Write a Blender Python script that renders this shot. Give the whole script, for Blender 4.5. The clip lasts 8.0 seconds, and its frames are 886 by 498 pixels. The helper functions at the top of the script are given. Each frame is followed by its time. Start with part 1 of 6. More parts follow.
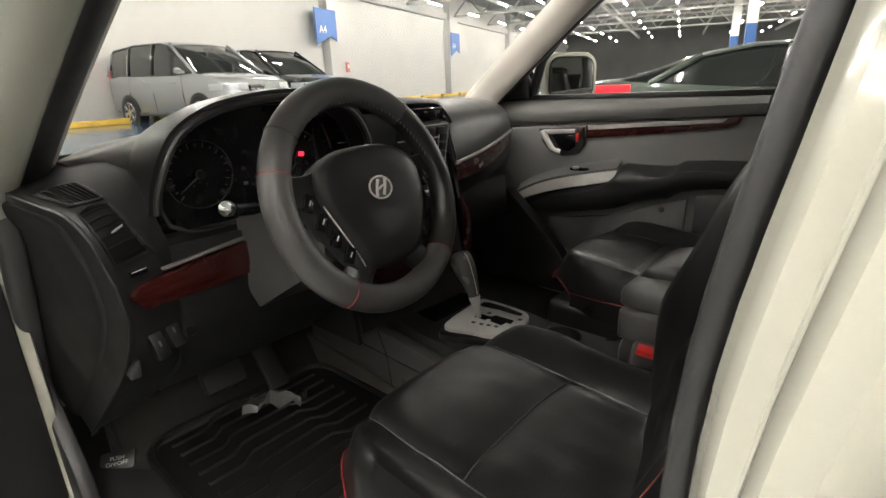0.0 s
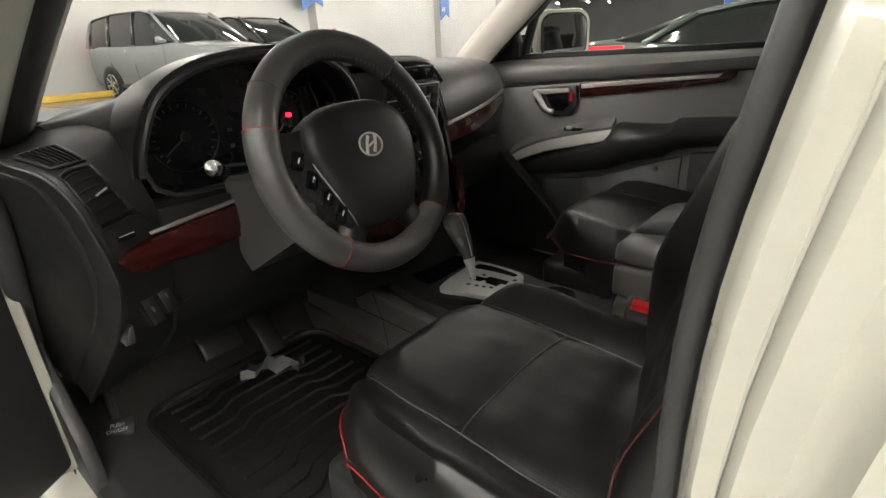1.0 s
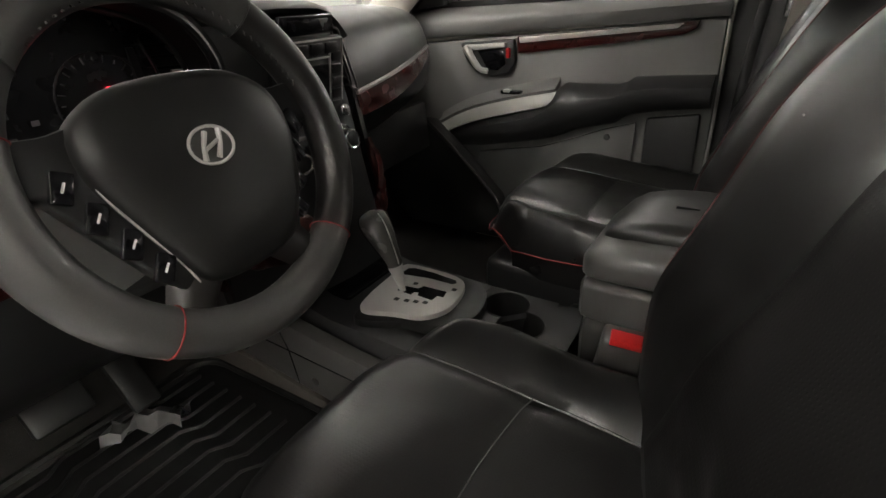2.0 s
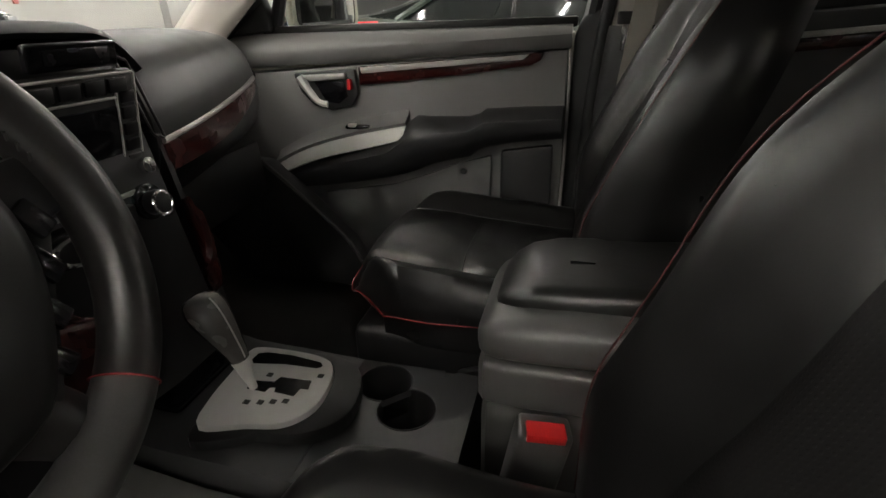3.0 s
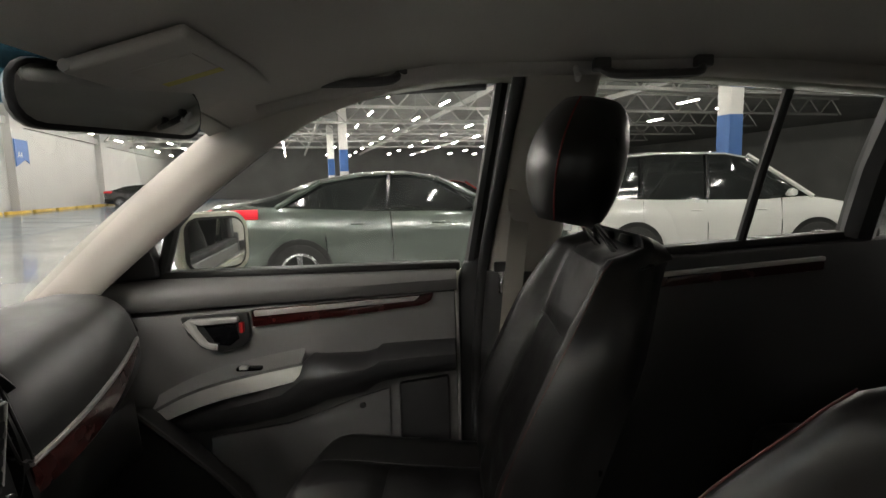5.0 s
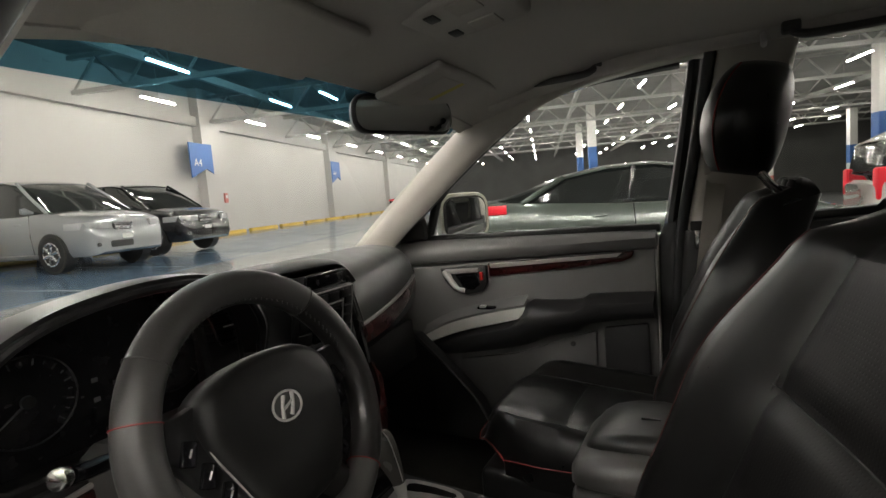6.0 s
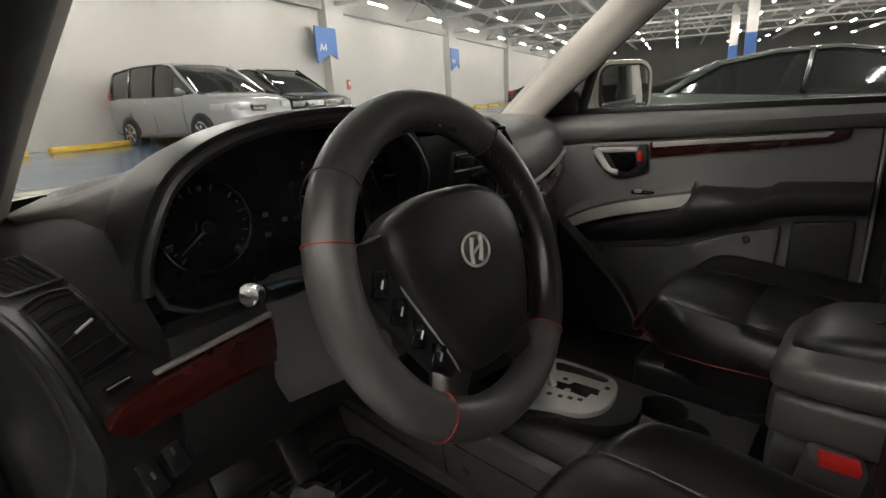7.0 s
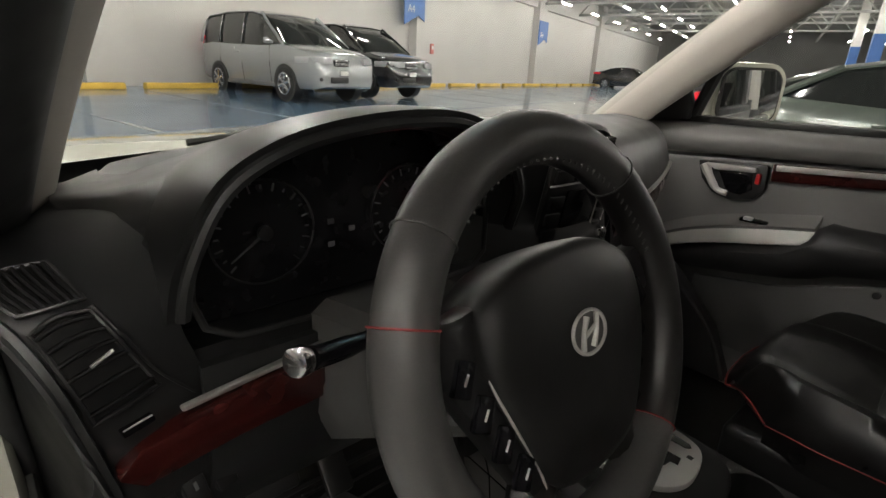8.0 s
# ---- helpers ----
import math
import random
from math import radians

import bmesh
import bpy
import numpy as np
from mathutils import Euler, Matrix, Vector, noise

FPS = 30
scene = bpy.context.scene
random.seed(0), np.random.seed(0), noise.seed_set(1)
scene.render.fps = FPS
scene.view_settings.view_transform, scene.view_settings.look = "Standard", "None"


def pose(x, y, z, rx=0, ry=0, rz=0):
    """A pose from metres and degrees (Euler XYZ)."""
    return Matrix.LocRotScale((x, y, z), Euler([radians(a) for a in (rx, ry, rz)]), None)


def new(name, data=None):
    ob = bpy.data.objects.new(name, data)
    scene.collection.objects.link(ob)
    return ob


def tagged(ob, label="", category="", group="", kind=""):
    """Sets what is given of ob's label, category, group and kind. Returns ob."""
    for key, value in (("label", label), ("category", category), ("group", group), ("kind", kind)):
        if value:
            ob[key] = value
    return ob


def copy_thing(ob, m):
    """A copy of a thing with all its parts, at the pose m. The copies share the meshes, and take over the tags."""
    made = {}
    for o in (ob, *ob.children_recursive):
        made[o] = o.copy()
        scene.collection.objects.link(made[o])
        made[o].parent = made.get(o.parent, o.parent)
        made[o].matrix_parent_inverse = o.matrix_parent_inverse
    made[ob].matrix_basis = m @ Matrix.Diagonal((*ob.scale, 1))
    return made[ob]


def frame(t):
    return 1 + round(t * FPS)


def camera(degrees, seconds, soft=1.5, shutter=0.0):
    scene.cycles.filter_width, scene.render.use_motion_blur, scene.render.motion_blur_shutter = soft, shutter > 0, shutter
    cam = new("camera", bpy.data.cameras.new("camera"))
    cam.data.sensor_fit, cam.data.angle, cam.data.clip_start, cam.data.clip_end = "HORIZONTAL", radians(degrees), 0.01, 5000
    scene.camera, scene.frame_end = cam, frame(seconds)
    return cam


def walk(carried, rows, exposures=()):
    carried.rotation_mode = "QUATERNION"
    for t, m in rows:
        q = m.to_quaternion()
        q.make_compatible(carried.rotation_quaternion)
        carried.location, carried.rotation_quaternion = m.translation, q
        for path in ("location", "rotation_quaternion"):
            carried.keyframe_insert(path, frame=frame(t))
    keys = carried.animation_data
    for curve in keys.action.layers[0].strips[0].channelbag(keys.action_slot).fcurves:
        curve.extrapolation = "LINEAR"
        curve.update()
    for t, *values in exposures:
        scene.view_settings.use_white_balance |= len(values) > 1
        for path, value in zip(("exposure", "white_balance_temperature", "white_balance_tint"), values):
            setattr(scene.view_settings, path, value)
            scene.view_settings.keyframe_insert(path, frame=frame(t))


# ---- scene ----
# camera and its walk
cam = camera(82, 8.0)
walk(cam, [
    (0, pose(-0.974, -0.644, 1.255, 72.04, 1.95, -49.07)),
    (0.5, pose(-0.974, -0.651, 1.256, 70.95, 2.03, -49.28)),
    (1, pose(-0.972, -0.642, 1.234, 68.59, 2.91, -50.12)),
    (1.2, pose(-0.957, -0.620, 1.222, 67.08, 3.04, -51.05)),
    (2.3, pose(-0.686, -0.448, 1.216, 63.78, 1.43, -62.68)),
    (2.5, pose(-0.699, -0.434, 1.215, 64.51, -0.02, -66.66)),
    (3, pose(-0.576, -0.382, 1.220, 65.30, 1.35, -75.82)),
    (3.5, pose(-0.552, -0.296, 1.246, 69.62, 0.74, -85.99)),
    (4, pose(-0.504, -0.304, 1.400, 71.27, 0.62, -94.37)),
    (4.2, pose(-0.465, -0.288, 1.402, 74.68, 0.63, -96.54)),
    (5.3, pose(-0.724, -0.422, 1.422, 87.48, 1.65, -84.82)),
    (5.5, pose(-0.957, -0.501, 1.406, 87.17, 2.42, -77.75)),
    (5.8, pose(-0.900, -0.518, 1.360, 86.26, 3.11, -69.71)),
    (6, pose(-0.880, -0.519, 1.340, 84.28, 4.57, -62.06)),
    (6.5, pose(-0.880, -0.456, 1.277, 78.46, 6.04, -50.26)),
    (7, pose(-0.856, -0.371, 1.259, 73.59, 3.13, -49.24)),
    (7.2, pose(-0.861, -0.354, 1.271, 72.43, 2.22, -48.41)),
    (7.5, pose(-0.869, -0.339, 1.299, 72.30, 1.27, -46.19)),
    (7.6, pose(-0.869, -0.328, 1.308, 72.08, 0.75, -45.66)),
    (8, pose(-0.781, -0.249, 1.298, 70.52, -2.46, -40.67)),
], exposures=[(0.0, 0.35), (1.2, 0.35), (2.3, 0.45), (2.6, 0.4), (3.0, 0.1), (3.5, 0.15), (4.0, 0.5), (4.2, 0.5), (5.3, -0.25), (8.0, -0.25)])

# ---- world and light ----
world = bpy.data.worlds.new("garage_world")
scene.world = world
world.use_nodes = True
world.node_tree.nodes["Background"].inputs["Color"].default_value = (0.05, 0.05, 0.048, 1)
world.node_tree.nodes["Background"].inputs["Strength"].default_value = 0.3


# ---- materials ----
def material(name, colour, rough=0.5, metal=0.0, grain=0.0, grain_scale=200.0, bump=0.0, bump_scale=300.0, spec=0.5, coat=0.0, stains=0.0, stain_scale=6.0, crease=0.0, crease_scale=28.0, holes=None):
    """A surface with fine grain, larger stains and a fine relief."""
    m = bpy.data.materials.new(name)
    m.use_nodes = True
    nt = m.node_tree
    b = nt.nodes["Principled BSDF"]
    b.inputs["Roughness"].default_value = rough
    b.inputs["Metallic"].default_value = metal
    b.inputs["Specular IOR Level"].default_value = spec
    b.inputs["Coat Weight"].default_value = coat
    b.inputs["Coat Roughness"].default_value = 0.05
    co = nt.nodes.new("ShaderNodeTexCoord")
    base = nt.nodes.new("ShaderNodeRGB")
    base.outputs[0].default_value = (*colour, 1)
    out = base.outputs[0]
    for amount, scale, detail in ((grain, grain_scale, 2.0), (stains, stain_scale, 2.5)):
        if amount <= 0:
            continue
        n = nt.nodes.new("ShaderNodeTexNoise")
        n.inputs["Scale"].default_value = scale
        n.inputs["Detail"].default_value = detail
        nt.links.new(co.outputs["Object"], n.inputs["Vector"])
        r = nt.nodes.new("ShaderNodeMapRange")
        r.inputs["From Min"].default_value, r.inputs["From Max"].default_value = 0.15, 0.85
        r.inputs["To Min"].default_value, r.inputs["To Max"].default_value = 1 - amount, 1 + amount
        nt.links.new(n.outputs["Fac"], r.inputs["Value"])
        mx = nt.nodes.new("ShaderNodeVectorMath")
        mx.operation = "SCALE"
        nt.links.new(out, mx.inputs[0])
        nt.links.new(r.outputs["Result"], mx.inputs["Scale"])
        out = mx.outputs[0]
    nt.links.new(out, b.inputs["Base Color"])
    if stains > 0 or grain > 0:
        n = nt.nodes.new("ShaderNodeTexNoise")
        n.inputs["Scale"].default_value = stain_scale * 2.3
        n.inputs["Detail"].default_value = 2.0
        nt.links.new(co.outputs["Object"], n.inputs["Vector"])
        r = nt.nodes.new("ShaderNodeMapRange")
        r.inputs["From Min"].default_value, r.inputs["From Max"].default_value = 0.15, 0.85
        r.inputs["To Min"].default_value, r.inputs["To Max"].default_value = max(0.02, rough - 0.08), min(1.0, rough + 0.08)
        nt.links.new(n.outputs["Fac"], r.inputs["Value"])
        nt.links.new(r.outputs["Result"], b.inputs["Roughness"])
    normal = None

    def relief(height, strength, distance, normal):
        k = nt.nodes.new("ShaderNodeBump")
        k.inputs["Strength"].default_value = strength
        k.inputs["Distance"].default_value = distance
        nt.links.new(height, k.inputs["Height"])
        if normal is not None:
            nt.links.new(normal, k.inputs["Normal"])
        nt.links.new(k.outputs["Normal"], b.inputs["Normal"])
        return k.outputs["Normal"]

    if crease > 0:
        n = nt.nodes.new("ShaderNodeTexNoise")
        n.inputs["Scale"].default_value = crease_scale
        n.inputs["Detail"].default_value = 3.0
        n.inputs["Distortion"].default_value = 0.6
        nt.links.new(co.outputs["Object"], n.inputs["Vector"])
        normal = relief(n.outputs["Fac"], crease, 0.012, normal)
    if bump > 0:
        n = nt.nodes.new("ShaderNodeTexVoronoi")
        n.inputs["Scale"].default_value = bump_scale
        nt.links.new(co.outputs["Object"], n.inputs["Vector"])
        normal = relief(n.outputs["Distance"], bump, 0.002, normal)
    if holes:
        # rows of small punched holes; holes names the plane they are laid out in
        sp = nt.nodes.new("ShaderNodeSeparateXYZ")
        cb = nt.nodes.new("ShaderNodeCombineXYZ")
        nt.links.new(co.outputs["Object"], sp.inputs[0])
        nt.links.new(sp.outputs["X"], cb.inputs["X"])
        nt.links.new(sp.outputs["Y" if holes == "xy" else "Z"], cb.inputs["Y"])
        n = nt.nodes.new("ShaderNodeTexVoronoi")
        n.voronoi_dimensions = "2D"
        n.inputs["Scale"].default_value = 210.0
        n.inputs["Randomness"].default_value = 0.0
        nt.links.new(cb.outputs[0], n.inputs["Vector"])
        r = nt.nodes.new("ShaderNodeMapRange")
        r.inputs["From Min"].default_value, r.inputs["From Max"].default_value = 0.16, 0.28
        nt.links.new(n.outputs["Distance"], r.inputs["Value"])
        normal = relief(r.outputs["Result"], 0.12, 0.001, normal)
        mx = nt.nodes.new("ShaderNodeVectorMath")
        mx.operation = "SCALE"
        q = nt.nodes.new("ShaderNodeMapRange")
        q.inputs["To Min"].default_value, q.inputs["To Max"].default_value = 0.7, 1.0
        nt.links.new(r.outputs["Result"], q.inputs["Value"])
        nt.links.new(out, mx.inputs[0])
        nt.links.new(q.outputs["Result"], mx.inputs["Scale"])
        nt.links.new(mx.outputs[0], b.inputs["Base Color"])
    return m


def glowing(name, colour, strength):
    m = bpy.data.materials.new(name)
    m.use_nodes = True
    b = m.node_tree.nodes["Principled BSDF"]
    b.inputs["Base Color"].default_value = (*colour, 1)
    b.inputs["Emission Color"].default_value = (*colour, 1)
    b.inputs["Emission Strength"].default_value = strength
    return m


def glass(name, tint=(1, 1, 1), rough=0.0):
    m = bpy.data.materials.new(name)
    m.use_nodes = True
    nt = m.node_tree
    out = nt.nodes["Material Output"]
    for n in list(nt.nodes):
        if n != out:
            nt.nodes.remove(n)
    t = nt.nodes.new("ShaderNodeBsdfTransparent")
    t.inputs["Color"].default_value = (*tint, 1)
    g = nt.nodes.new("ShaderNodeBsdfGlossy")
    g.inputs["Roughness"].default_value = rough
    lw = nt.nodes.new("ShaderNodeLayerWeight")
    lw.inputs["Blend"].default_value = 0.5
    pw = nt.nodes.new("ShaderNodeMath")
    pw.operation, pw.inputs[1].default_value = "POWER", 4.0
    nt.links.new(lw.outputs["Facing"], pw.inputs[0])
    f = nt.nodes.new("ShaderNodeMapRange")
    f.inputs["To Min"].default_value, f.inputs["To Max"].default_value = 0.03, 0.55
    nt.links.new(pw.outputs[0], f.inputs["Value"])
    mix = nt.nodes.new("ShaderNodeMixShader")
    nt.links.new(f.outputs[0], mix.inputs[0])
    nt.links.new(t.outputs[0], mix.inputs[1])
    nt.links.new(g.outputs[0], mix.inputs[2])
    nt.links.new(mix.outputs[0], out.inputs["Surface"])
    return m


LEATHER = material("black_leather", (0.0062, 0.006, 0.006), 0.33, grain=0.2, grain_scale=700, stains=0.15, stain_scale=9, spec=0.48)
PERFORATED = material("perforated_leather", (0.0066, 0.0063, 0.0063), 0.36, grain=0.2, grain_scale=700, stains=0.15, stain_scale=9, crease=0.08, crease_scale=14, holes="xy", spec=0.55)
PERFORATED_BACK = material("perforated_back_leather", (0.0066, 0.0063, 0.0063), 0.36, grain=0.2, grain_scale=700, stains=0.15, stain_scale=9, crease=0.05, crease_scale=12, holes="xz", spec=0.2)
# dark armrest leather, its sheen put into a grey base colour
ARM_SHEEN_LEATHER = material("armrest_sheen_leather", (0.085, 0.083, 0.080), 0.36, grain=0.12, grain_scale=700, stains=0.06, stain_scale=8, spec=0.6)
# grey plastic, lightened to hold the sheen on the armrest box
BOX_GREY = material("box_plastic", (0.080, 0.078, 0.075), 0.40, grain=0.12, grain_scale=900, stains=0.12, stain_scale=6)
LEATHER_GREY = material("grey_leather", (0.042, 0.042, 0.041), 0.34, grain=0.15, grain_scale=700, stains=0.12, stain_scale=8, crease=0.06, spec=0.6)
LID_LEATHER = material("dark_lid_leather", (0.013, 0.013, 0.0125), 0.34, grain=0.2, grain_scale=700, stains=0.15, stain_scale=8, crease=0.04, spec=0.6)
RIM_LEATHER = material("wheel_leather", (0.05, 0.049, 0.0475), 0.36, grain=0.15, grain_scale=700, stains=0.12, stain_scale=12)
RIM_WORN = material("worn_wheel_leather", (0.014, 0.013, 0.0125), 0.34, grain=0.15, grain_scale=500, stains=0.15, stain_scale=14, crease=0.04, crease_scale=60)
DASH = material("dash_plastic", (0.0135, 0.0138, 0.014), 0.42, grain=0.2, grain_scale=900, stains=0.12, stain_scale=5, spec=0.5)
PLASTIC = material("black_plastic", (0.009, 0.009, 0.0093), 0.38, grain=0.15, grain_scale=900, stains=0.15, stain_scale=7)
VENT_BLACK = material("matt_black_vent", (0.006, 0.006, 0.006), 0.7, spec=0.15, grain=0.15, grain_scale=900)
GLOSS_BLACK = material("gloss_black", (0.006, 0.006, 0.007), 0.14, stains=0.15, stain_scale=6)
GREY_PLASTIC = material("grey_plastic", (0.052, 0.051, 0.049), 0.42, grain=0.12, grain_scale=900, stains=0.12, stain_scale=6)
DOOR_GREY = material("door_panel_plastic", (0.175, 0.173, 0.168), 0.46, grain=0.12, grain_scale=900, stains=0.15, stain_scale=5)
DOOR_MID = material("mid_grey_door_plastic", (0.125, 0.124, 0.121), 0.46, grain=0.12, grain_scale=900, stains=0.15, stain_scale=5)
DOOR_DARK = material("dark_door_plastic", (0.030, 0.030, 0.0305), 0.43, grain=0.15, grain_scale=900, stains=0.15, stain_scale=5)
SILVER = material("silver_plastic", (0.55, 0.54, 0.52), 0.35, metal=0.3, grain=0.05, grain_scale=700, stains=0.08, stain_scale=9)
SATIN = material("satin_silver", (0.46, 0.45, 0.43), 0.42, metal=0.2, grain=0.05, grain_scale=700, stains=0.08, stain_scale=9)
TRIM_METAL = material("dull_silver_strip", (0.26, 0.255, 0.245), 0.38, metal=0.3, grain=0.05, grain_scale=700, stains=0.08, stain_scale=9)
CHROME = material("chrome", (0.75, 0.75, 0.75), 0.12, metal=1.0, stains=0.1, stain_scale=30)
WOOD = material("red_wood_veneer", (0.034, 0.0060, 0.0052), 0.25, grain=0.2, grain_scale=90, stains=0.15, stain_scale=9, coat=0.4)
HUB_LEATHER = material("hub_leather", (0.010, 0.0098, 0.0096), 0.42, spec=0.35, grain=0.15, grain_scale=700, stains=0.12, stain_scale=12)
KNOB_LEATHER = material("knob_leather", (0.11, 0.106, 0.10), 0.24, spec=0.8, coat=0.6, grain=0.15, grain_scale=700, stains=0.08, stain_scale=12)
RED_PLASTIC = material("red_plastic", (0.62, 0.02, 0.02), 0.4, stains=0.1, stain_scale=20)
PIPING_DARK = material("dark_red_piping", (0.06, 0.008, 0.0075), 0.55, grain=0.2, grain_scale=800)
RED_THREAD = material("red_thread", (0.26, 0.020, 0.018), 0.6, grain=0.3, grain_scale=800)
CARPET = material("grey_carpet", (0.028, 0.026, 0.023), 0.95, grain=0.5, grain_scale=600, bump=0.8, bump_scale=1100, stains=0.3, stain_scale=7)
CARPET_SIDE = material("beige_carpet", (0.075, 0.068, 0.058), 0.95, grain=0.3, grain_scale=700, bump=0.6, bump_scale=1100, stains=0.2, stain_scale=6)
RUBBER = material("black_rubber", (0.009, 0.009, 0.009), 0.45, grain=0.3, grain_scale=500, stains=0.2, stain_scale=8)
SEAL = material("door_seal", (0.030, 0.0305, 0.031), 0.45, grain=0.12, grain_scale=500, stains=0.12, stain_scale=12)
PAINT = material("cream_car_paint", (0.50, 0.50, 0.425), 0.2, coat=0.8, stains=0.03, stain_scale=3)
TRIM_BEIGE = material("beige_pillar_trim", (0.43, 0.405, 0.365), 0.65, grain=0.06, grain_scale=700, stains=0.06, stain_scale=4)
HEADLINER = material("headliner_fabric", (0.46, 0.44, 0.41), 0.9, grain=0.12, grain_scale=800, bump=0.3, bump_scale=900, stains=0.1, stain_scale=3)
CREAM_FABRIC = material("cream_belt_webbing", (0.36, 0.34, 0.30), 0.8, grain=0.15, grain_scale=900, bump=0.2, bump_scale=900)
SCREEN = material("instrument_face", (0.008, 0.008, 0.009), 0.25, stains=0.2, stain_scale=20)
WHITE_MARK = material("white_marking", (0.62, 0.62, 0.60), 0.6, grain=0.1, grain_scale=900)
DIM_MARK = material("dim_dial_marking", (0.10, 0.10, 0.10), 0.6, grain=0.1, grain_scale=900)
CLEAR = glass("window_glass", (0.86, 0.88, 0.86))
BAND = glass("blue_shade_band", (0.08, 0.22, 0.30))
MIRROR = material("mirror_glass", (0.85, 0.87, 0.88), 0.02, metal=1.0)


# ---- mesh helpers ----
# All the plan below is drawn in units of UNIT metres.
UNIT = 1.1


def placed(m):
    """A pose of the plan in metres."""
    return Matrix.Translation(m.translation * UNIT) @ m.to_3x3().to_4x4()


def mesh_of(bm, name, mat, smooth=True, angle=40):
    me = bpy.data.meshes.new(name)
    bmesh.ops.recalc_face_normals(bm, faces=bm.faces)
    if smooth:
        for f in bm.faces:
            f.smooth = True
        for e in bm.edges:
            if len(e.link_faces) == 2 and e.calc_face_angle(0) > radians(angle):
                e.smooth = False
    bmesh.ops.scale(bm, vec=(UNIT, UNIT, UNIT), verts=bm.verts)
    bm.to_mesh(me)
    bm.free()
    me.materials.append(mat)
    return me


def part(name, bm, mat, parent=None, label="", smooth=True, angle=40):
    ob = new(name, mesh_of(bm, name, mat, smooth, angle))
    if parent is not None:
        ob.parent = parent
        if parent.parent is None:
            ob.matrix_parent_inverse = parent.matrix_basis.inverted()
    if label:
        tagged(ob, label)
    return ob


def thing(name, x, y, z, label, category, group="", kind="", m=None):
    ob = new(name)
    ob.empty_display_size = 0.05
    ob.matrix_basis = placed(m if m is not None else pose(x, y, z))
    return tagged(ob, label, category, group, kind)


def shift(ob, x, y, z):
    """Moves a finished thing with all its parts."""
    ob.location += Vector((x, y, z)) * UNIT


def box(x0, x1, y0, y1, z0, z1, bevel=0.0, seg=2, bm=None, m=None):
    made = bmesh.new()
    r = bmesh.ops.create_cube(made, size=1)
    for v in r["verts"]:
        v.co = Vector((x0 + (v.co.x + .5) * (x1 - x0), y0 + (v.co.y + .5) * (y1 - y0), z0 + (v.co.z + .5) * (z1 - z0)))
    if bevel > 0:
        bmesh.ops.bevel(made, geom=made.edges[:], offset=bevel, segments=seg, affect="EDGES", profile=0.5)
    if m is not None:
        bmesh.ops.transform(made, matrix=m, verts=made.verts)
    return join(bm, made)


def join(bm, made):
    if bm is None:
        return made
    tmp = bpy.data.meshes.new("tmp")
    made.to_mesh(tmp)
    made.free()
    bm.from_mesh(tmp)
    bpy.data.meshes.remove(tmp)
    return bm


def prism(points, axis, a, b, bevel=0.0, seg=2, bm=None, m=None):
    """A flat outline pushed along an axis from a to b. points: pairs in the two other axes, in xyz order."""
    made = bmesh.new()
    def at(p, c):
        return {"x": (c, p[0], p[1]), "y": (p[0], c, p[1]), "z": (p[0], p[1], c)}[axis]
    lo = [made.verts.new(at(p, a)) for p in points]
    hi = [made.verts.new(at(p, b)) for p in points]
    n = len(points)
    made.faces.new(lo)
    made.faces.new(hi[::-1])
    for i in range(n):
        made.faces.new((lo[i], lo[(i + 1) % n], hi[(i + 1) % n], hi[i]))
    bmesh.ops.recalc_face_normals(made, faces=made.faces)
    if bevel > 0:
        bmesh.ops.bevel(made, geom=made.edges[:], offset=bevel, segments=seg, affect="EDGES", profile=0.5, clamp_overlap=True)
    if m is not None:
        bmesh.ops.transform(made, matrix=m, verts=made.verts)
    return join(bm, made)


def spline(points, steps=8, closed=False):
    """A smooth line through the points (Catmull-Rom)."""
    p = [Vector(q) for q in points]
    n = len(p)
    out = []
    for i in range(n if closed else n - 1):
        a, b, c, d = (p[(i - 1) % n], p[i], p[(i + 1) % n], p[(i + 2) % n]) if closed else (p[max(i - 1, 0)], p[i], p[i + 1], p[min(i + 2, n - 1)])
        for s in range(steps):
            t = s / steps
            out.append(0.5 * ((2 * b) + (c - a) * t + (2 * a - 5 * b + 4 * c - d) * t * t + (3 * b - a - 3 * c + d) * t ** 3))
    if not closed:
        out.append(p[-1])
    return out


def tube(points, radius, sides=10, closed=False, bm=None, flat=1.0, up=(0, 0, 1), m=None):
    """A round rod along a line; radius may be a list. flat squeezes it along its second axis."""
    made = bmesh.new()
    pts = [Vector(p) for p in points]
    n = len(pts)
    rings = []
    for i, p in enumerate(pts):
        if closed:
            d = pts[(i + 1) % n] - pts[i - 1]
        else:
            d = pts[min(i + 1, n - 1)] - pts[max(i - 1, 0)]
        d.normalize()
        s = d.cross(Vector(up))
        if s.length < 1e-4:
            s = d.cross(Vector((1, 0, 0)))
        s.normalize()
        u = s.cross(d)
        r = radius[i] if isinstance(radius, (list, tuple)) else radius
        rings.append([made.verts.new(p + r * (math.cos(k * 2 * math.pi / sides) * s + flat * math.sin(k * 2 * math.pi / sides) * u)) for k in range(sides)])
    for i in range(n if closed else n - 1):
        a, b = rings[i], rings[(i + 1) % n]
        for k in range(sides):
            made.faces.new((a[k], a[(k + 1) % sides], b[(k + 1) % sides], b[k]))
    if not closed:
        made.faces.new(rings[0][::-1])
        made.faces.new(rings[-1])
    if m is not None:
        bmesh.ops.transform(made, matrix=m, verts=made.verts)
    return join(bm, made)


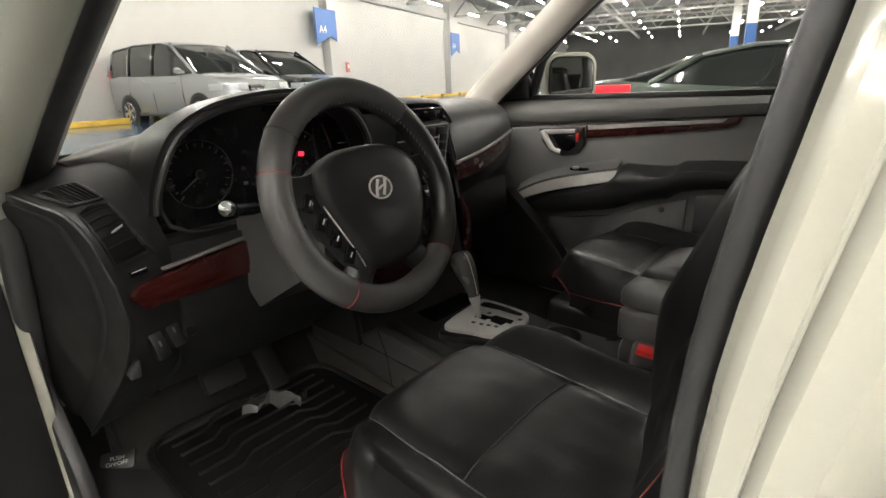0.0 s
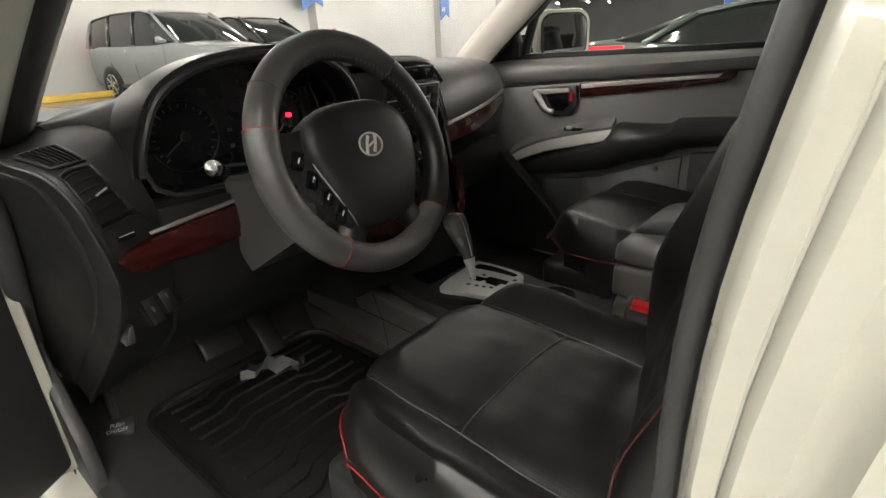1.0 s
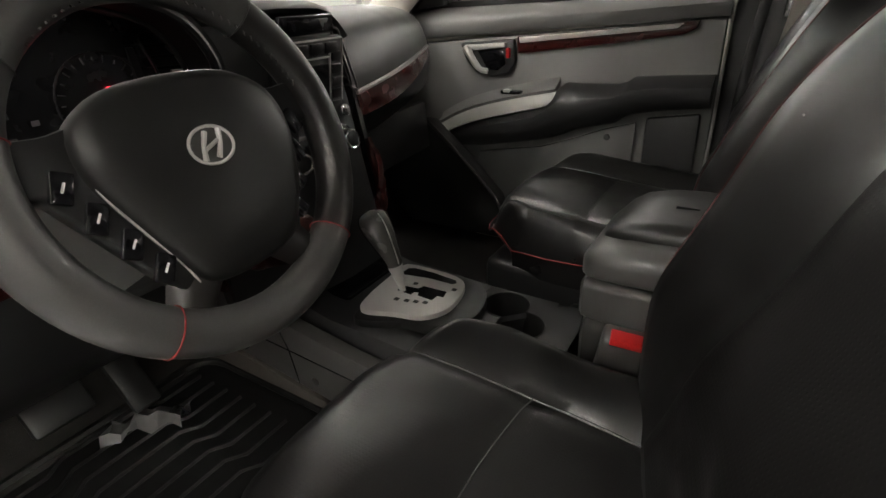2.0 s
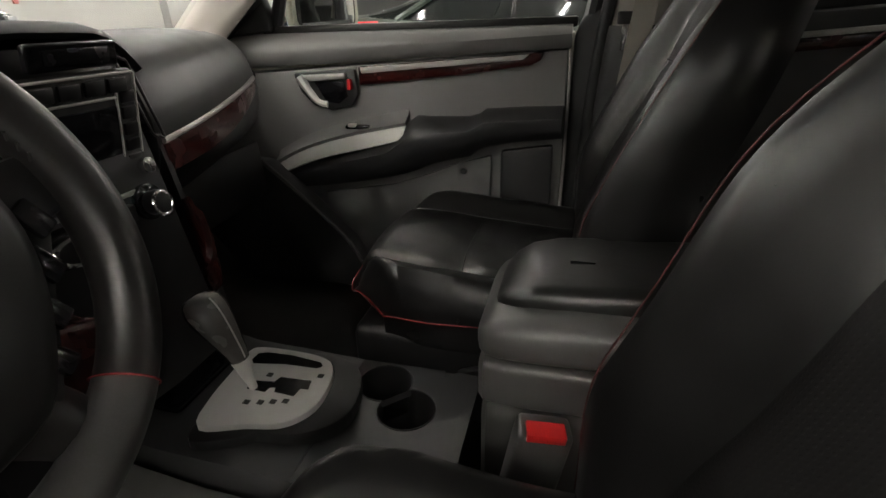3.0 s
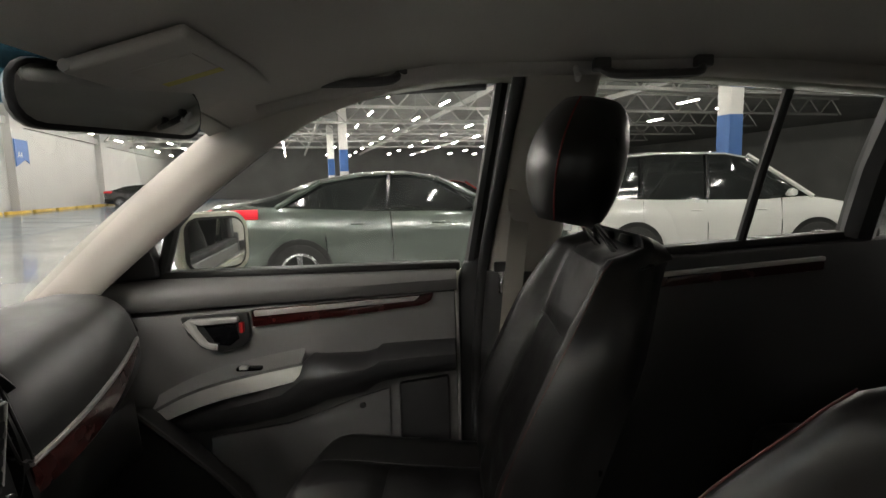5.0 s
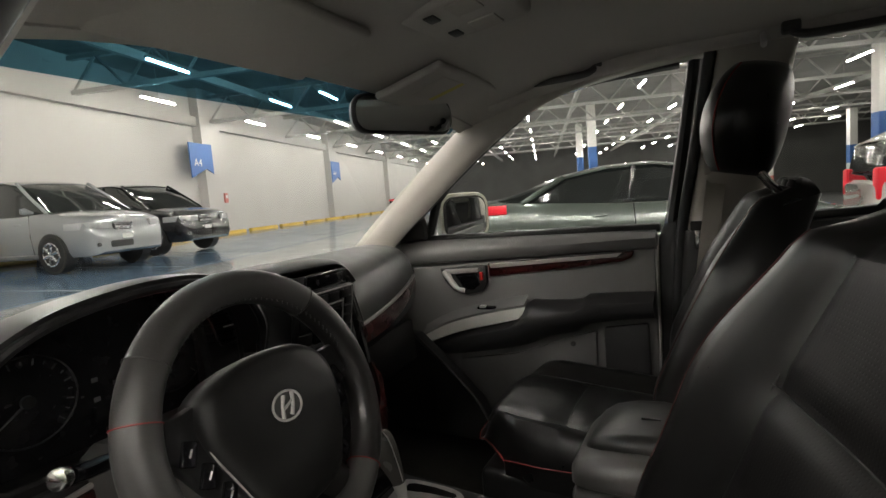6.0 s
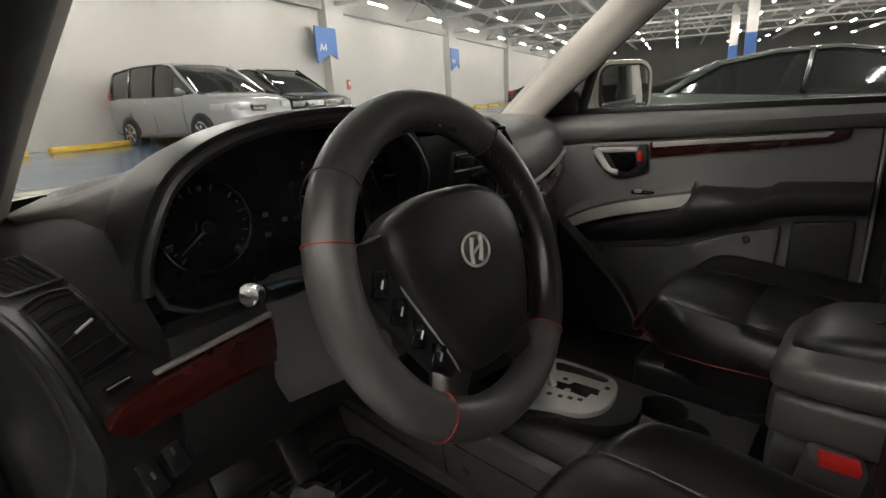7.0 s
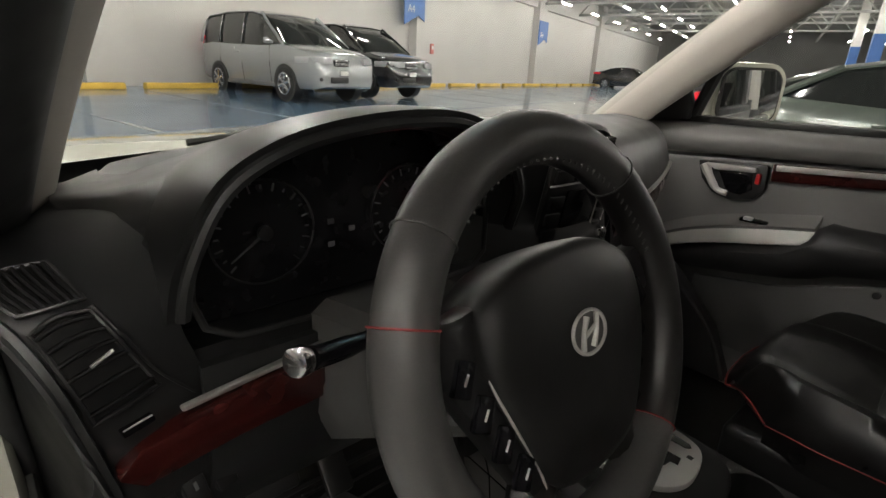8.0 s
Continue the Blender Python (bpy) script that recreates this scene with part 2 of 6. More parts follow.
def sheet(grid, thick=0.0, bm=None, closed_u=False):
    """A surface through a grid of points; thick gives it a back along its normals."""
    made = bmesh.new()
    v = [[made.verts.new(p) for p in row] for row in grid]
    for i in range(len(v) - (0 if closed_u else 1)):
        a, b = v[i], v[(i + 1) % len(v)]
        for j in range(len(a) - 1):
            made.faces.new((a[j], a[j + 1], b[j + 1], b[j]))
    if thick:
        bmesh.ops.recalc_face_normals(made, faces=made.faces)
        bmesh.ops.solidify(made, geom=made.faces[:], thickness=thick)
    return join(bm, made)


def loft(sections, bm=None, cap=True):
    """A skin over closed outlines of equal length."""
    made = bmesh.new()
    v = [[made.verts.new(p) for p in s] for s in sections]
    n = len(v[0])
    for a, b in zip(v, v[1:]):
        for k in range(n):
            made.faces.new((a[k], a[(k + 1) % n], b[(k + 1) % n], b[k]))
    if cap:
        made.faces.new(v[0][::-1])
        made.faces.new(v[-1])
    bmesh.ops.recalc_face_normals(made, faces=made.faces)
    return join(bm, made)


def disc(centre, normal, radius, depth, sides=32, bm=None, bevel=0.0):
    made = bmesh.new()
    bmesh.ops.create_cone(made, cap_ends=True, segments=sides, radius1=radius, radius2=radius, depth=depth)
    if bevel > 0:
        bmesh.ops.bevel(made, geom=[e for e in made.edges if abs(e.verts[0].co.z - e.verts[1].co.z) < 1e-6], offset=bevel, segments=2, affect="EDGES", profile=0.5)
    q = Vector(normal).to_track_quat("Z", "Y").to_matrix().to_4x4()
    bmesh.ops.transform(made, matrix=Matrix.Translation(centre) @ q, verts=made.verts)
    return join(bm, made)


def smoothstep(a, b, x):
    t = min(1.0, max(0.0, (x - a) / (b - a)))
    return t * t * (3 - 2 * t)


def rounded(w, h, r, n=5):
    """Outline of a rectangle with round corners, centred."""
    out = []
    for cx, cy, a0 in ((w / 2 - r, h / 2 - r, 0), (-w / 2 + r, h / 2 - r, 90), (-w / 2 + r, -h / 2 + r, 180), (w / 2 - r, -h / 2 + r, 270)):
        for k in range(n + 1):
            a = radians(a0 + 90 * k / n)
            out.append((cx + r * math.cos(a), cy + r * math.sin(a)))
    return out


def lettering(body, size, m, mat, parent, name="lettering"):
    cu = bpy.data.curves.new(name, "FONT")
    cu.body, cu.size, cu.align_x, cu.align_y, cu.extrude = body, size, "CENTER", "CENTER", size * 0.01
    tmp = new(name + "_tmp", cu)
    me = bpy.data.meshes.new_from_object(tmp.evaluated_get(bpy.context.evaluated_depsgraph_get()))
    bpy.data.objects.remove(tmp)
    me.transform(Matrix.Scale(UNIT, 4) @ m)
    me.materials.append(mat)
    t = new(name, me)
    t.parent = parent
    t.matrix_parent_inverse = parent.matrix_basis.inverted()
    return t

# ---- the garage ----
WALL_DIR = Vector((0.956, 0.292, 0.0)).normalized()
WALL_N = Vector((-WALL_DIR.y, WALL_DIR.x, 0.0))
WALL_DEG = math.degrees(math.atan2(WALL_DIR.y, WALL_DIR.x))
SLOPE, FLOOR_Z = 0.045, 0.05
WALL_AT = 11.7


def floor_z(n):
    return FLOOR_Z + SLOPE * n


def garage(a, n, z):
    """A place: a metres along the wall, n metres towards it, z metres over the floor there."""
    p = WALL_DIR * a + WALL_N * n
    return Vector((p.x, p.y, floor_z(n) + z))


def garage_pose(a, n, z, turn=0.0):
    p = garage(a, n, z)
    return pose(p.x, p.y, p.z, 0, 0, WALL_DEG + turn)


CONCRETE_WALL = material("white_painted_wall", (0.46, 0.45, 0.43), 0.8, grain=0.03, grain_scale=60, bump=0.1, bump_scale=120, stains=0.06, stain_scale=0.7)
FLOOR_PAINT = material("blue_epoxy_floor", (0.10, 0.16, 0.235), 0.18, grain=0.12, grain_scale=30, stains=0.3, stain_scale=0.5, coat=0.3)
LANE_PAINT = material("grey_epoxy_lane", (0.30, 0.31, 0.31), 0.2, grain=0.1, grain_scale=30, stains=0.25, stain_scale=0.4, coat=0.3)
YELLOW = material("yellow_kerb_paint", (0.62, 0.40, 0.06), 0.55, grain=0.15, grain_scale=40, stains=0.25, stain_scale=3)
STEEL = material("grey_painted_steel", (0.42, 0.42, 0.40), 0.5, metal=0.2, stains=0.1, stain_scale=2)
DECK = material("roof_deck", (0.22, 0.22, 0.21), 0.7, grain=0.08, grain_scale=8, stains=0.2, stain_scale=0.6)
SIGN_BLUE = material("blue_sign", (0.045, 0.13, 0.36), 0.5, stains=0.08, stain_scale=2)
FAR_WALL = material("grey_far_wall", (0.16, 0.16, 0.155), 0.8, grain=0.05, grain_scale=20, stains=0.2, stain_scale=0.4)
COLUMN_WHITE = material("white_column_paint", (0.66, 0.65, 0.62), 0.6, stains=0.08, stain_scale=2)
COLUMN_RED = material("red_column_band", (0.50, 0.16, 0.14), 0.6, stains=0.1, stain_scale=3)
TUBE_GLOW = glowing("lamp_tube", (1.0, 0.94, 0.86), 240.0)


def wall_box(a0, a1, n0, n1, z0, z1, bevel=0.0):
    bm = box(a0, a1, n0, n1, 0, 1, bevel)
    for v in bm.verts:
        z = z0 + v.co.z * (z1 - z0)
        v.co = garage(v.co.x, v.co.y, z)
    return bm


def setting(name, bm, mat, label, category, smooth=False):
    return tagged(part(name, bm, mat, None, "", smooth), label, category, "", "structure")


# floor: one sheet
bm = wall_box(-40, 60, -45, WALL_AT + 0.3, -0.3, 0.0)
setting("floor", bm, LANE_PAINT, "grey glossy epoxy garage floor", "floor")
bm = wall_box(-40, 60, WALL_AT - 5.6, WALL_AT - 0.02, 0.0, 0.004)
setting("parking_bay_floor", bm, FLOOR_PAINT, "blue epoxy paint of the parking bays", "floor")
bm = wall_box(-40, 60, WALL_AT, WALL_AT + 0.3, 0.0, 5.6)
setting("wall_north", bm, CONCRETE_WALL, "long white painted garage wall", "wall")
for a in (-17.1, -6.1, 4.9, 15.9, 26.9, 37.9):
    setting("pilaster", wall_box(a - 0.55, a + 0.55, WALL_AT - 0.35, WALL_AT - 0.002, 0.0, 5.2, 0.01), CONCRETE_WALL, "white pilaster standing on the long wall", "pilaster")
setting("wall_beam", wall_box(-40, 60, WALL_AT - 0.22, WALL_AT - 0.003, 3.82, 4.15), CONCRETE_WALL, "white ledge along the long wall", "beam")
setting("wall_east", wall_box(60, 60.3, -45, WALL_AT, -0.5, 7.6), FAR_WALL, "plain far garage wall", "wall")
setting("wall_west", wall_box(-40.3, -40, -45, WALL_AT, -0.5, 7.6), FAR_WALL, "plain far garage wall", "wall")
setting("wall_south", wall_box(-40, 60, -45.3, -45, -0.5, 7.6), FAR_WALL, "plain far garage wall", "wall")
bm = box(-42, 62, -47, WALL_AT + 1, 5.7, 6.0)
for v in bm.verts:
    p = WALL_DIR * v.co.x + WALL_N * v.co.y
    v.co = Vector((p.x, p.y, v.co.z))
setting("ceiling", bm, DECK, "dark corrugated steel roof deck", "ceiling")


def kerb(a, n, length=1.65):
    bm = prism([(-0.085, 0), (0.085, 0), (0.07, 0.12), (-0.07, 0.12)], "x", -length / 2, length / 2, 0.02)
    ob = part("wheel_stop", bm, YELLOW)
    ob.matrix_basis = placed(garage_pose(a, n, 0.0))
    return tagged(ob, "yellow painted concrete wheel stop on the floor", "wheel stop", "wheel stops along the wall")


for i in range(24):
    kerb(-15.0 + i * 2.35, WALL_AT - 0.85, 1.95)


def wall_sign(a, letters):
    """A hanging blue sign with a slanted, notched foot."""
    ob = thing("wall_sign", *garage(a, WALL_AT - 0.42, 2.0), "blue parking zone sign with white lettering on a pilaster", "sign", "zone signs", m=garage_pose(a, WALL_AT - 0.42, 2.0))
    m = garage_pose(a, WALL_AT - 0.42, 2.0)
    bm = prism([(-0.60, 1.20), (0.60, 1.20), (0.60, 0.18), (0.22, 0.34), (-0.60, 0.0)], "y", -0.02, 0.02, m=m)
    part("panel", bm, SIGN_BLUE, ob, smooth=False)
    lettering(letters, 0.36, m @ pose(-0.22, -0.026, 0.52, 90, 0, 0), WHITE_MARK, ob)


wall_sign(15.1, "A4")
wall_sign(26.9, "A4")
alarm = thing("fire_alarm_box", 0, 0, 0, "small red fire alarm box on a white pilaster", "fire alarm", m=garage_pose(16.3, WALL_AT - 0.36, 1.3))
part("case", box(-0.10, 0.10, -0.06, 0.008, -0.18, 0.18, 0.02, 2, m=garage_pose(16.3, WALL_AT - 0.36, 1.3)), COLUMN_RED, alarm)
part("front_plate", box(-0.06, 0.06, -0.066, -0.058, -0.02, 0.10, 0.004, m=garage_pose(16.3, WALL_AT - 0.36, 1.3)), WHITE_MARK, alarm, "white front plate")
for i in range(18):
    setting("bay_line", wall_box(-13.8 + i * 2.35, -13.72 + i * 2.35, WALL_AT - 5.6, WALL_AT - 1.0, 0.004, 0.007), LANE_PAINT, "thin pale line between two parking bays", "floor marking")


def tube_lamp(a, n, z=5.0, length=1.25, turn=0.0):
    p = garage(a, n, 0)
    m = pose(p.x, p.y, z, 0, 0, WALL_DEG + turn)
    ob = thing("tube_lamp", 0, 0, 0, "lit white tube lamp hanging under the trusses", "ceiling lamp", "garage tube lamps", m=m)
    part("housing", box(-length / 2, length / 2, -0.05, 0.05, 0.0, 0.05, 0.01, m=m), STEEL, ob)
    part("tube", tube([m @ Vector((-length / 2 + 0.02, 0, -0.02)), m @ Vector((length / 2 - 0.02, 0, -0.02))], 0.022, 8), TUBE_GLOW, ob)
    part("hanger", tube([m @ Vector((0, 0, 0.05)), m @ Vector((0, 0, 1.32))], 0.008, 5), STEEL, ob)
    return ob


first_lamp = None
LAMP_ROWS = [(9.6, 11.3, 4.7), (7.2, 13.4, 4.65), (5.6, 13.2, 4.9), (2.4, 12.0, 4.7), (0.2, 13.0, 4.7), (-3.6, 12.4, 4.7), (-6.0, 14.0, 4.7), (-9.6, 12.0, 4.7), (-12.2, 13.2, 4.7), (-16.0, 12.5, 4.7), (-19.0, 13.5, 4.7)]
for n, a0, step in LAMP_ROWS:
    for k in range(-5, 9):
        a = a0 + k * step
        if first_lamp is None:
            first_lamp = tube_lamp(a, n, 4.4)
        else:
            p = garage(a, n, 0)
            copy_thing(first_lamp, placed(pose(p.x, p.y, 4.4, 0, 0, WALL_DEG)))
# extra rows, unseen, added to strengthen the light through the driver's doorway
for a in (-2.6, -4.6):
    for n in (-6.2, -3.8, -1.4, 1.0, 3.4):
        p = garage(a, n, 0)
        copy_thing(first_lamp, placed(pose(p.x, p.y, 4.4, 0, 0, WALL_DEG + 90)))


def truss(a):
    """An open roof truss that runs out from the long wall."""
    p0 = WALL_DIR * a
    m = pose(p0.x, p0.y, 4.55, 0, 0, WALL_DEG)
    ob = thing("roof_truss", 0, 0, 0, "grey painted steel roof truss with diagonal webs", "truss", "roof trusses", m=m)
    for z in (0.0, 0.85):
        part("chord", box(-0.07, 0.07, -30, WALL_AT - 0.4, z, z + 0.11, m=m), STEEL, ob, smooth=False)
    bm = None
    for k in range(26):
        y0 = WALL_AT - 0.4 - k * 1.6
        bm = tube([m @ Vector((0, y0, 0.05)), m @ Vector((0, y0 - 0.8, 0.9))], 0.04, 5, bm=bm)
        bm = tube([m @ Vector((0, y0 - 0.8, 0.9)), m @ Vector((0, y0 - 1.6, 0.05))], 0.04, 5, bm=bm)
    part("web", bm, STEEL, ob)


for a in (-11.6, -0.6, 10.4, 15.9, 21.4, 26.9, 32.4, 37.9, 43.4):
    truss(a)
for n in (8.4, 4.0, -1.8, -7.8, -14.0):
    ob = part("cross_beam", wall_box(-35, 58, n - 0.06, n + 0.06, 4.75 - SLOPE * n, 4.95 - SLOPE * n), STEEL, None, "", False)
    tagged(ob, "grey steel beam under the roof", "beam", "roof beams", "structure")


def column(a, n):
    m = garage_pose(a, n, 0)
    ob = thing("column", 0, 0, 0, "white square column with blue and red painted bands", "column", "garage columns", m=m)
    part("shaft", box(-0.22, 0.22, -0.22, 0.22, 0, 5.7, 0.03, m=m), COLUMN_WHITE, ob, smooth=False)
    part("red_band", box(-0.225, 0.225, -0.225, 0.225, 0.1, 1.5, 0.03, m=m), COLUMN_RED, ob, smooth=False)
    part("blue_band", box(-0.225, 0.225, -0.225, 0.225, 2.2, 3.4, 0.03, m=m), SIGN_BLUE, ob, smooth=False)


for a, n in ((28.0, -3.0), (37.0, -3.0), (10.6, -11.5), (19.0, -11.5), (28.0, -11.5), (19.0, -20.0), (37.0, -20.0)):
    column(a, n)
for a in (-12.0,):
    for n in (-10.0, -1.5):
        column(a, n)

# ---- parked cars ----
TYRE = material("tyre_rubber", (0.016, 0.016, 0.016), 0.75, grain=0.2, grain_scale=200, stains=0.2)
ALLOY = material("alloy_wheel", (0.55, 0.55, 0.56), 0.25, metal=0.9, stains=0.1, stain_scale=12)
DARK_GLASS = material("tinted_glass", (0.012, 0.014, 0.014), 0.04, coat=0.5, stains=0.1, stain_scale=3)
LENS = material("headlight_lens", (0.55, 0.56, 0.57), 0.08, metal=0.4, coat=1.0)
TAIL_RED = glowing("tail_light_red", (0.75, 0.012, 0.03), 0.3)
SILL_GREY = material("grey_sill_plastic", (0.10, 0.10, 0.10), 0.5, grain=0.1, grain_scale=300)
PLATE = material("number_plate", (0.62, 0.62, 0.60), 0.4)


def car_paint(name, colour, metal=0.4):
    return material(name, colour, 0.22, metal=metal, coat=1.0, stains=0.04, stain_scale=3)


def parked_car(name, m, s, paint, low, house, roof, axles, radius, label, lights, group="parked cars", spokes=6):
    """A parked car facing its own +y. low: (y, half width, bottom, top); house: (y, foot half width, foot z, head half width, head z)."""
    ob = thing(name, 0, 0, 0, label, "car", group, m=m)
    def at(x, y, z):
        return m @ Vector((x * s, y * s, z * s))
    secs = []
    for y, w, z0, z1 in low:
        half = [(w * 0.90, z0), (w * 0.975, z0 + 0.08), (w * 0.995, z0 + (z1 - z0) * 0.45), (w, z0 + (z1 - z0) * 0.62), (w * 0.975, z1 - 0.06), (w * 0.93, z1 - 0.015), (w * 0.80, z1 + 0.006), (w * 0.4, z1 + 0.022)]
        secs.append([at(x, y, z) for x, z in half + [(-x, z) for x, z in reversed(half)]])
    part("body", loft(secs), paint, ob, angle=38)
    secs, top = [], []
    for y, w0, z0, w1, z1 in house:
        half = [(w0, z0 - 0.03), (w0 * 0.55 + w1 * 0.45, z0 + (z1 - z0) * 0.55), (w1, z1 - 0.035), (w1 * 0.9, z1 - 0.012), (w1 * 0.45, z1)]
        secs.append([at(x, y, z) for x, z in half + [(-x, z) for x, z in reversed(half)]])
    part("glasshouse", loft(secs), DARK_GLASS, ob, "dark tinted windows", angle=50)
    rows = []
    for y, w1, z1 in roof:
        rows.append([at(x * w1, y, z1 + 0.012 - 0.03 * abs(x) ** 4) for x in (-1.04, -0.9, -0.5, 0, 0.5, 0.9, 1.04)])
    part("roof", sheet(rows, 0.02), paint, ob)
    for sx in (-1, 1):
        for k, (ya, za, yb, zb) in enumerate(lights.get("pillars", ())):
            wa, wb = lights["pillar_w"]
            part("window_pillar", tube([at(sx * wa, ya, za), at(sx * (wa * 0.5 + wb * 0.5 + 0.015), (ya + yb) / 2, (za + zb) / 2), at(sx * wb, yb, zb)], 0.03 * s, 6), paint if k in lights.get("painted", (0,)) else GLOSS_BLACK, ob)
        for y in axles:
            hw = lights["hw"]
            side = m.to_3x3() @ Vector((sx, 0, 0))
            part("wheel_arch", disc(at(sx * (hw - 0.085), y, radius + 0.01), side, radius * 1.16 * s, 0.186 * s, 28), RUBBER, ob)
            w = part("wheel", disc(at(sx * (hw - 0.085), y, radius), side, radius * s, 0.20 * s, 30, bevel=0.02), TYRE, ob)
            part("rim", disc(at(sx * (hw + 0.012), y, radius), side, radius * 0.66 * s, 0.012, 26), RUBBER, w)
            sp = None
            for k in range(spokes):
                a = k * 2 * math.pi / spokes + 0.3
                sp = tube([at(sx * (hw + 0.022), y, radius), at(sx * (hw + 0.022), y + math.cos(a) * radius * 0.6, radius + math.sin(a) * radius * 0.6)], [0.022 * s, 0.034 * s], 6, bm=sp)
            sp = tube([at(sx * (hw + 0.02), y + math.cos(a) * radius * 0.64, radius + math.sin(a) * radius * 0.64) for a in [k * math.pi / 14 for k in range(28)]], 0.016 * s, 6, closed=True, bm=sp)
            part("spokes", sp, ALLOY, w, "silver alloy spokes")
        for y, z in lights.get("handles", ()):
            part("door_handle", tube([at(sx * (lights["hw"] * 0.985), y - 0.07, z), at(sx * (lights["hw"] + 0.012), y, z), at(sx * (lights["hw"] * 0.985), y + 0.07, z)], 0.014 * s, 6), paint, ob)
        for y in lights.get("lines", ()):
            part("door_gap", tube([at(sx * (lights["hw"] * 0.975 + 0.002), y, 0.30), at(sx * (lights["hw"] + 0.002), y - 0.01, 0.60), at(sx * (lights["hw"] * 0.965), y - 0.02, lights["belt"] - 0.03)], 0.006 * s, 5), GLOSS_BLACK, ob)
        y, z = lights["mirror"]
        part("door_mirror", tube([at(sx * lights["hw"] * 0.93, y, z), at(sx * (lights["hw"] + 0.06), y - 0.01, z + 0.03), at(sx * (lights["hw"] + 0.12), y - 0.02, z + 0.03)], [0.02 * s, 0.06 * s, 0.045 * s], 8), paint, ob)
    for pname, x0, x1, y0, y1, z0, z1, mat, lab in lights["boxes"]:
        for sx in ((-1, 1) if x0 > 0.001 else (1,)):
            a, b = sorted((sx * x0, sx * x1))
            bm = box(a * s, b * s, y0 * s, y1 * s, z0 * s, z1 * s, 0.03 * s, 2, m=m)
            part(pname, bm, mat, ob, lab)
    for pname, pts, z0, z1, mat, lab in lights.get("wraps", ()):
        for sx in (-1, 1):
            part(pname, prism([(sx * x * s, y * s) for x, y in pts], "z", z0 * s, z1 * s, 0.012 * s, m=m), mat, ob, lab)
    return ob


SEDAN_LOW = [(-2.12, 0.62, 0.36, 0.88), (-2.06, 0.72, 0.26, 0.99), (-1.75, 0.785, 0.2, 1.01), (-1.2, 0.80, 0.17, 0.97), (-0.4, 0.80, 0.17, 0.915), (0.4, 0.80, 0.17, 0.89), (0.95, 0.80, 0.17, 0.86), (1.5, 0.78, 0.17, 0.79), (1.95, 0.70, 0.2, 0.66), (2.1, 0.55, 0.28, 0.52)]
SEDAN_HOUSE = [(-1.80, 0.66, 0.99, 0.60, 1.015), (-1.45, 0.71, 0.98, 0.60, 1.10), (-1.0, 0.735, 0.94, 0.575, 1.24), (-0.5, 0.745, 0.93, 0.575, 1.32), (0.0, 0.745, 0.91, 0.575, 1.33), (0.4, 0.74, 0.90, 0.58, 1.25), (0.8, 0.73, 0.88, 0.62, 1.05), (1.12, 0.70, 0.86, 0.66, 0.90)]
SEDAN_ROOF = [(-1.42, 0.56, 1.10), (-1.0, 0.57, 1.245), (-0.5, 0.575, 1.325), (0.0, 0.575, 1.335), (0.30, 0.575, 1.285)]
SEDAN_BITS = {"hw": 0.80, "wraps": [("tail_light", [(0.36, -2.115), (0.64, -2.115), (0.735, -2.05), (0.782, -1.88), (0.806, -1.62), (0.74, -1.62), (0.60, -1.98), (0.36, -2.02)], 0.865, 0.965, TAIL_RED, "bright red tail light")], "belt": 0.92, "pillars": ((-1.45, 0.97, -0.98, 1.23), (-0.28, 0.92, -0.22, 1.30), (1.05, 0.88, 0.32, 1.26)), "pillar_w": (0.745, 0.585), "painted": (0, 2), "handles": ((-0.62, 0.78), (0.28, 0.76)), "lines": (-0.95, -0.24, 0.78), "mirror": (0.72, 0.92), "boxes": [("number_plate", 0.0, 0.22, -2.15, -2.10, 0.56, 0.66, PLATE, "pale number plate"), ("head_light", 0.40, 0.72, 1.80, 2.02, 0.56, 0.68, LENS, ""), ("rear_bumper_trim", 0.0, 0.60, -2.14, -2.06, 0.26, 0.34, RUBBER, "")]}
MPV_LOW = [(-2.02, 0.66, 0.38, 0.96), (-1.96, 0.74, 0.28, 1.02), (-1.5, 0.785, 0.23, 1.02), (-0.5, 0.79, 0.22, 0.99), (0.5, 0.79, 0.22, 0.97), (1.05, 0.785, 0.22, 0.985), (1.35, 0.78, 0.22, 0.945), (1.65, 0.76, 0.22, 0.885), (1.85, 0.725, 0.22, 0.82), (1.97, 0.66, 0.24, 0.74), (2.04, 0.57, 0.28, 0.60)]
MPV_HOUSE = [(-1.99, 0.68, 0.98, 0.60, 1.10), (-1.92, 0.72, 1.0, 0.61, 1.42), (-1.7, 0.735, 1.0, 0.62, 1.53), (-0.9, 0.745, 0.99, 0.62, 1.59), (0.0, 0.745, 0.98, 0.61, 1.58), (0.35, 0.745, 0.97, 0.61, 1.50), (0.85, 0.74, 0.96, 0.64, 1.22), (1.2, 0.72, 0.95, 0.68, 0.99)]
MPV_ROOF = [(-1.92, 0.61, 1.44), (-1.7, 0.62, 1.545), (-0.9, 0.62, 1.60), (0.0, 0.61, 1.585), (0.28, 0.61, 1.53)]
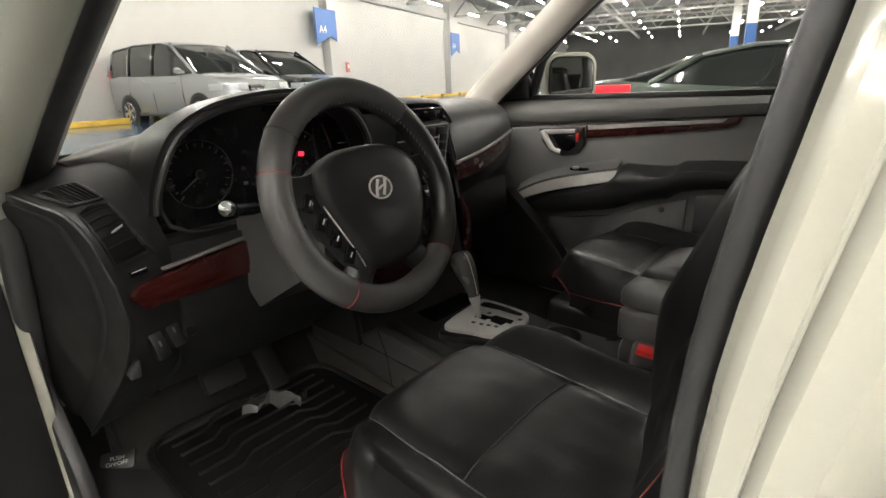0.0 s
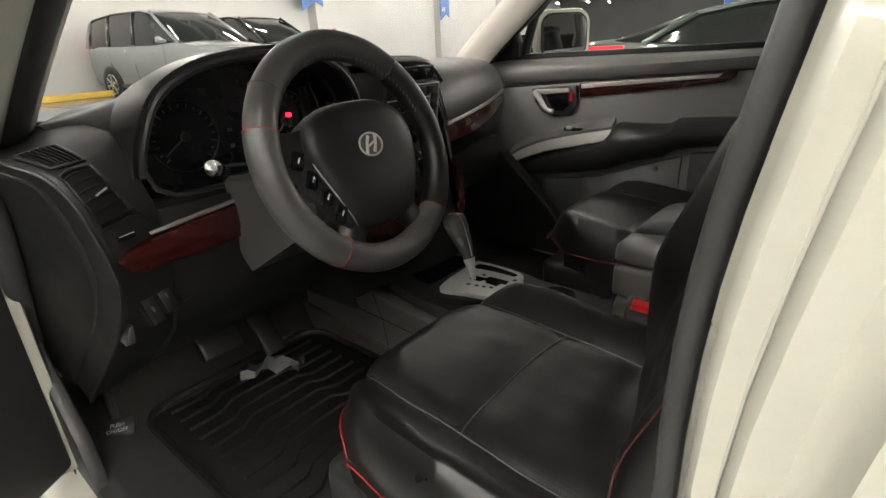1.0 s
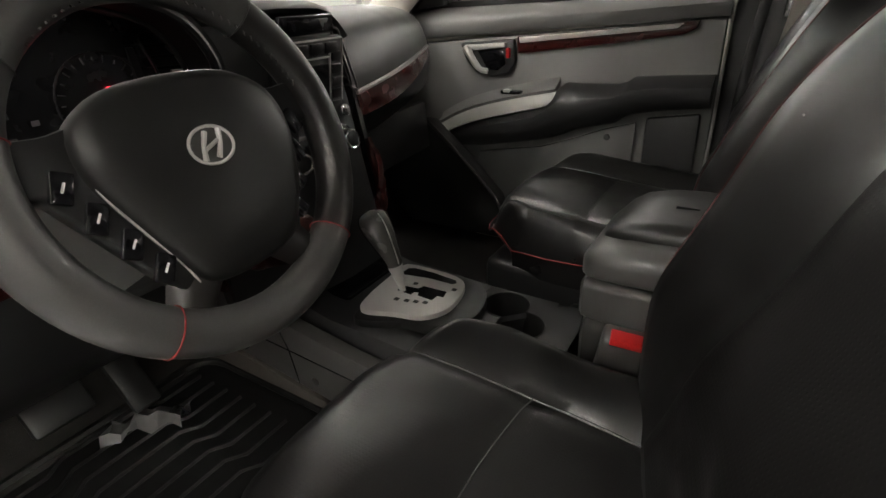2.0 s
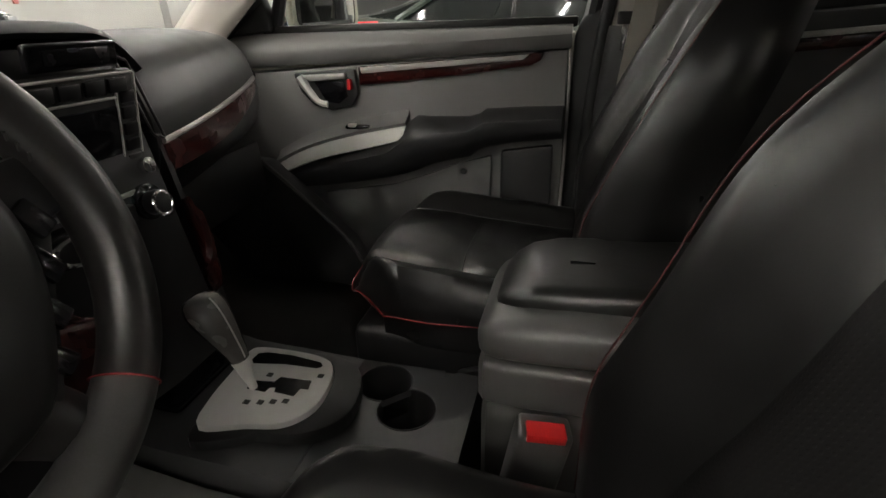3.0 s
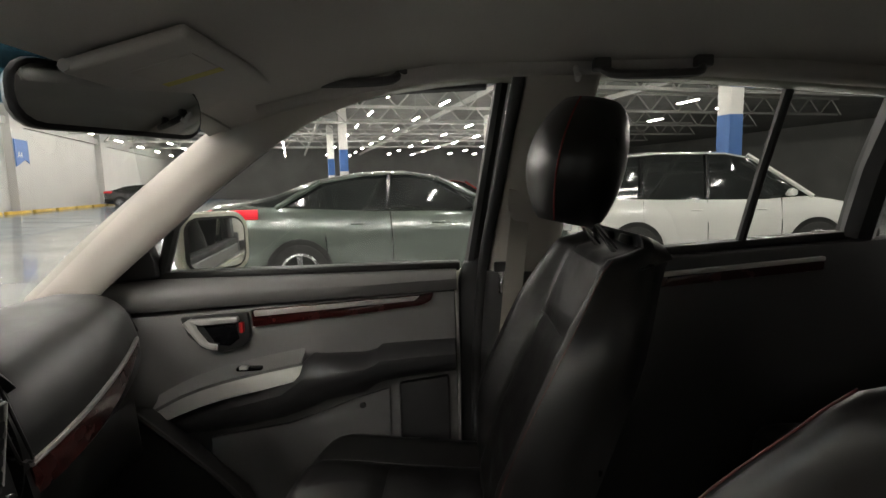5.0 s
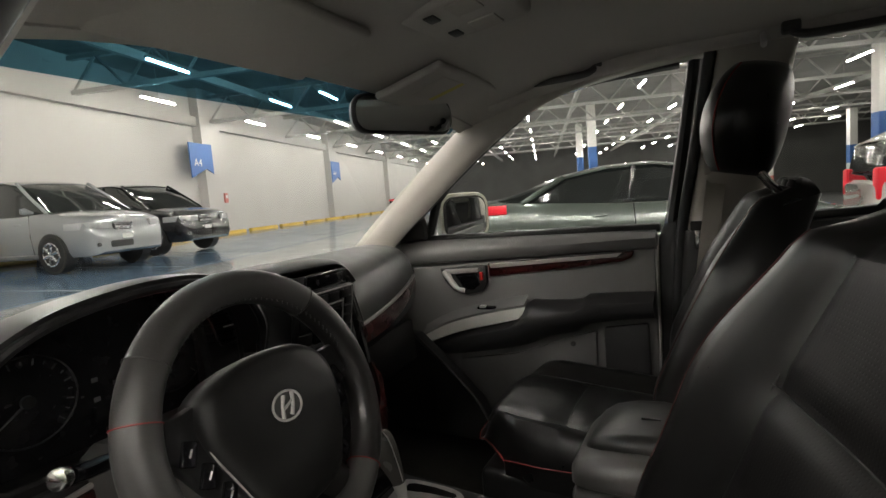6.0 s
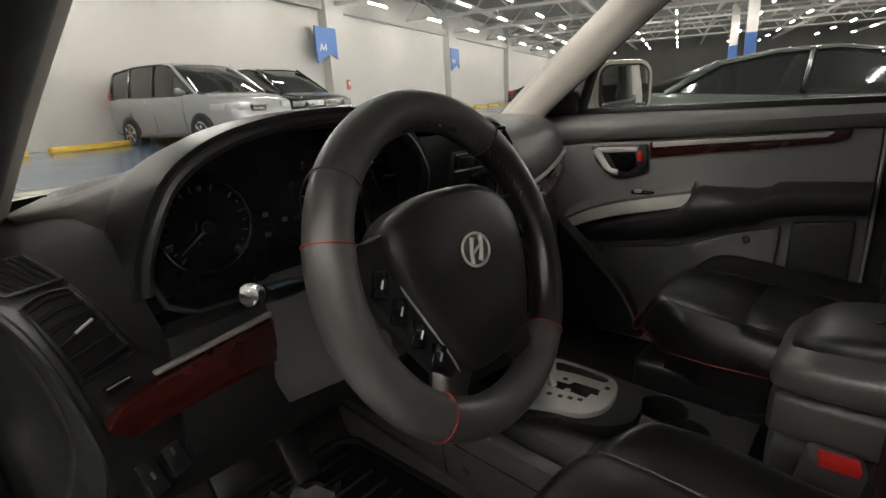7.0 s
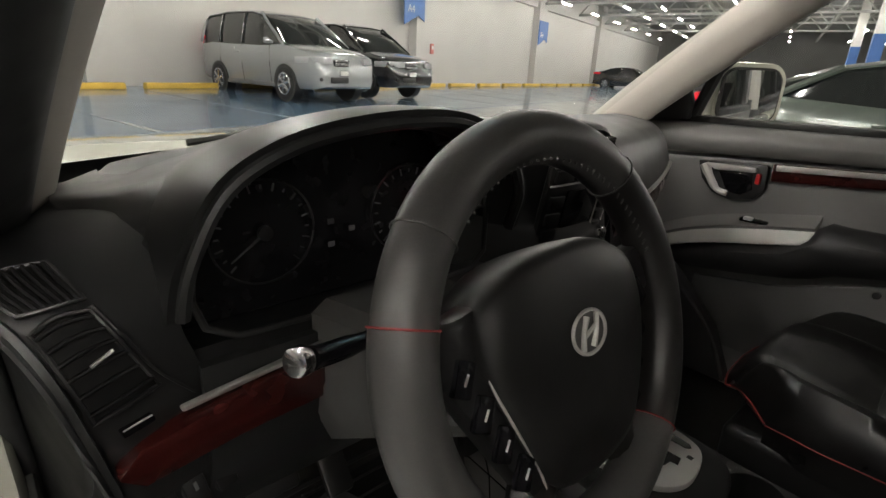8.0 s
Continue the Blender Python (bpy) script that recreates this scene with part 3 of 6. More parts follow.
MPV_BITS = {"hw": 0.79, "wraps": [("head_light", [(0.36, 2.055), (0.56, 2.035), (0.67, 1.93), (0.745, 1.76), (0.785, 1.50), (0.74, 1.50), (0.60, 1.80), (0.36, 1.96)], 0.655, 0.775, LENS, "clear slanted head light")], "belt": 0.99, "pillars": ((-1.93, 1.0, -1.85, 1.45), (-1.15, 1.0, -1.12, 1.54), (-0.28, 0.99, -0.25, 1.55), (1.12, 0.97, 0.30, 1.53)), "pillar_w": (0.75, 0.62), "painted": (0, 3), "handles": ((-0.42, 0.83), (0.42, 0.82)), "lines": (-1.1, -0.26, 0.72), "mirror": (0.78, 1.0), "boxes": [("tail_light", 0.52, 0.70, -2.02, -1.88, 0.80, 1.15, TAIL_RED, "red tail light"), ("grille", 0.0, 0.33, 1.95, 2.045, 0.60, 0.735, GLOSS_BLACK, "black grille"), ("lower_grille", 0.0, 0.42, 1.96, 2.06, 0.33, 0.45, RUBBER, ""), ("fog_light", 0.50, 0.62, 1.90, 2.035, 0.36, 0.44, RUBBER, "dark fog light recess"), ("side_sill", 0.74, 0.80, -0.90, 0.86, 0.215, 0.30, SILL_GREY, "shaded plastic sill"), ("number_plate", 0.0, 0.2, 2.03, 2.055, 0.47, 0.55, PLATE, "pale number plate"), ("grille_bar", 0.0, 0.31, 2.04, 2.06, 0.715, 0.735, ALLOY, ""), ("grille_bar", 0.0, 0.31, 2.04, 2.056, 0.655, 0.668, ALLOY, "")]}
SILVER_PAINT = car_paint("silver_car_paint", (0.30, 0.31, 0.315), 0.25)
BLACK_PAINT = car_paint("black_car_paint", (0.012, 0.012, 0.014), 0.0)
SEDAN_PAINT = car_paint("grey_green_car_paint", (0.105, 0.125, 0.112), 0.35)
WHITE_PAINT = car_paint("white_car_paint", (0.66, 0.66, 0.63), 0.0)
RED_PAINT = car_paint("dark_red_car_paint", (0.18, 0.02, 0.02), 0.0)
parked_car("people_carrier", garage_pose(7.45, 9.3, 0.0, 172), 1.06, SILVER_PAINT, MPV_LOW, MPV_HOUSE, MPV_ROOF, (-1.22, 1.18), 0.29, "silver people carrier parked nose out against the wall", MPV_BITS)
parked_car("dark_suv", garage_pose(10.0, 9.5, 0.0, 173), 1.04, BLACK_PAINT, MPV_LOW, MPV_HOUSE, MPV_ROOF, (-1.22, 1.18), 0.30, "black people carrier parked nose out beside the silver one", MPV_BITS)
parked_car("saloon", garage_pose(6.45, -1.58, 0.0, 180), 1.12, SEDAN_PAINT, SEDAN_LOW, SEDAN_HOUSE, SEDAN_ROOF, (-1.24, 1.24), 0.295, "grey-green saloon car parked in the next bay", SEDAN_BITS, spokes=5)
parked_car("white_suv", garage_pose(7.0, -7.2, 0.0, 165), 1.25, WHITE_PAINT, MPV_LOW, MPV_HOUSE, MPV_ROOF, (-1.22, 1.18), 0.32, "white sport utility car with dark windows", MPV_BITS)
parked_car("red_suv", garage_pose(14.5, -4.8, 0.0, 180), 1.0, RED_PAINT, MPV_LOW, MPV_HOUSE, MPV_ROOF, (-1.22, 1.18), 0.31, "dark red car with lit tail lights", MPV_BITS)
parked_car("black_saloon", garage_pose(35.5, 8.6, 0.0, 180), 1.0, BLACK_PAINT, SEDAN_LOW, SEDAN_HOUSE, SEDAN_ROOF, (-1.24, 1.24), 0.295, "black saloon car parked along the wall", SEDAN_BITS)
parked_car("black_saloon", garage_pose(-3.2, 9.3, 0.0, 0), 1.0, BLACK_PAINT, SEDAN_LOW, SEDAN_HOUSE, SEDAN_ROOF, (-1.24, 1.24), 0.295, "black saloon car parked with its tail to the lane", SEDAN_BITS)

# ---- the car's shell ----
shell = thing("car_body", 0, 0, 0.05, "cream painted car body with its open driver's doorway", "car body", "", "structure")

# floor with tunnel
rows = []
for y in (0.78, 0.62, 0.50, 0.30, 0.0, -0.4, -0.9, -1.6):
    lift = 0.30 * smoothstep(0.42, 0.8, y)
    rows.append([Vector((x, y, 0.40 + lift + (0.10 if abs(x) < 0.12 else 0.0))) for x in (-0.68, -0.5, -0.3, -0.16, -0.11, 0.11, 0.16, 0.3, 0.5, 0.68)])
part("floor_pan", sheet(rows, 0.02), CARPET, shell, "dark grey carpeted floor")


def pillar(name, line, outline, mat, label=""):
    """A bar with a fixed outline (dx, dy) carried along a line of places."""
    secs = [[Vector((p[0] + dx, p[1] + dy, p[2])) for dx, dy in outline] for p in line]
    return part(name, loft(secs), mat, shell, label)


def bar(name, line, across, deep, mat, label="", taper=1.0):
    """A rounded bar: across and deep are the half widths along the given directions."""
    secs = []
    n = len(line)
    for i, p in enumerate(line):
        k = 1 + (taper - 1) * i / (n - 1)
        a, d = Vector(across) * k, Vector(deep) * k
        secs.append([Vector(p) + a * math.cos(t) * (abs(math.cos(t)) ** -0.35 if abs(math.cos(t)) > 1e-3 else 1) + d * math.sin(t) * (abs(math.sin(t)) ** -0.35 if abs(math.sin(t)) > 1e-3 else 1) for t in [k2 * 2 * math.pi / 16 for k2 in range(16)]])
    return part(name, loft(secs), mat, shell, label)


# passenger's windscreen pillar
A_RIGHT = spline([(0.655, 0.66, 1.00), (0.645, 0.52, 1.12), (0.625, 0.32, 1.27), (0.60, 0.13, 1.40), (0.585, -0.02, 1.48), (0.575, -0.2, 1.53)], 5)
bar("a_pillar_trim", A_RIGHT, (0.035, 0.02, 0.03), (-0.012, 0.03, 0.035), TRIM_BEIGE, "beige windscreen pillar trim", 0.8)
bar("a_pillar_seal", [p + Vector((0.055, -0.035, -0.005)) for p in A_RIGHT], (0.014, 0, 0), (0, 0.012, 0.012), SEAL, "black rubber door seal")
bar("a_pillar_panel", [p + Vector((0.085, 0.03, 0.02)) for p in A_RIGHT], (0.03, 0, 0), (0, 0.04, 0.03), PAINT)
# driver's windscreen pillar
A_LEFT = spline([(-0.70, 0.64, 0.90), (-0.69, 0.46, 1.02), (-0.668, 0.27, 1.15), (-0.64, 0.10, 1.27), (-0.61, -0.03, 1.37), (-0.58, -0.18, 1.48), (-0.565, -0.32, 1.53)], 5)
bar("a_pillar_trim", A_LEFT, (0.023, 0.018, 0.018), (0.012, 0.02, 0.03), TRIM_BEIGE, "beige windscreen pillar trim", 0.9)
bar("a_pillar_seal", [p + Vector((-0.036, -0.048, -0.01)) for p in A_LEFT], (0.026, 0.012, 0.01), (0, 0.02, 0.022), SEAL, "black rubber door seal")
bar("a_pillar_panel", [p + Vector((-0.098, -0.035, 0.0)) for p in A_LEFT], (0.05, 0, 0.0), (0, 0.055, 0.045), PAINT)
# door jamb before the dashboard, below the driver's pillar
line = spline([(-0.735, 0.55, 0.96), (-0.76, 0.40, 1.00), (-0.765, 0.42, 0.86), (-0.765, 0.52, 0.66), (-0.765, 0.60, 0.45), (-0.765, 0.45, 0.40)], 5)
bar("door_seal", line, (0.018, 0, 0), (0, 0.018, 0.0), SEAL, "black rubber door seal")
part("hinge_pillar", prism([(0.44, 0.42), (0.44, 0.98), (0.60, 1.02), (0.80, 0.98), (0.80, 0.42)], "x", -0.84, -0.762, 0.02), PAINT, shell)
for z in (0.62, 0.84):
    part("door_hinge", box(-0.87, -0.83, 0.45, 0.50, z - 0.035, z + 0.035, 0.008), PAINT, shell)

# driver's centre pillar
B_LEFT = spline([(-0.70, -0.5760, 0.36), (-0.71, -0.5610, 0.70), (-0.702, -0.5450, 0.98), (-0.70, -0.5655, 1.15), (-0.655, -0.6030, 1.35), (-0.585, -0.6430, 1.52)], 6)
pillar("b_pillar_trim", B_LEFT, [(0.002, -0.16), (0.002, -0.016), (0.018, -0.024), (0.045, -0.08), (0.045, -0.16)], TRIM_BEIGE, "beige centre pillar trim")
bar("b_pillar_seal", [p + Vector((0.004, 0.001, 0)) for p in B_LEFT], (0.0095, 0, 0), (0, 0.006, 0), SEAL, "black rubber door seal")
pillar("b_pillar_panel", B_LEFT, [(-0.008, -0.005), (-0.020, -0.009), (-0.030, -0.012), (-0.033, -0.014), (-0.0345, -0.022), (-0.037, -0.0235), (-0.055, -0.0225), (-0.074, -0.025), (-0.0775, -0.027), (-0.079, -0.035), (-0.082, -0.037), (-0.105, -0.040), (-0.112, -0.056), (-0.114, -0.066), (-0.118, -0.070), (-0.118, -0.18), (-0.012, -0.18)], PAINT)
# rear door beside it, with its black window frame
part("rear_door_panel", prism([(-1.35, 0.40), (-0.606, 0.40), (-0.600, 0.9), (-0.5988, 1.1155), (-1.35, 1.1155)], "x", -0.825, -0.806, 0.0005), PAINT, shell)
part("rear_window_frame", prism([(-0.68, 1.1175), (-0.5978, 1.1172), (-0.5985, 1.130), (-0.6005, 1.145), (-0.612, 1.17), (-0.66, 1.35), (-0.72, 1.50), (-0.76, 1.50)], "x", -0.825, -0.812, 0.0004), GLOSS_BLACK, shell, "gloss black window frame")
part("rear_window_pane", prism([(-1.3, 1.12), (-0.68, 1.12), (-0.76, 1.50), (-1.3, 1.50)], "x", -0.822, -0.818), DARK_GLASS, shell, "dark tinted rear window")
part("weather_strip", box(-0.8255, -0.812, -1.35, -0.5985, 1.1157, 1.1172, 0.0003), RUBBER, shell)
for ob in shell.children:
    if ob.name in ("rear_door_panel", "rear_window_frame", "rear_window_pane", "weather_strip"):
        ob.location.y -= 0.030 * UNIT
bm = tube([(-0.79, -0.70, 0.93), (-0.80, -0.66, 0.93), (-0.81, -0.66, 0.96)], 0.008, 8)
part("striker", bm, CHROME, shell, "bright steel door striker")

# passenger's centre pillar
B_RIGHT = spline([(0.725, -0.42, 0.45), (0.735, -0.42, 0.8), (0.73, -0.44, 1.08), (0.69, -0.48, 1.30), (0.635, -0.52, 1.52)], 6)
bar("b_pillar_trim", [p + Vector((-0.006, -0.045, 0)) for p in B_RIGHT], (0.040, 0, 0), (0, 0.082, 0), TRIM_BEIGE, "beige centre pillar trim")
bar("b_pillar_seal", [p + Vector((-0.012, 0.050, 0)) for p in B_RIGHT], (0.018, 0, 0), (0, 0.014, 0), SEAL, "black rubber door seal")
bar("b_pillar_lower_trim", [p + Vector((-0.008, -0.05, 0)) for p in B_RIGHT[:13]], (0.050, 0, 0), (0, 0.095, 0), DOOR_DARK, "black lower pillar trim")

part("door_gap_seal", prism([(-0.395, 0.42), (-0.328, 0.42), (-0.330, 1.06), (-0.345, 1.10), (-0.40, 1.12)], "x", 0.715, 0.76, 0.008), SEAL, shell, "black rubber door seal")
# sills and roof rails
for s in (-1, 1):
    part("sill", prism([(s * 0.70, 0.30), (s * 0.82, 0.28), (s * 0.84, 0.36), (s * 0.76, 0.42), (s * 0.70, 0.42)], "y", -1.4, 0.7, 0.012), PAINT, shell)
    part("sill_plate", box(min(s * 0.70, s * 0.76), max(s * 0.70, s * 0.76), -0.5, 0.42, 0.42, 0.428, 0.003), PLASTIC, shell)
    line = spline([(s * 0.545, 0.06, 1.47), (s * 0.575, -0.3, 1.53), (s * 0.585, -0.8, 1.53), (s * 0.57, -1.5, 1.46)], 6)
    bar("roof_rail_trim", line, (0.045, 0, 0.01), (0, 0, 0.03), HEADLINER)
    bar("roof_rail_panel", [p + Vector((s * 0.07, 0, 0.01)) for p in line], (0.04, 0, 0), (0, 0, 0.04), PAINT)
# headliner
def roof_at(x, y):
    z = 1.478 + 0.107 * smoothstep(0.24, -0.35, y) - 0.06 * smoothstep(-0.8, -1.6, y)
    return Vector((x, y, z - 0.055 * (abs(x) / 0.58) ** 3))
rows = [[roof_at(-0.60 + 1.2 * i / 16, 0.20 - 1.8 * j / 18) for i in range(17)] for j in range(19)]
part("headliner", sheet(rows, 0.015), HEADLINER, shell, "grey fabric roof lining")
part("roof_panel", sheet([[p + Vector((0, 0.0, 0.05)) for p in r] for r in rows], 0.01), PAINT, shell)
part("header_rail", sheet([[roof_at(-0.58 + 1.16 * i / 16, 0.20) + Vector((0, 0.01 - 0.05 * (abs(i - 8) / 8) ** 2, dz)) for i in range(17)] for dz in (-0.012, 0.06)], 0.02), HEADLINER, shell)
# the body closes round the cabin
part("rear_panel", box(-0.70, 0.70, -1.66, -1.62, 0.40, 1.05, 0.01), CARPET, shell)
part("tailgate_panel", prism([(-1.60, 1.02), (-1.66, 1.05), (-1.60, 1.52), (-1.52, 1.50)], "x", -0.58, 0.58, 0.01), HEADLINER, shell)
part("firewall", box(-0.70, 0.70, 0.80, 0.83, 0.40, 0.98, 0.005), CARPET, shell)
part("bonnet", prism([(0.84, 0.975), (1.2, 0.985), (1.6, 0.95), (1.85, 0.84), (1.9, 0.72), (1.9, 0.30), (0.84, 0.30)], "x", -0.80, 0.80, 0.04, 3), PAINT, shell, "cream bonnet")
part("scuttle", prism([(0.70, 0.93), (0.86, 0.95), (0.86, 0.99), (0.80, 0.995), (0.70, 0.965)], "x", -0.66, 0.66, 0.004), PLASTIC, shell, "black plastic scuttle below the windscreen")

for s in (-1, 1):
    for y in (1.18, -1.30):
        w = part("wheel", disc((s * 0.74, y, 0.05 + 0.32 + SLOPE * (WALL_N.x * s * 0.74 + WALL_N.y * y)), (s, 0, 0), 0.32, 0.21, 32, bevel=0.03), TYRE, shell, "black tyre on a silver wheel")
        part("rim", disc((s * 0.85, y, 0.37 + SLOPE * (WALL_N.x * s * 0.74 + WALL_N.y * y)), (s, 0, 0), 0.21, 0.012, 28), ALLOY, w)
part("rear_quarter_panel", box(-0.82, -0.72, -1.75, -1.36, 0.34, 1.10, 0.03), PAINT, shell)
part("rear_quarter_panel", box(0.72, 0.83, -1.75, -1.46, 0.34, 1.10, 0.03), PAINT, shell)
part("tail_panel", box(-0.80, 0.80, -1.80, -1.67, 0.34, 1.08, 0.04), PAINT, shell)
# windscreen
screen = thing("windscreen", 0, 0.5, 1.1, "clear windscreen with a dark blue shade band along its top", "windscreen", "", "structure")
def screen_point(u, w):
    y0, z0, y1, z1 = 0.84, 1.0, 0.20, 1.475
    y = y0 + (y1 - y0) * w - 0.12 * u * u * (1 - 0.5 * w)
    return Vector((u * ((0.70 if u < 0 else 0.63) - 0.07 * w), y, z0 + (z1 - z0) * w - 0.01 * u * u))
part("pane", sheet([[screen_point(-1 + i / 8, j / 8 * 0.87) for i in range(17)] for j in range(9)]), CLEAR, screen).visible_shadow = False
part("shade_band", sheet([[screen_point(-1 + i / 8, 0.87 + j / 3 * 0.15) for i in range(17)] for j in range(4)]), BAND, screen, "dark blue tinted band").visible_shadow = False
part("black_border", sheet([[screen_point(-1 + i / 8, j / 2 * 0.075) + Vector((0, -0.004, 0.0)) for i in range(17)] for j in range(3)]), RUBBER, screen, "black printed border")
wiper = thing("wiper", 0.1, 0.78, 1.0, "black wiper arm lying at the foot of the windscreen", "wiper")
for x0, x1 in ((-0.45, 0.05), (0.08, 0.52)):
    part("arm", tube([(x0, 0.80 - 0.12 * x0 * x0, 1.035), ((x0 + x1) / 2, 0.775, 1.052), (x1, 0.785 - 0.25 * x1 * x1, 1.045)], 0.007, 6), RUBBER, wiper)
    part("blade", tube([(x0 + 0.02, 0.79 - 0.12 * x0 * x0, 1.028), ((x0 + x1) / 2, 0.765, 1.04), (x1, 0.775 - 0.25 * x1 * x1, 1.035)], 0.005, 5), RUBBER, wiper)

# ---- dashboard ----
dash = thing("dashboard", 0, 0.4, 0.62, "black grained plastic dashboard with red wood and silver trim", "dashboard")


def face_y(x):
    """How far ahead the passenger's face of the dashboard stands."""
    return 0.225 + 0.16 * max(0.0, (x - 0.06) / 0.54) ** 1.7


def top_z(x, y):
    return 1.0 + (0.072 + 0.028 * smoothstep(0.0, 0.12, x)) * smoothstep(0.82, 0.42, y) - 0.03 * smoothstep(0.45, 0.68, abs(x))


# top, from the windscreen to the fascia
rows = []
for i in range(53):
    x = -0.58 + 1.24 * i / 52
    y0 = 0.30 if x < -0.16 else 0.31 + max(0.0, face_y(x) - 0.225)
    r = []
    for j in range(15):
        y = 0.84 + (y0 - 0.84) * j / 14
        lip = -0.012 * smoothstep(y0 + 0.09, y0, y) ** 2 if x > 0.05 else (-0.014 if i == 0 else 0.0)
        r.append(Vector((x, y, top_z(x, y) + lip)))
    rows.append(r)
part("pad", sheet(rows, 0.01), DASH, dash)
# visor over the instruments
def arc_at(p, y):
    s = smoothstep(0.15, 0.46, y)
    c = Vector((-0.37, 1.0))
    q = Vector((p[0], p[1]))
    q = c + (q - c) * (1 + 0.05 * math.sin(min(1.0, (y - 0.15) / 0.1) * math.pi / 2))
    return Vector((q.x, y + 0.02 * smoothstep(1.05, 0.97, p[1]), q.y - 0.062 * s * smoothstep(1.02, 1.1, q.y)))
ARC = spline([(p[0], p[1], 0) for p in [(-0.565, 0.975), (-0.556, 1.03), (-0.525, 1.082), (-0.47, 1.112), (-0.40, 1.126), (-0.33, 1.130), (-0.27, 1.124), (-0.21, 1.098), (-0.178, 1.05), (-0.172, 0.99)]], 5)
part("instrument_visor", sheet([[arc_at(p, y) for p in ARC] for y in (0.150, 0.156, 0.17, 0.21, 0.26, 0.32, 0.39, 0.46)], -0.012), DASH, dash, "arched black instrument visor")
part("visor_lip", tube([(p.x, 0.150 + 0.02 * smoothstep(1.05, 0.97, p.y), p.y) for p in ARC], 0.0065, 8, up=(0, 1, 0)), DASH, dash)
# bezel within the visor, closed below
BEZEL = [Vector((-0.37 + (p.x + 0.37) * 0.93, 0.196, 1.0 + (p.y - 1.0) * 0.93)) for p in ARC]
BEZEL = BEZEL + [Vector((-0.190, 0.192, 0.955)), Vector((-0.215, 0.190, 0.936)), Vector((-0.30, 0.190, 0.931)), Vector((-0.42, 0.190, 0.931)), Vector((-0.515, 0.190, 0.934)), Vector((-0.543, 0.192, 0.950))]
part("cluster_bezel", tube(BEZEL, 0.0038, 8, closed=True, up=(0, 1, 0)), DASH, dash)
rows = [[Vector((q.x + (p.x - q.x) * k, q.y + (0.160 + 0.02 * smoothstep(1.05, 0.97, p.y) - q.y) * k, q.z + (p.y - q.z) * k)) for p, q in zip(ARC, BEZEL)] for k in (0.0, 0.5, 0.95)]
part("cluster_surround", sheet(rows, -0.004), PLASTIC, dash, "dark recess round the instruments")
# lower fascia under the instruments
rows = []
for z in (0.925, 0.90, 0.86, 0.82, 0.77, 0.71, 0.65, 0.60):
    back = 0.10 * smoothstep(0.86, 0.60, z) + 0.22 * smoothstep(0.72, 0.48, z)
    rows.append([Vector((x, 0.178 + back, z)) for x in (-0.5565, -0.50, -0.42, -0.34, -0.26, -0.19, -0.14)])
part("lower_fascia", sheet(rows, 0.01), DASH, dash)
part("cluster_sill", sheet([[Vector((x, y, z)) for x in (-0.56, -0.5, -0.42, -0.34, -0.26, -0.18)] for y, z in ((0.178, 0.925), (0.19, 0.933), (0.25, 0.925))], 0.006), PLASTIC, dash)
# wood trim beside the steering column
part("wood_trim", prism([(-0.604, 0.848), (-0.618, 0.872), (-0.604, 0.884), (-0.415, 0.911), (-0.405, 0.868), (-0.43, 0.852), (-0.52, 0.846)], "y", 0.163, 0.185, 0.003), WOOD, dash, "dark red wood trim")
part("trim_strip", prism([(-0.575, 0.895), (-0.577, 0.900), (-0.415, 0.919), (-0.413, 0.913)], "y", 0.161, 0.169, 0.002), TRIM_METAL, dash, "thin silver strip")
# wood trim on the other side of the column, running down beside the centre stack
part("wood_trim", prism([(-0.235, 0.815), (-0.165, 0.832), (-0.118, 0.812), (-0.112, 0.770), (-0.135, 0.738), (-0.205, 0.758)], "y", 0.122, 0.215, 0.010, 3), WOOD, dash, "dark red wood trim")
def vent(corners, slats, label, upright=False, tab=True):
    """An air vent in a four-cornered frame: top left, top right, bottom right, bottom left."""
    tl, tr, br, bl = [Vector(c) for c in corners]
    n = (tr - tl).cross(bl - tl).normalized()
    if n.y > 0:
        n = -n
    def at(u, w, d=0.0):
        return tl * (1 - u) * (1 - w) + tr * u * (1 - w) + br * u * w + bl * (1 - u) * w + n * d
    ob = part("air_vent", sheet([[at(u, w, -0.03) for u in (-0.02, 0.5, 1.02)] for w in (-0.02, 0.5, 1.02)], 0.004), GLOSS_BLACK, dash, label)
    rim = [at(0, 0, 0.004), at(0.5, -0.03, 0.006), at(1, 0, 0.004), at(1.02, 0.5, 0.004), at(1, 1, 0.004), at(0.5, 1.02, 0.004), at(0, 1, 0.004), at(-0.02, 0.5, 0.004)]
    part("vent_frame", tube(spline(rim, 4, True), 0.0022, 6, closed=True), PLASTIC, ob)
    front, deep = -0.004, -0.025
    for k in range(slats):
        c = (k + 0.5) / slats
        if upright:
            g = [[at(c + d, w, e) for w in (0, 0.5, 1)] for d, e in ((-0.03, deep), (0.0, front))]
        else:
            g = [[at(u, c + d, e) for u in (0, 0.5, 1)] for d, e in ((-0.05, deep), (0.02, front))]
        part("slat", sheet(g, 0.0025), VENT_BLACK, ob)
    if tab:
        part("tab", tube([at(0.30, 0.62, 0.004), at(0.72, 0.62, 0.004)], 0.0014, 6), SATIN, ob, "thin silver tab")
    return ob



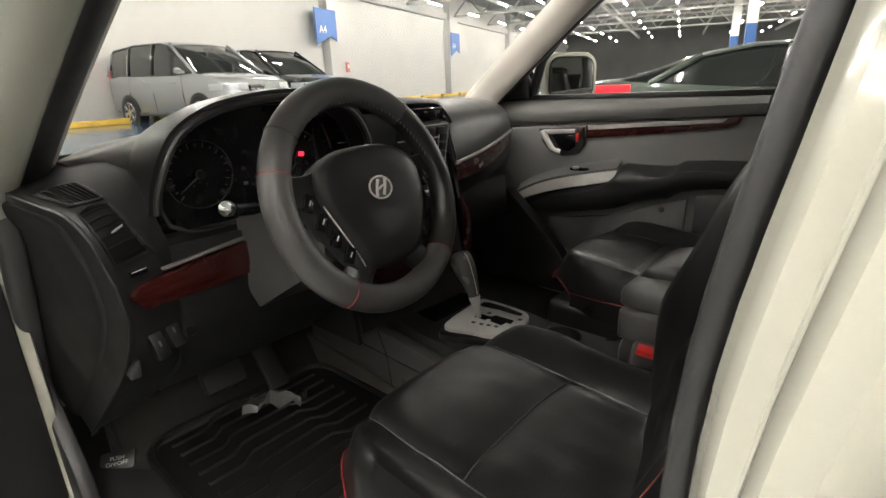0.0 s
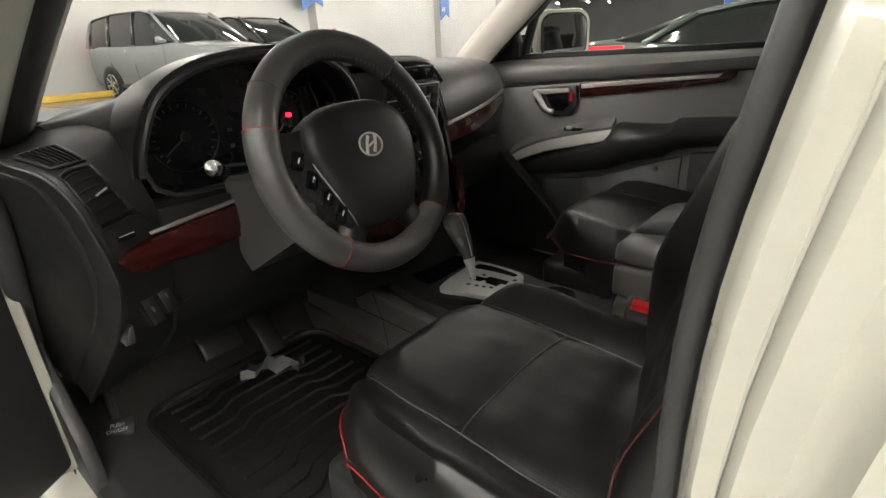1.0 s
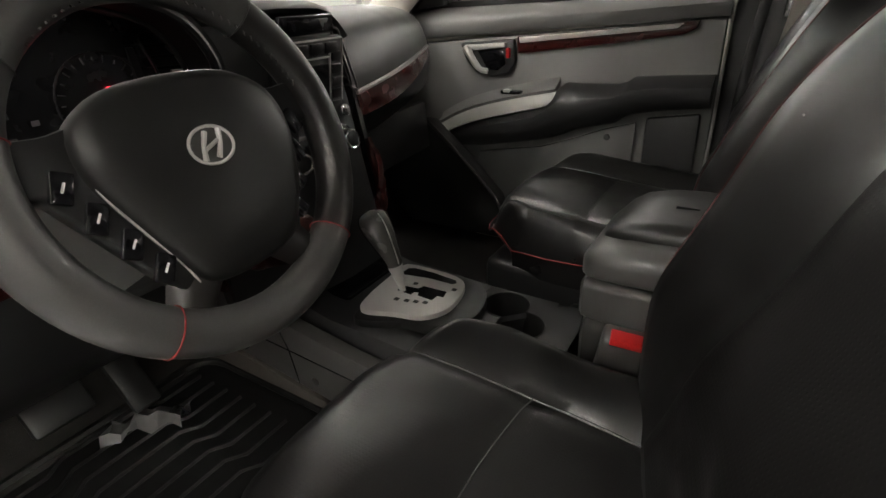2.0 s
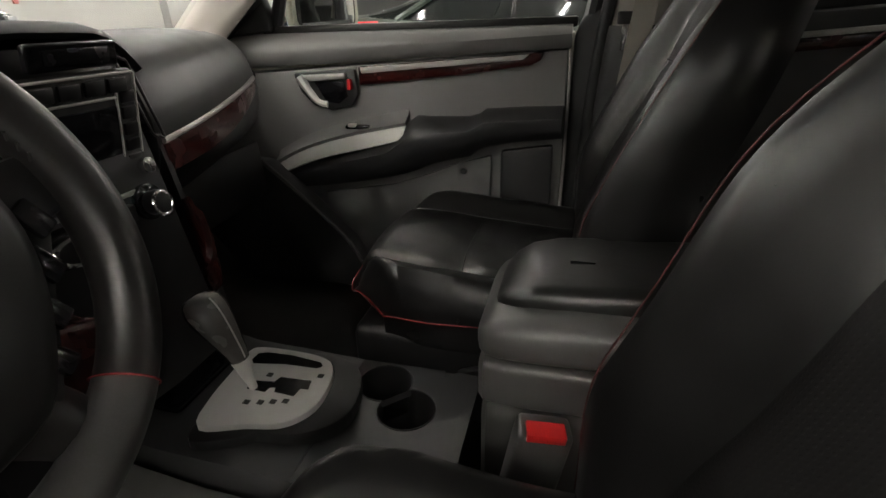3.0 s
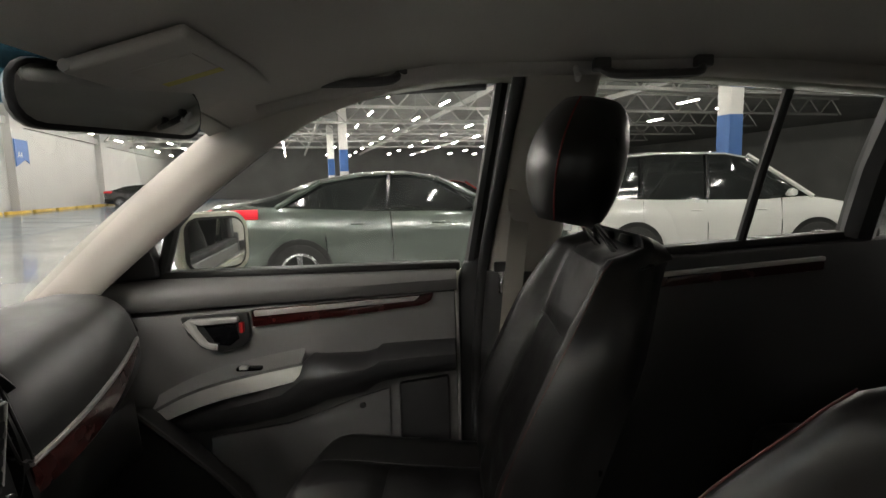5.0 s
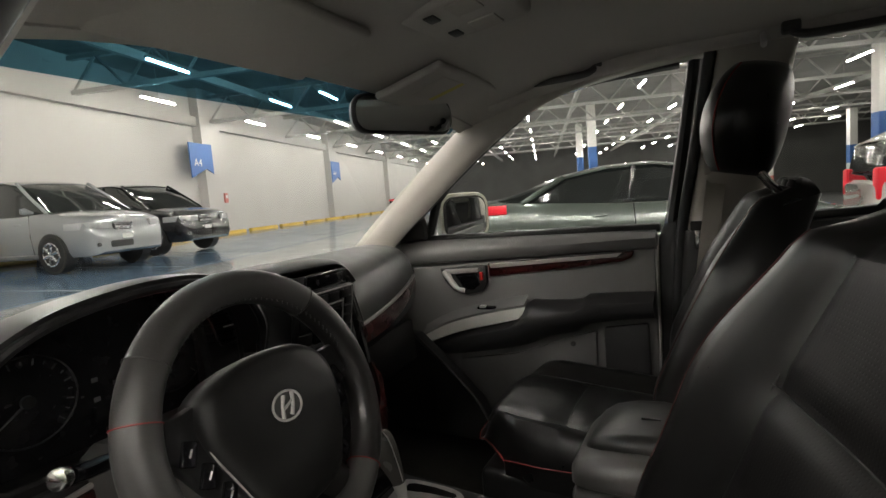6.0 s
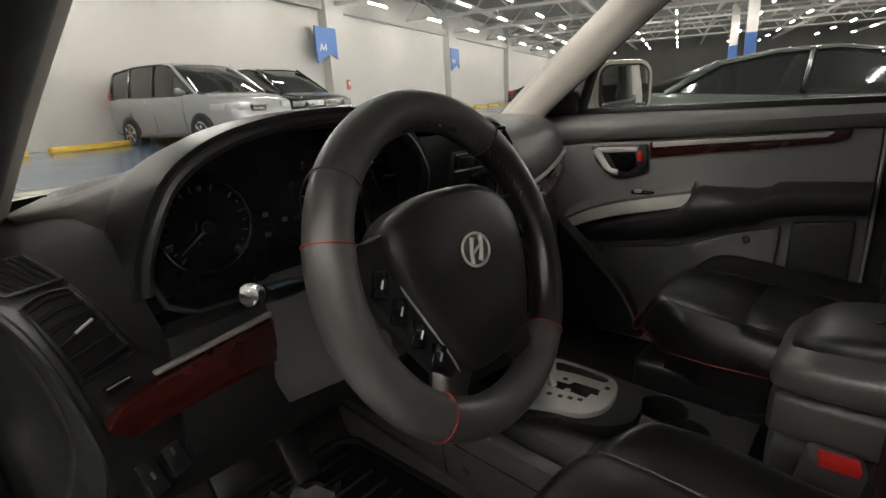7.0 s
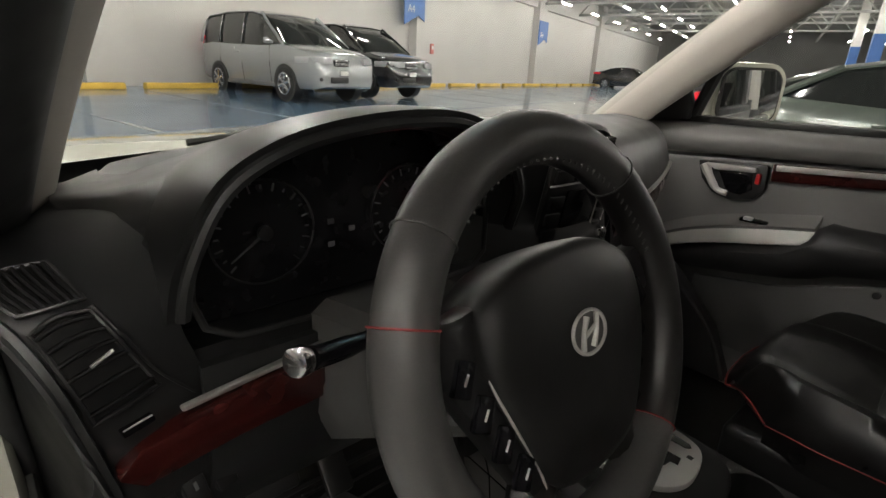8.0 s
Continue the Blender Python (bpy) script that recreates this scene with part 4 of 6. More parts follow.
# ---- instruments ----
cluster = part("instrument_panel", prism([(p.x * 0.97 - 0.011, p.y - 0.005) for p in ARC[::3]] + [(-0.19, 0.925), (-0.545, 0.925)], "y", 0.252, 0.262), SCREEN, dash, "dark glossy instrument panel", smooth=False)
for cx, r in ((-0.462, 0.056), (-0.275, 0.056)):
    cz = 1.012
    part("dial_ring", tube([(cx + r * math.cos(a), 0.246, cz + r * math.sin(a)) for a in [k * math.pi / 20 for k in range(40)]], 0.0012, 6, closed=True), PLASTIC, cluster)
    for k in range(19):
        a = radians(225 - k * 15)
        rr = r * 0.86
        w = 0.0022 if k % 2 else 0.0042
        part("dial_mark", box(-w, w, -0.0008, 0.0008, -0.0008, 0.0008, m=pose(cx + rr * math.cos(a), 0.2465, cz + rr * math.sin(a), 0, -math.degrees(a), 0)), DIM_MARK, cluster)
    a = radians(215 if cx < -0.4 else 225)
    part("needle", tube([(cx, 0.243, cz), (cx + 0.045 * math.cos(a), 0.243, cz + 0.045 * math.sin(a))], [0.002, 0.0008], 5), DIM_MARK, cluster)
    part("needle_hub", disc((cx, 0.243, cz), (0, -1, 0), 0.008, 0.006, 16), PLASTIC, cluster)
for x, z in ((-0.385, 1.012), (-0.385, 0.985), (-0.358, 1.0)):
    part("gauge_mark", box(x - 0.004, x + 0.004, 0.245, 0.2465, z - 0.003, z + 0.003), DIM_MARK, cluster)
part("warning_light", box(-0.268, -0.258, 0.246, 0.2515, 1.018, 1.026, 0.001), glowing("red_lamp", (1.0, 0.02, 0.05), 2.0), cluster, "lit red warning lamp")

# ---- centre stack ----
def stack_y(z):
    return 0.20 + 0.055 * (z - 0.80) / 0.3
rows = [[Vector((x, stack_y(z) + (0.02 if abs(x + 0.075) > 0.145 else 0.0), z)) for x in (-0.225, -0.215, -0.15, -0.05, 0.06, 0.075, 0.085)] for z in (1.085, 1.05, 0.98, 0.90, 0.83, 0.76, 0.70, 0.64)]
part("centre_fascia", sheet(rows, 0.012), PLASTIC, dash, "black centre fascia")
rows = [[Vector((x, y, z + 0.008 * math.cos((x + 0.07) * 10) - 0.042 * max(0.0, (x - 0.03) / 0.062) ** 2)) for x in (-0.235, -0.2, -0.13, -0.06, 0.0, 0.03, 0.05, 0.07, 0.083, 0.092)] for y, z in ((0.236, 1.094), (0.242, 1.102), (0.262, 1.107), (0.30, 1.108), (0.38, 1.10), (0.46, 1.075))]
part("centre_hood", sheet(rows, 0.01), DASH, dash)
for s, x0 in ((-1, -0.23), (1, 0.088)):
    rows = [[Vector((x0, stack_y(z) + d, z)) for d in (0.0, 0.03, 0.08, 0.16)] for z in (1.068, 1.0, 0.9, 0.8, 0.7, 0.62)]
    part("fascia_side", sheet(rows, 0.01), PLASTIC, dash)
    line = spline([(x0 - s * 0.006, stack_y(0.87) - 0.004, 0.87), (x0 - s * 0.004, stack_y(0.82) - 0.008, 0.82), (x0 - s * 0.006, 0.190, 0.76), (x0 - s * 0.012, 0.195, 0.71)], 5)
    part("wood_side_trim", tube(line, [0.006] * 3 + [0.011] * (len(line) - 5) + [0.006] * 2, 8, flat=1.3), WOOD, dash, "dark red wood side trim")
vent([(-0.222, 0.232, 1.080), (-0.160, 0.236, 1.078), (-0.148, 0.222, 1.006), (-0.208, 0.218, 1.010)], 5, "black centre air vent with slats")
vent([(0.053, 0.243, 1.066), (0.072, 0.243, 1.058), (0.083, 0.224, 0.962), (0.062, 0.222, 0.970)], 7, "narrow black centre air vent with slats", False, False)
radio = part("radio", box(-0.135, 0.015, -0.012, 0.0, -0.075, 0.075, 0.006, m=pose(0.034, stack_y(0.99), 0.985, 10, 0, 0)), PLASTIC, dash, "black car radio with silver lines")
RM = pose(0.034, stack_y(0.99), 0.985, 10, 0, 0)
part("display", box(-0.105, -0.02, -0.0145, -0.011, -0.03, 0.032, 0.003, m=RM), GLOSS_BLACK, radio, "dark glossy display")
for i in range(5):
    part("button", box(-0.012, 0.010, -0.016, -0.011, 0.034 - i * 0.021, 0.050 - i * 0.021, 0.002, m=RM), PLASTIC, radio)
for i in range(4):
    part("button", box(-0.13 + i * 0.034, -0.102 + i * 0.034, -0.016, -0.011, 0.048, 0.066, 0.002, m=RM), PLASTIC, radio)
for i in range(3):
    part("button", box(-0.130, -0.110, -0.016, -0.011, -0.05 + i * 0.028, -0.030 + i * 0.028, 0.002, m=RM), PLASTIC, radio)
for line in ([(-0.132, -0.0125, 0.071), (0.012, -0.0125, 0.071)], [(-0.132, -0.0125, 0.042), (-0.018, -0.0125, 0.042)], [(-0.017, -0.0125, 0.066), (-0.017, -0.0125, -0.068)], [(0.0135, -0.0125, 0.070), (0.0135, -0.0125, -0.070)]):
    part("radio_line", tube([RM @ Vector(p) for p in line], 0.0018, 6), SATIN, radio, "thin silver line")
part("clock_display", box(-0.115, 0.0, -0.006, 0.004, 0.078, 0.108, 0.003, m=RM), GLOSS_BLACK, dash, "dark clock display")
part("clock_glass", box(-0.100, -0.012, -0.0075, -0.005, 0.084, 0.102, 0.002, m=RM), SCREEN, dash)
part("radio_knob", disc(RM @ Vector((0.004, -0.022, -0.052)), (0, -1, 0.2), 0.011, 0.02, 20, bevel=0.002), CHROME, dash)
for x, z in ((-0.098, 0.872), (0.020, 0.885)):
    part("knob_surround", disc((x, stack_y(z) - 0.002, z), (0, -1, 0.2), 0.025, 0.01, 28, bevel=0.002), GLOSS_BLACK, dash)
    k = part("climate_knob", disc((x, stack_y(z) - 0.014, z), (0, -1, 0.2), 0.0165, 0.026, 28, bevel=0.003), PLASTIC, dash, "black climate knob with a chrome ring")
    part("knob_ring", tube([(x + 0.0155 * math.cos(a), stack_y(z) - 0.026 + 0.2 * 0.0155 * math.sin(a), z + 0.0155 * math.sin(a)) for a in [q * math.pi / 14 for q in range(28)]], 0.0026, 6, closed=True), CHROME, k)
for i in range(3):
    part("climate_button", box(-0.070 + i * 0.022, -0.052 + i * 0.022, stack_y(0.88) - 0.008, stack_y(0.88) + 0.004, 0.868, 0.892, 0.003), PLASTIC, dash)
part("climate_strip", box(-0.112, 0.015, stack_y(0.9) - 0.004, stack_y(0.9) + 0.004, 0.900, 0.906, 0.001), SATIN, dash)

# ---- passenger's side of the dashboard ----
rows = []
for i in range(33):
    x = 0.075 + 0.575 * i / 32
    f = face_y(x)
    e = 0.05 * smoothstep(0.52, 0.65, x)
    zt = top_z(x, f + 0.09) - 0.012
    prof = [(f + 0.09, zt + 0.002), (f + 0.055, zt - 0.008), (f + 0.025, zt - 0.032), (f + 0.008, zt - 0.07), (f, 0.965), (f + 0.008, 0.92), (f + 0.03, 0.885), (f + 0.075, 0.85), (f + 0.14, 0.80), (f + 0.19, 0.72), (f + 0.22, 0.60)]
    rows.append([Vector((x, p.x + e, p.y)) for p in spline([(a, b, 0) for a, b in prof], 3)])
part("passenger_fascia", sheet(rows, 0.01), DASH, dash)
secs, strip = [], []
for i in range(19):
    x = 0.085 + 0.40 * i / 18
    k = i / 18
    zt, zb = 0.948 + 0.042 * k, 0.908 + 0.054 * k - 0.012 * math.sin(k * math.pi)
    f = face_y(x) + 0.002
    secs.append([Vector((x, f - d, z)) for d, z in ((-0.012, zt), (0.004, zt), (0.007, (zt + zb) / 2 + 0.004), (0.002, zb), (-0.014, zb))])
    strip.append(Vector((x, f - 0.004, zt + 0.006)))
part("wood_trim", loft(secs), WOOD, dash, "dark red wood trim")
part("trim_strip", tube(strip, 0.0042, 8, flat=1.1), TRIM_METAL, dash, "silver strip along the wood trim")
vent([(0.553, 0.394, 1.034), (0.598, 0.437, 1.028), (0.604, 0.424, 0.984), (0.558, 0.378, 0.990)], 4, "black side air vent with slats", False, False)
part("glovebox", prism([(0.13, 0.70), (0.54, 0.72), (0.53, 0.85), (0.14, 0.84)], "y", 0.375, 0.40, 0.006), DASH, dash)

# kick panel by the passenger's feet
kick = part("kick_panel", prism([(0.42, 0.775), (0.31, 0.68), (0.20, 0.57), (0.14, 0.44), (0.78, 0.44), (0.78, 0.80)], "x", 0.60, 0.66, 0.01), DOOR_DARK, shell, "dark plastic kick panel")
part("kick_edge", tube(spline([(0.602, 0.425, 0.78), (0.60, 0.31, 0.68), (0.60, 0.20, 0.57), (0.60, 0.14, 0.45)], 5), 0.006, 6), GREY_PLASTIC, shell)

# the driver's end of the dashboard sweeps outwards and back
def swept(p):
    fade = smoothstep(0.80, 0.45, p.y)
    k, e = smoothstep(-0.07, -0.165, p.x) * fade, smoothstep(-0.555, -0.70, p.x) * fade
    return p + Vector((-0.055 * k - 0.040 * e, 0.026 * k - 0.095 * e, 0.014 * e))


for ob in dash.children_recursive:
    for v in ob.data.vertices:
        v.co = swept(v.co / UNIT) * UNIT

# kick panel and sill cover by the driver's feet
part("driver_kick_panel", prism([(0.46, 0.62), (0.37, 0.52), (0.33, 0.405), (0.82, 0.405), (0.82, 0.80), (0.60, 0.80)], "x", -0.778, -0.752, 0.008), DOOR_DARK, shell, "dark plastic kick panel")
part("driver_sill_cover", prism([(-0.775, 0.400), (-0.775, 0.432), (-0.748, 0.442), (-0.70, 0.430), (-0.60, 0.412), (-0.56, 0.398)], "y", 0.02, 0.82, 0.004), DOOR_DARK, shell, "dark plastic sill cover")

# ---- driver's end of the dashboard ----
def under_back(z):
    return 0.206 + 0.10 * smoothstep(0.86, 0.60, z) + 0.22 * smoothstep(0.72, 0.48, z)


END_ROWS = []
for y, ex, ey, ez in ((0.84, -0.695, 0.84, 0.975), (0.70, -0.715, 0.70, 0.985), (0.56, -0.735, 0.56, 1.0), (0.44, -0.752, 0.43, 1.012), (0.35, -0.762, 0.33, 1.020)):
    END_ROWS.append((Vector((ex, ey, ez)), swept(Vector((-0.572, y, top_z(-0.572, y) - 0.002)))))
for ex, ey, ez, ix, iy, iz in ((-0.762, 0.262, 1.020, -0.617, 0.292, 1.052), (-0.750, 0.212, 1.013, -0.621, 0.232, 1.036), (-0.731, 0.178, 0.998, -0.624, 0.203, 1.008), (-0.716, 0.161, 0.962, -0.622, 0.196, 0.968)):
    END_ROWS.append((Vector((ex, ey, ez)), Vector((ix, iy, iz))))
for ex, ey, ez in ((-0.704, 0.157, 0.908), (-0.699, 0.162, 0.880), (-0.693, 0.176, 0.840), (-0.692, 0.202, 0.795), (-0.695, 0.252, 0.733), (-0.704, 0.335, 0.652), (-0.726, 0.44, 0.545)):
    END_ROWS.append((Vector((ex, ey, ez)), Vector((-0.605, under_back(ez), ez))))
EDGE = spline([a for a, b in END_ROWS], 4)
INNER = spline([b for a, b in END_ROWS], 4)


def end_at(r, s, lift=0.0):
    """A place on the driver's end of the dashboard: r rows down from the windscreen, s from the outer edge inwards."""
    def there(r, s):
        k = min(max(r * 4.0, 0.0), len(EDGE) - 1.001)
        i, f = int(k), k - int(k)
        a, b = EDGE[i].lerp(EDGE[i + 1], f), INNER[i].lerp(INNER[i + 1], f)
        round_off = 0.012 * (1 - s) ** 6 * smoothstep(2, 5, r)
        return a.lerp(b, s) + Vector((0, round_off, 0))
    p = there(r, s)
    if lift:
        n = (there(r + 0.05, s) - there(r - 0.05, s)).cross(there(r, s + 0.02) - there(r, s - 0.02)).normalized()
        p = p + n * (lift if n.y < 0 else -lift)
    return p


part("end_fascia", sheet([[end_at(i / 4, s) for s in (0.0, 0.03, 0.07, 0.13, 0.22, 0.34, 0.48, 0.62, 0.76, 0.9, 1.0)] for i in range(len(EDGE))], 0.008), DASH, dash, "smooth black fascia at the driver's end")
part("fascia_edge", tube(EDGE[18:], 0.0030, 6), DASH, dash)


# the visor's outer side runs down into the dashboard in one sweep
rows = []
for i in range(31):
    q = i / 30
    a = swept(arc_at(ARC[min(len(ARC) - 1, int(1 + 25 * q))], 0.158 + 0.29 * q ** 1.5)) + Vector((-0.004, 0.004, 0.003))
    if q < 0.4:
        b = end_at(7.6 - 4.0 * q / 0.4, 0.97 - 0.36 * math.sin(q / 0.4 * math.pi / 2), -0.006)
    else:
        k = (q - 0.4) / 0.6
        x, y = -0.585 + 0.26 * k, 0.43 + 0.22 * k
        b = end_at(3.6, 0.61, -0.006).lerp(swept(Vector((x, y, top_z(x, y) - 0.006))), smoothstep(0.0, 0.35, k))
    c = a.lerp(b, 0.45) + Vector((0.0, 0.0, -0.010 * math.sin(math.pi * min(1.0, q * 1.4))))
    rows.append([(a * (1 - w) + c * w).lerp(c * (1 - w) + b * w, w) for w in [j / 12 for j in range(13)]])
part("visor_flank", sheet(rows, 0.004), DASH, dash)


def flank(p, k, out=0.0):
    return Vector((p.x + (-0.750 - p.x) * smoothstep(0.0, 0.75, k) - out, p.y + (0.64 - p.y) * k, p.z + (0.80 - p.z) * k * 0.55))


part("end_panel", sheet([[flank(p, k) for k in (0, 0.03, 0.08, 0.15, 0.3, 0.5, 0.8, 1.0)] for p in EDGE[16:]], 0.008), DASH, dash, "dark grey end panel")
part("end_cover", sheet([[flank(p, k0 + (1 - k0) * k, out) for k, out in ((0, 0.0005), (0.008, 0.0035), (0.025, 0.0055), (0.08, 0.0065), (0.25, 0.007), (0.5, 0.007), (0.9, 0.006))] for p, k0 in [(p, 0.10 + 0.10 * i / 44) for i, p in enumerate(EDGE[19:])]], 0.003), DASH, dash, "oval cover on the end of the dashboard")


def end_vent(corners, slats, label, upright):
    """A vent flush in the driver's end of the dashboard, its corners given as rows and widths."""
    def at(u, w, d):
        (r0, s0), (r1, s1), (r2, s2), (r3, s3) = corners
        bow = -0.12 * math.sin(u * math.pi) * (1 - w)
        return end_at((r0 * (1 - u) + r1 * u) * (1 - w) + (r3 * (1 - u) + r2 * u) * w + bow, (s0 * (1 - u) + s1 * u) * (1 - w) + (s3 * (1 - u) + s2 * u) * w, d)
    n = [k / 8 for k in range(9)]
    ob = part("air_vent", sheet([[at(u, w, 0.0025) for u in n] for w in n], 0.002), VENT_BLACK, dash, label)
    rim = [at(u, 0, 0.004) for u in n] + [at(1, w, 0.004) for w in n[1:]] + [at(u, 1, 0.004) for u in n[-2::-1]] + [at(0, w, 0.004) for w in n[-2:0:-1]]
    part("vent_frame", tube(rim, 0.0020, 6, closed=True), PLASTIC, ob)
    for k in range(slats):
        c = (k + 0.5) / slats
        line = [at(c, w, 0.004) for w in n] if upright else [at(u, c, 0.004) for u in n]
        part("slat", tube(line, 0.0018, 6), VENT_BLACK, ob)
    return ob, at


side_vent, at = end_vent(((7.1, 0.12), (7.0, 0.46), (8.58, 0.62), (8.66, 0.13)), 6, "black side air vent with slats", False)
part("tab", tube([at(0.38, 0.56, 0.007), at(0.80, 0.50, 0.007)], 0.0014, 6), SATIN, side_vent, "thin silver tab")
end_vent(((5.6, 0.09), (5.7, 0.42), (6.75, 0.47), (6.7, 0.14)), 8, "small demister vent with upright fins", True)
part("fascia_ridge", tube(spline([end_at(6.9, 0.49, 0.002), end_at(7.6, 0.56, 0.003), end_at(8.4, 0.67, 0.003), end_at(9.15, 0.86, 0.001)], 5), 0.0018, 6), PLASTIC, dash)
part("vent_button", sheet([[end_at(9.05 + d, s, h) for d, h in ((-0.10, 0.001), (-0.07, 0.006), (0.07, 0.006), (0.10, 0.001))] for s in (0.24, 0.36, 0.47)], 0.002), GLOSS_BLACK, dash)
part("button_edge", tube([end_at(8.96, 0.25, 0.006), end_at(8.96, 0.46, 0.006)], 0.0008, 5), SATIN, dash)
# slim switches and the bonnet release below the wood trim
for i in range(3):
    sw = part("switch", box(-0.0105, 0.0105, -0.005, 0.012, -0.026, 0.026, 0.003, m=pose(-0.652 + i * 0.026, under_back(0.783) - 0.016 + i * 0.006, 0.778 + i * 0.008, -16, -8, 12)), PLASTIC, dash, "slim black push switch")
    part("switch_mark", box(-0.0016, 0.0016, -0.0058, -0.0048, 0.004 * i - 0.006, 0.004 * i + 0.003, m=pose(-0.652 + i * 0.026, under_back(0.783) - 0.016 + i * 0.006, 0.778 + i * 0.008, -16, -8, 12)), DIM_MARK, sw)
part("bonnet_release", prism([(-0.695, 0.726), (-0.684, 0.755), (-0.677, 0.756), (-0.679, 0.726)], "y", 0.226, 0.255, 0.003), DOOR_DARK, dash, "small grey bonnet release")

# ---- steering wheel ----
wheel = thing("steering_wheel", -0.376, -0.042, 1.006, "black leather steering wheel with red stitching and a silver badge", "steering wheel")
WM = pose(-0.376, -0.042, 1.006, 90 - 20, 0, 2)
WN = WM.to_3x3() @ Vector((0, 0, 1))


def on_wheel(x, y, h=0.0):
    return WM @ Vector((x, y, h))


def rim_at(a, r=0.139, h=0.0):
    return on_wheel(r * math.cos(radians(a)), r * math.sin(radians(a)), h)


for name, a0, a1, rad, mat, lab in (("rim_top", 48, 161, 0.0188, RIM_LEATHER, ""), ("rim_left", 161, 233, 0.0194, RIM_LEATHER, "smooth grey-black leather"), ("rim_bottom", 233, 312, 0.0188, RIM_LEATHER, ""), ("rim_right", 312, 408, 0.0186, RIM_WORN, "worn shiny black leather")):
    n = max(6, int((a1 - a0) / 4))
    part(name, tube([rim_at(a0 + (a1 - a0) * k / n) for k in range(n + 1)], rad, 16, up=WN, flat=1.0), mat, wheel, lab)
for a, mat in ((161, RED_THREAD), (233, RED_THREAD), (312, RED_THREAD), (48, GREY_PLASTIC), (140, GREY_PLASTIC)):
    c = rim_at(a)
    out = (rim_at(a, 1.0) - rim_at(a, 0.0)).normalized()
    loop = [c + 0.0197 * (math.cos(t) * out + math.sin(t) * WN) for t in [k * math.pi / 12 for k in range(24)]]
    part("stitch_ring", tube(loop, 0.0007, 5, closed=True), mat, wheel, "red stitching" if mat == RED_THREAD else "grey seam")
for k in range(34):
    a = 18 + k * 3.4
    out = (rim_at(a, 1.0) - rim_at(a, 0.0)).normalized()
    c = rim_at(a) - out * 0.0168 + WN * 0.0088
    t = (rim_at(a + 2) - rim_at(a)).normalized()
    part("lacing", tube([c - t * 0.0022 - WN * 0.002, c + t * 0.0022 + WN * 0.002], 0.0009, 5), GREY_PLASTIC, wheel)


def hub_outline(k, h):
    """Outline of the padded hub, shrunk by k."""
    pts = [(-0.034, 0.066), (0.034, 0.066), (0.070, 0.054), (0.088, 0.034), (0.092, 0.004), (0.084, -0.030), (0.068, -0.062), (0.046, -0.088), (0.0, -0.096), (-0.040, -0.090), (-0.058, -0.062), (-0.072, -0.030), (-0.086, 0.004), (-0.086, 0.034), (-0.070, 0.054)]
    return [on_wheel(x * k, y * k - 0.002, h + HUB) for x, y in [(p.x, p.y) for p in spline([(a, b, 0) for a, b in pts], 3, True)]]


HUB = 0.008
part("hub_pad", loft([hub_outline(0.95, -0.040), hub_outline(0.99, -0.020), hub_outline(1.0, -0.008), hub_outline(0.985, -0.001), hub_outline(0.95, 0.004), hub_outline(0.85, 0.0085), hub_outline(0.55, 0.0115), hub_outline(0.15, 0.0125)]), HUB_LEATHER, wheel, "padded black hub", angle=60)
part("hub_back", disc(on_wheel(0, -0.01, -0.055), WN, 0.062, 0.05, 28, bevel=0.01), PLASTIC, wheel)
for s in (-1, 1):
    # upper arm that carries the hub to the rim
    arm_out = [(s * 0.060, 0.046), (s * 0.095, 0.040), (s * 0.138, 0.044), (s * 0.141, 0.010), (s * 0.112, 0.002), (s * 0.094, -0.030), (s * 0.076, -0.062), (s * 0.060, -0.090), (s * 0.040, -0.086), (s * 0.055, -0.03)]
    bm = bmesh.new()
    lo = [bm.verts.new(on_wheel(x, y, -0.020)) for x, y in arm_out]
    hi = [bm.verts.new(on_wheel(x, y, 0.002)) for x, y in arm_out]
    bm.faces.new(lo)
    bm.faces.new(hi)
    for i in range(len(arm_out)):
        bm.faces.new((lo[i], lo[(i + 1) % len(arm_out)], hi[(i + 1) % len(arm_out)], hi[i]))
    bmesh.ops.recalc_face_normals(bm, faces=bm.faces)
    bmesh.ops.bevel(bm, geom=bm.edges[:], offset=0.004, segments=2, affect="EDGES", profile=0.5)
    sp = part("spoke", bm, PLASTIC, wheel)
    part("lower_spoke", tube(spline([on_wheel(s * 0.036, -0.076, -0.010), on_wheel(s * 0.056, -0.102, -0.010), on_wheel(s * 0.066, -0.128, -0.004)], 4), [0.024, 0.023, 0.022, 0.021, 0.020, 0.019, 0.018, 0.018, 0.018], 10, up=WN, flat=0.6), RIM_WORN, wheel)
    part("spoke_strip", tube(spline([on_wheel(s * 0.080, 0.020, 0.004), on_wheel(s * 0.083, -0.002, 0.006), on_wheel(s * 0.070, -0.036, 0.006), on_wheel(s * 0.054, -0.070, 0.004), on_wheel(s * 0.046, -0.094, 0.0)], 5), 0.0011, 6), SATIN, wheel, "thin silver edging")
    for i, (x, y) in enumerate(((0.101, 0.006), (0.091, -0.019), (0.079, -0.043), (0.067, -0.067))):
        bt = part("button", box(-0.011, 0.011, -0.007, 0.007, -0.003, 0.003, 0.002, m=WM @ pose(s * x, y, 0.003, 0, 0, s * (-64 + i * 2))), GLOSS_BLACK, sp)
        if s > 0:
            continue
        part("button_mark", box(-0.0008, 0.0008, -0.0036, 0.0036, 0.0, 0.0005, m=WM @ pose(s * x, y, 0.0062, 0, 0, s * (-64 + i * 2) + 80)), WHITE_MARK, sp, "white mark")
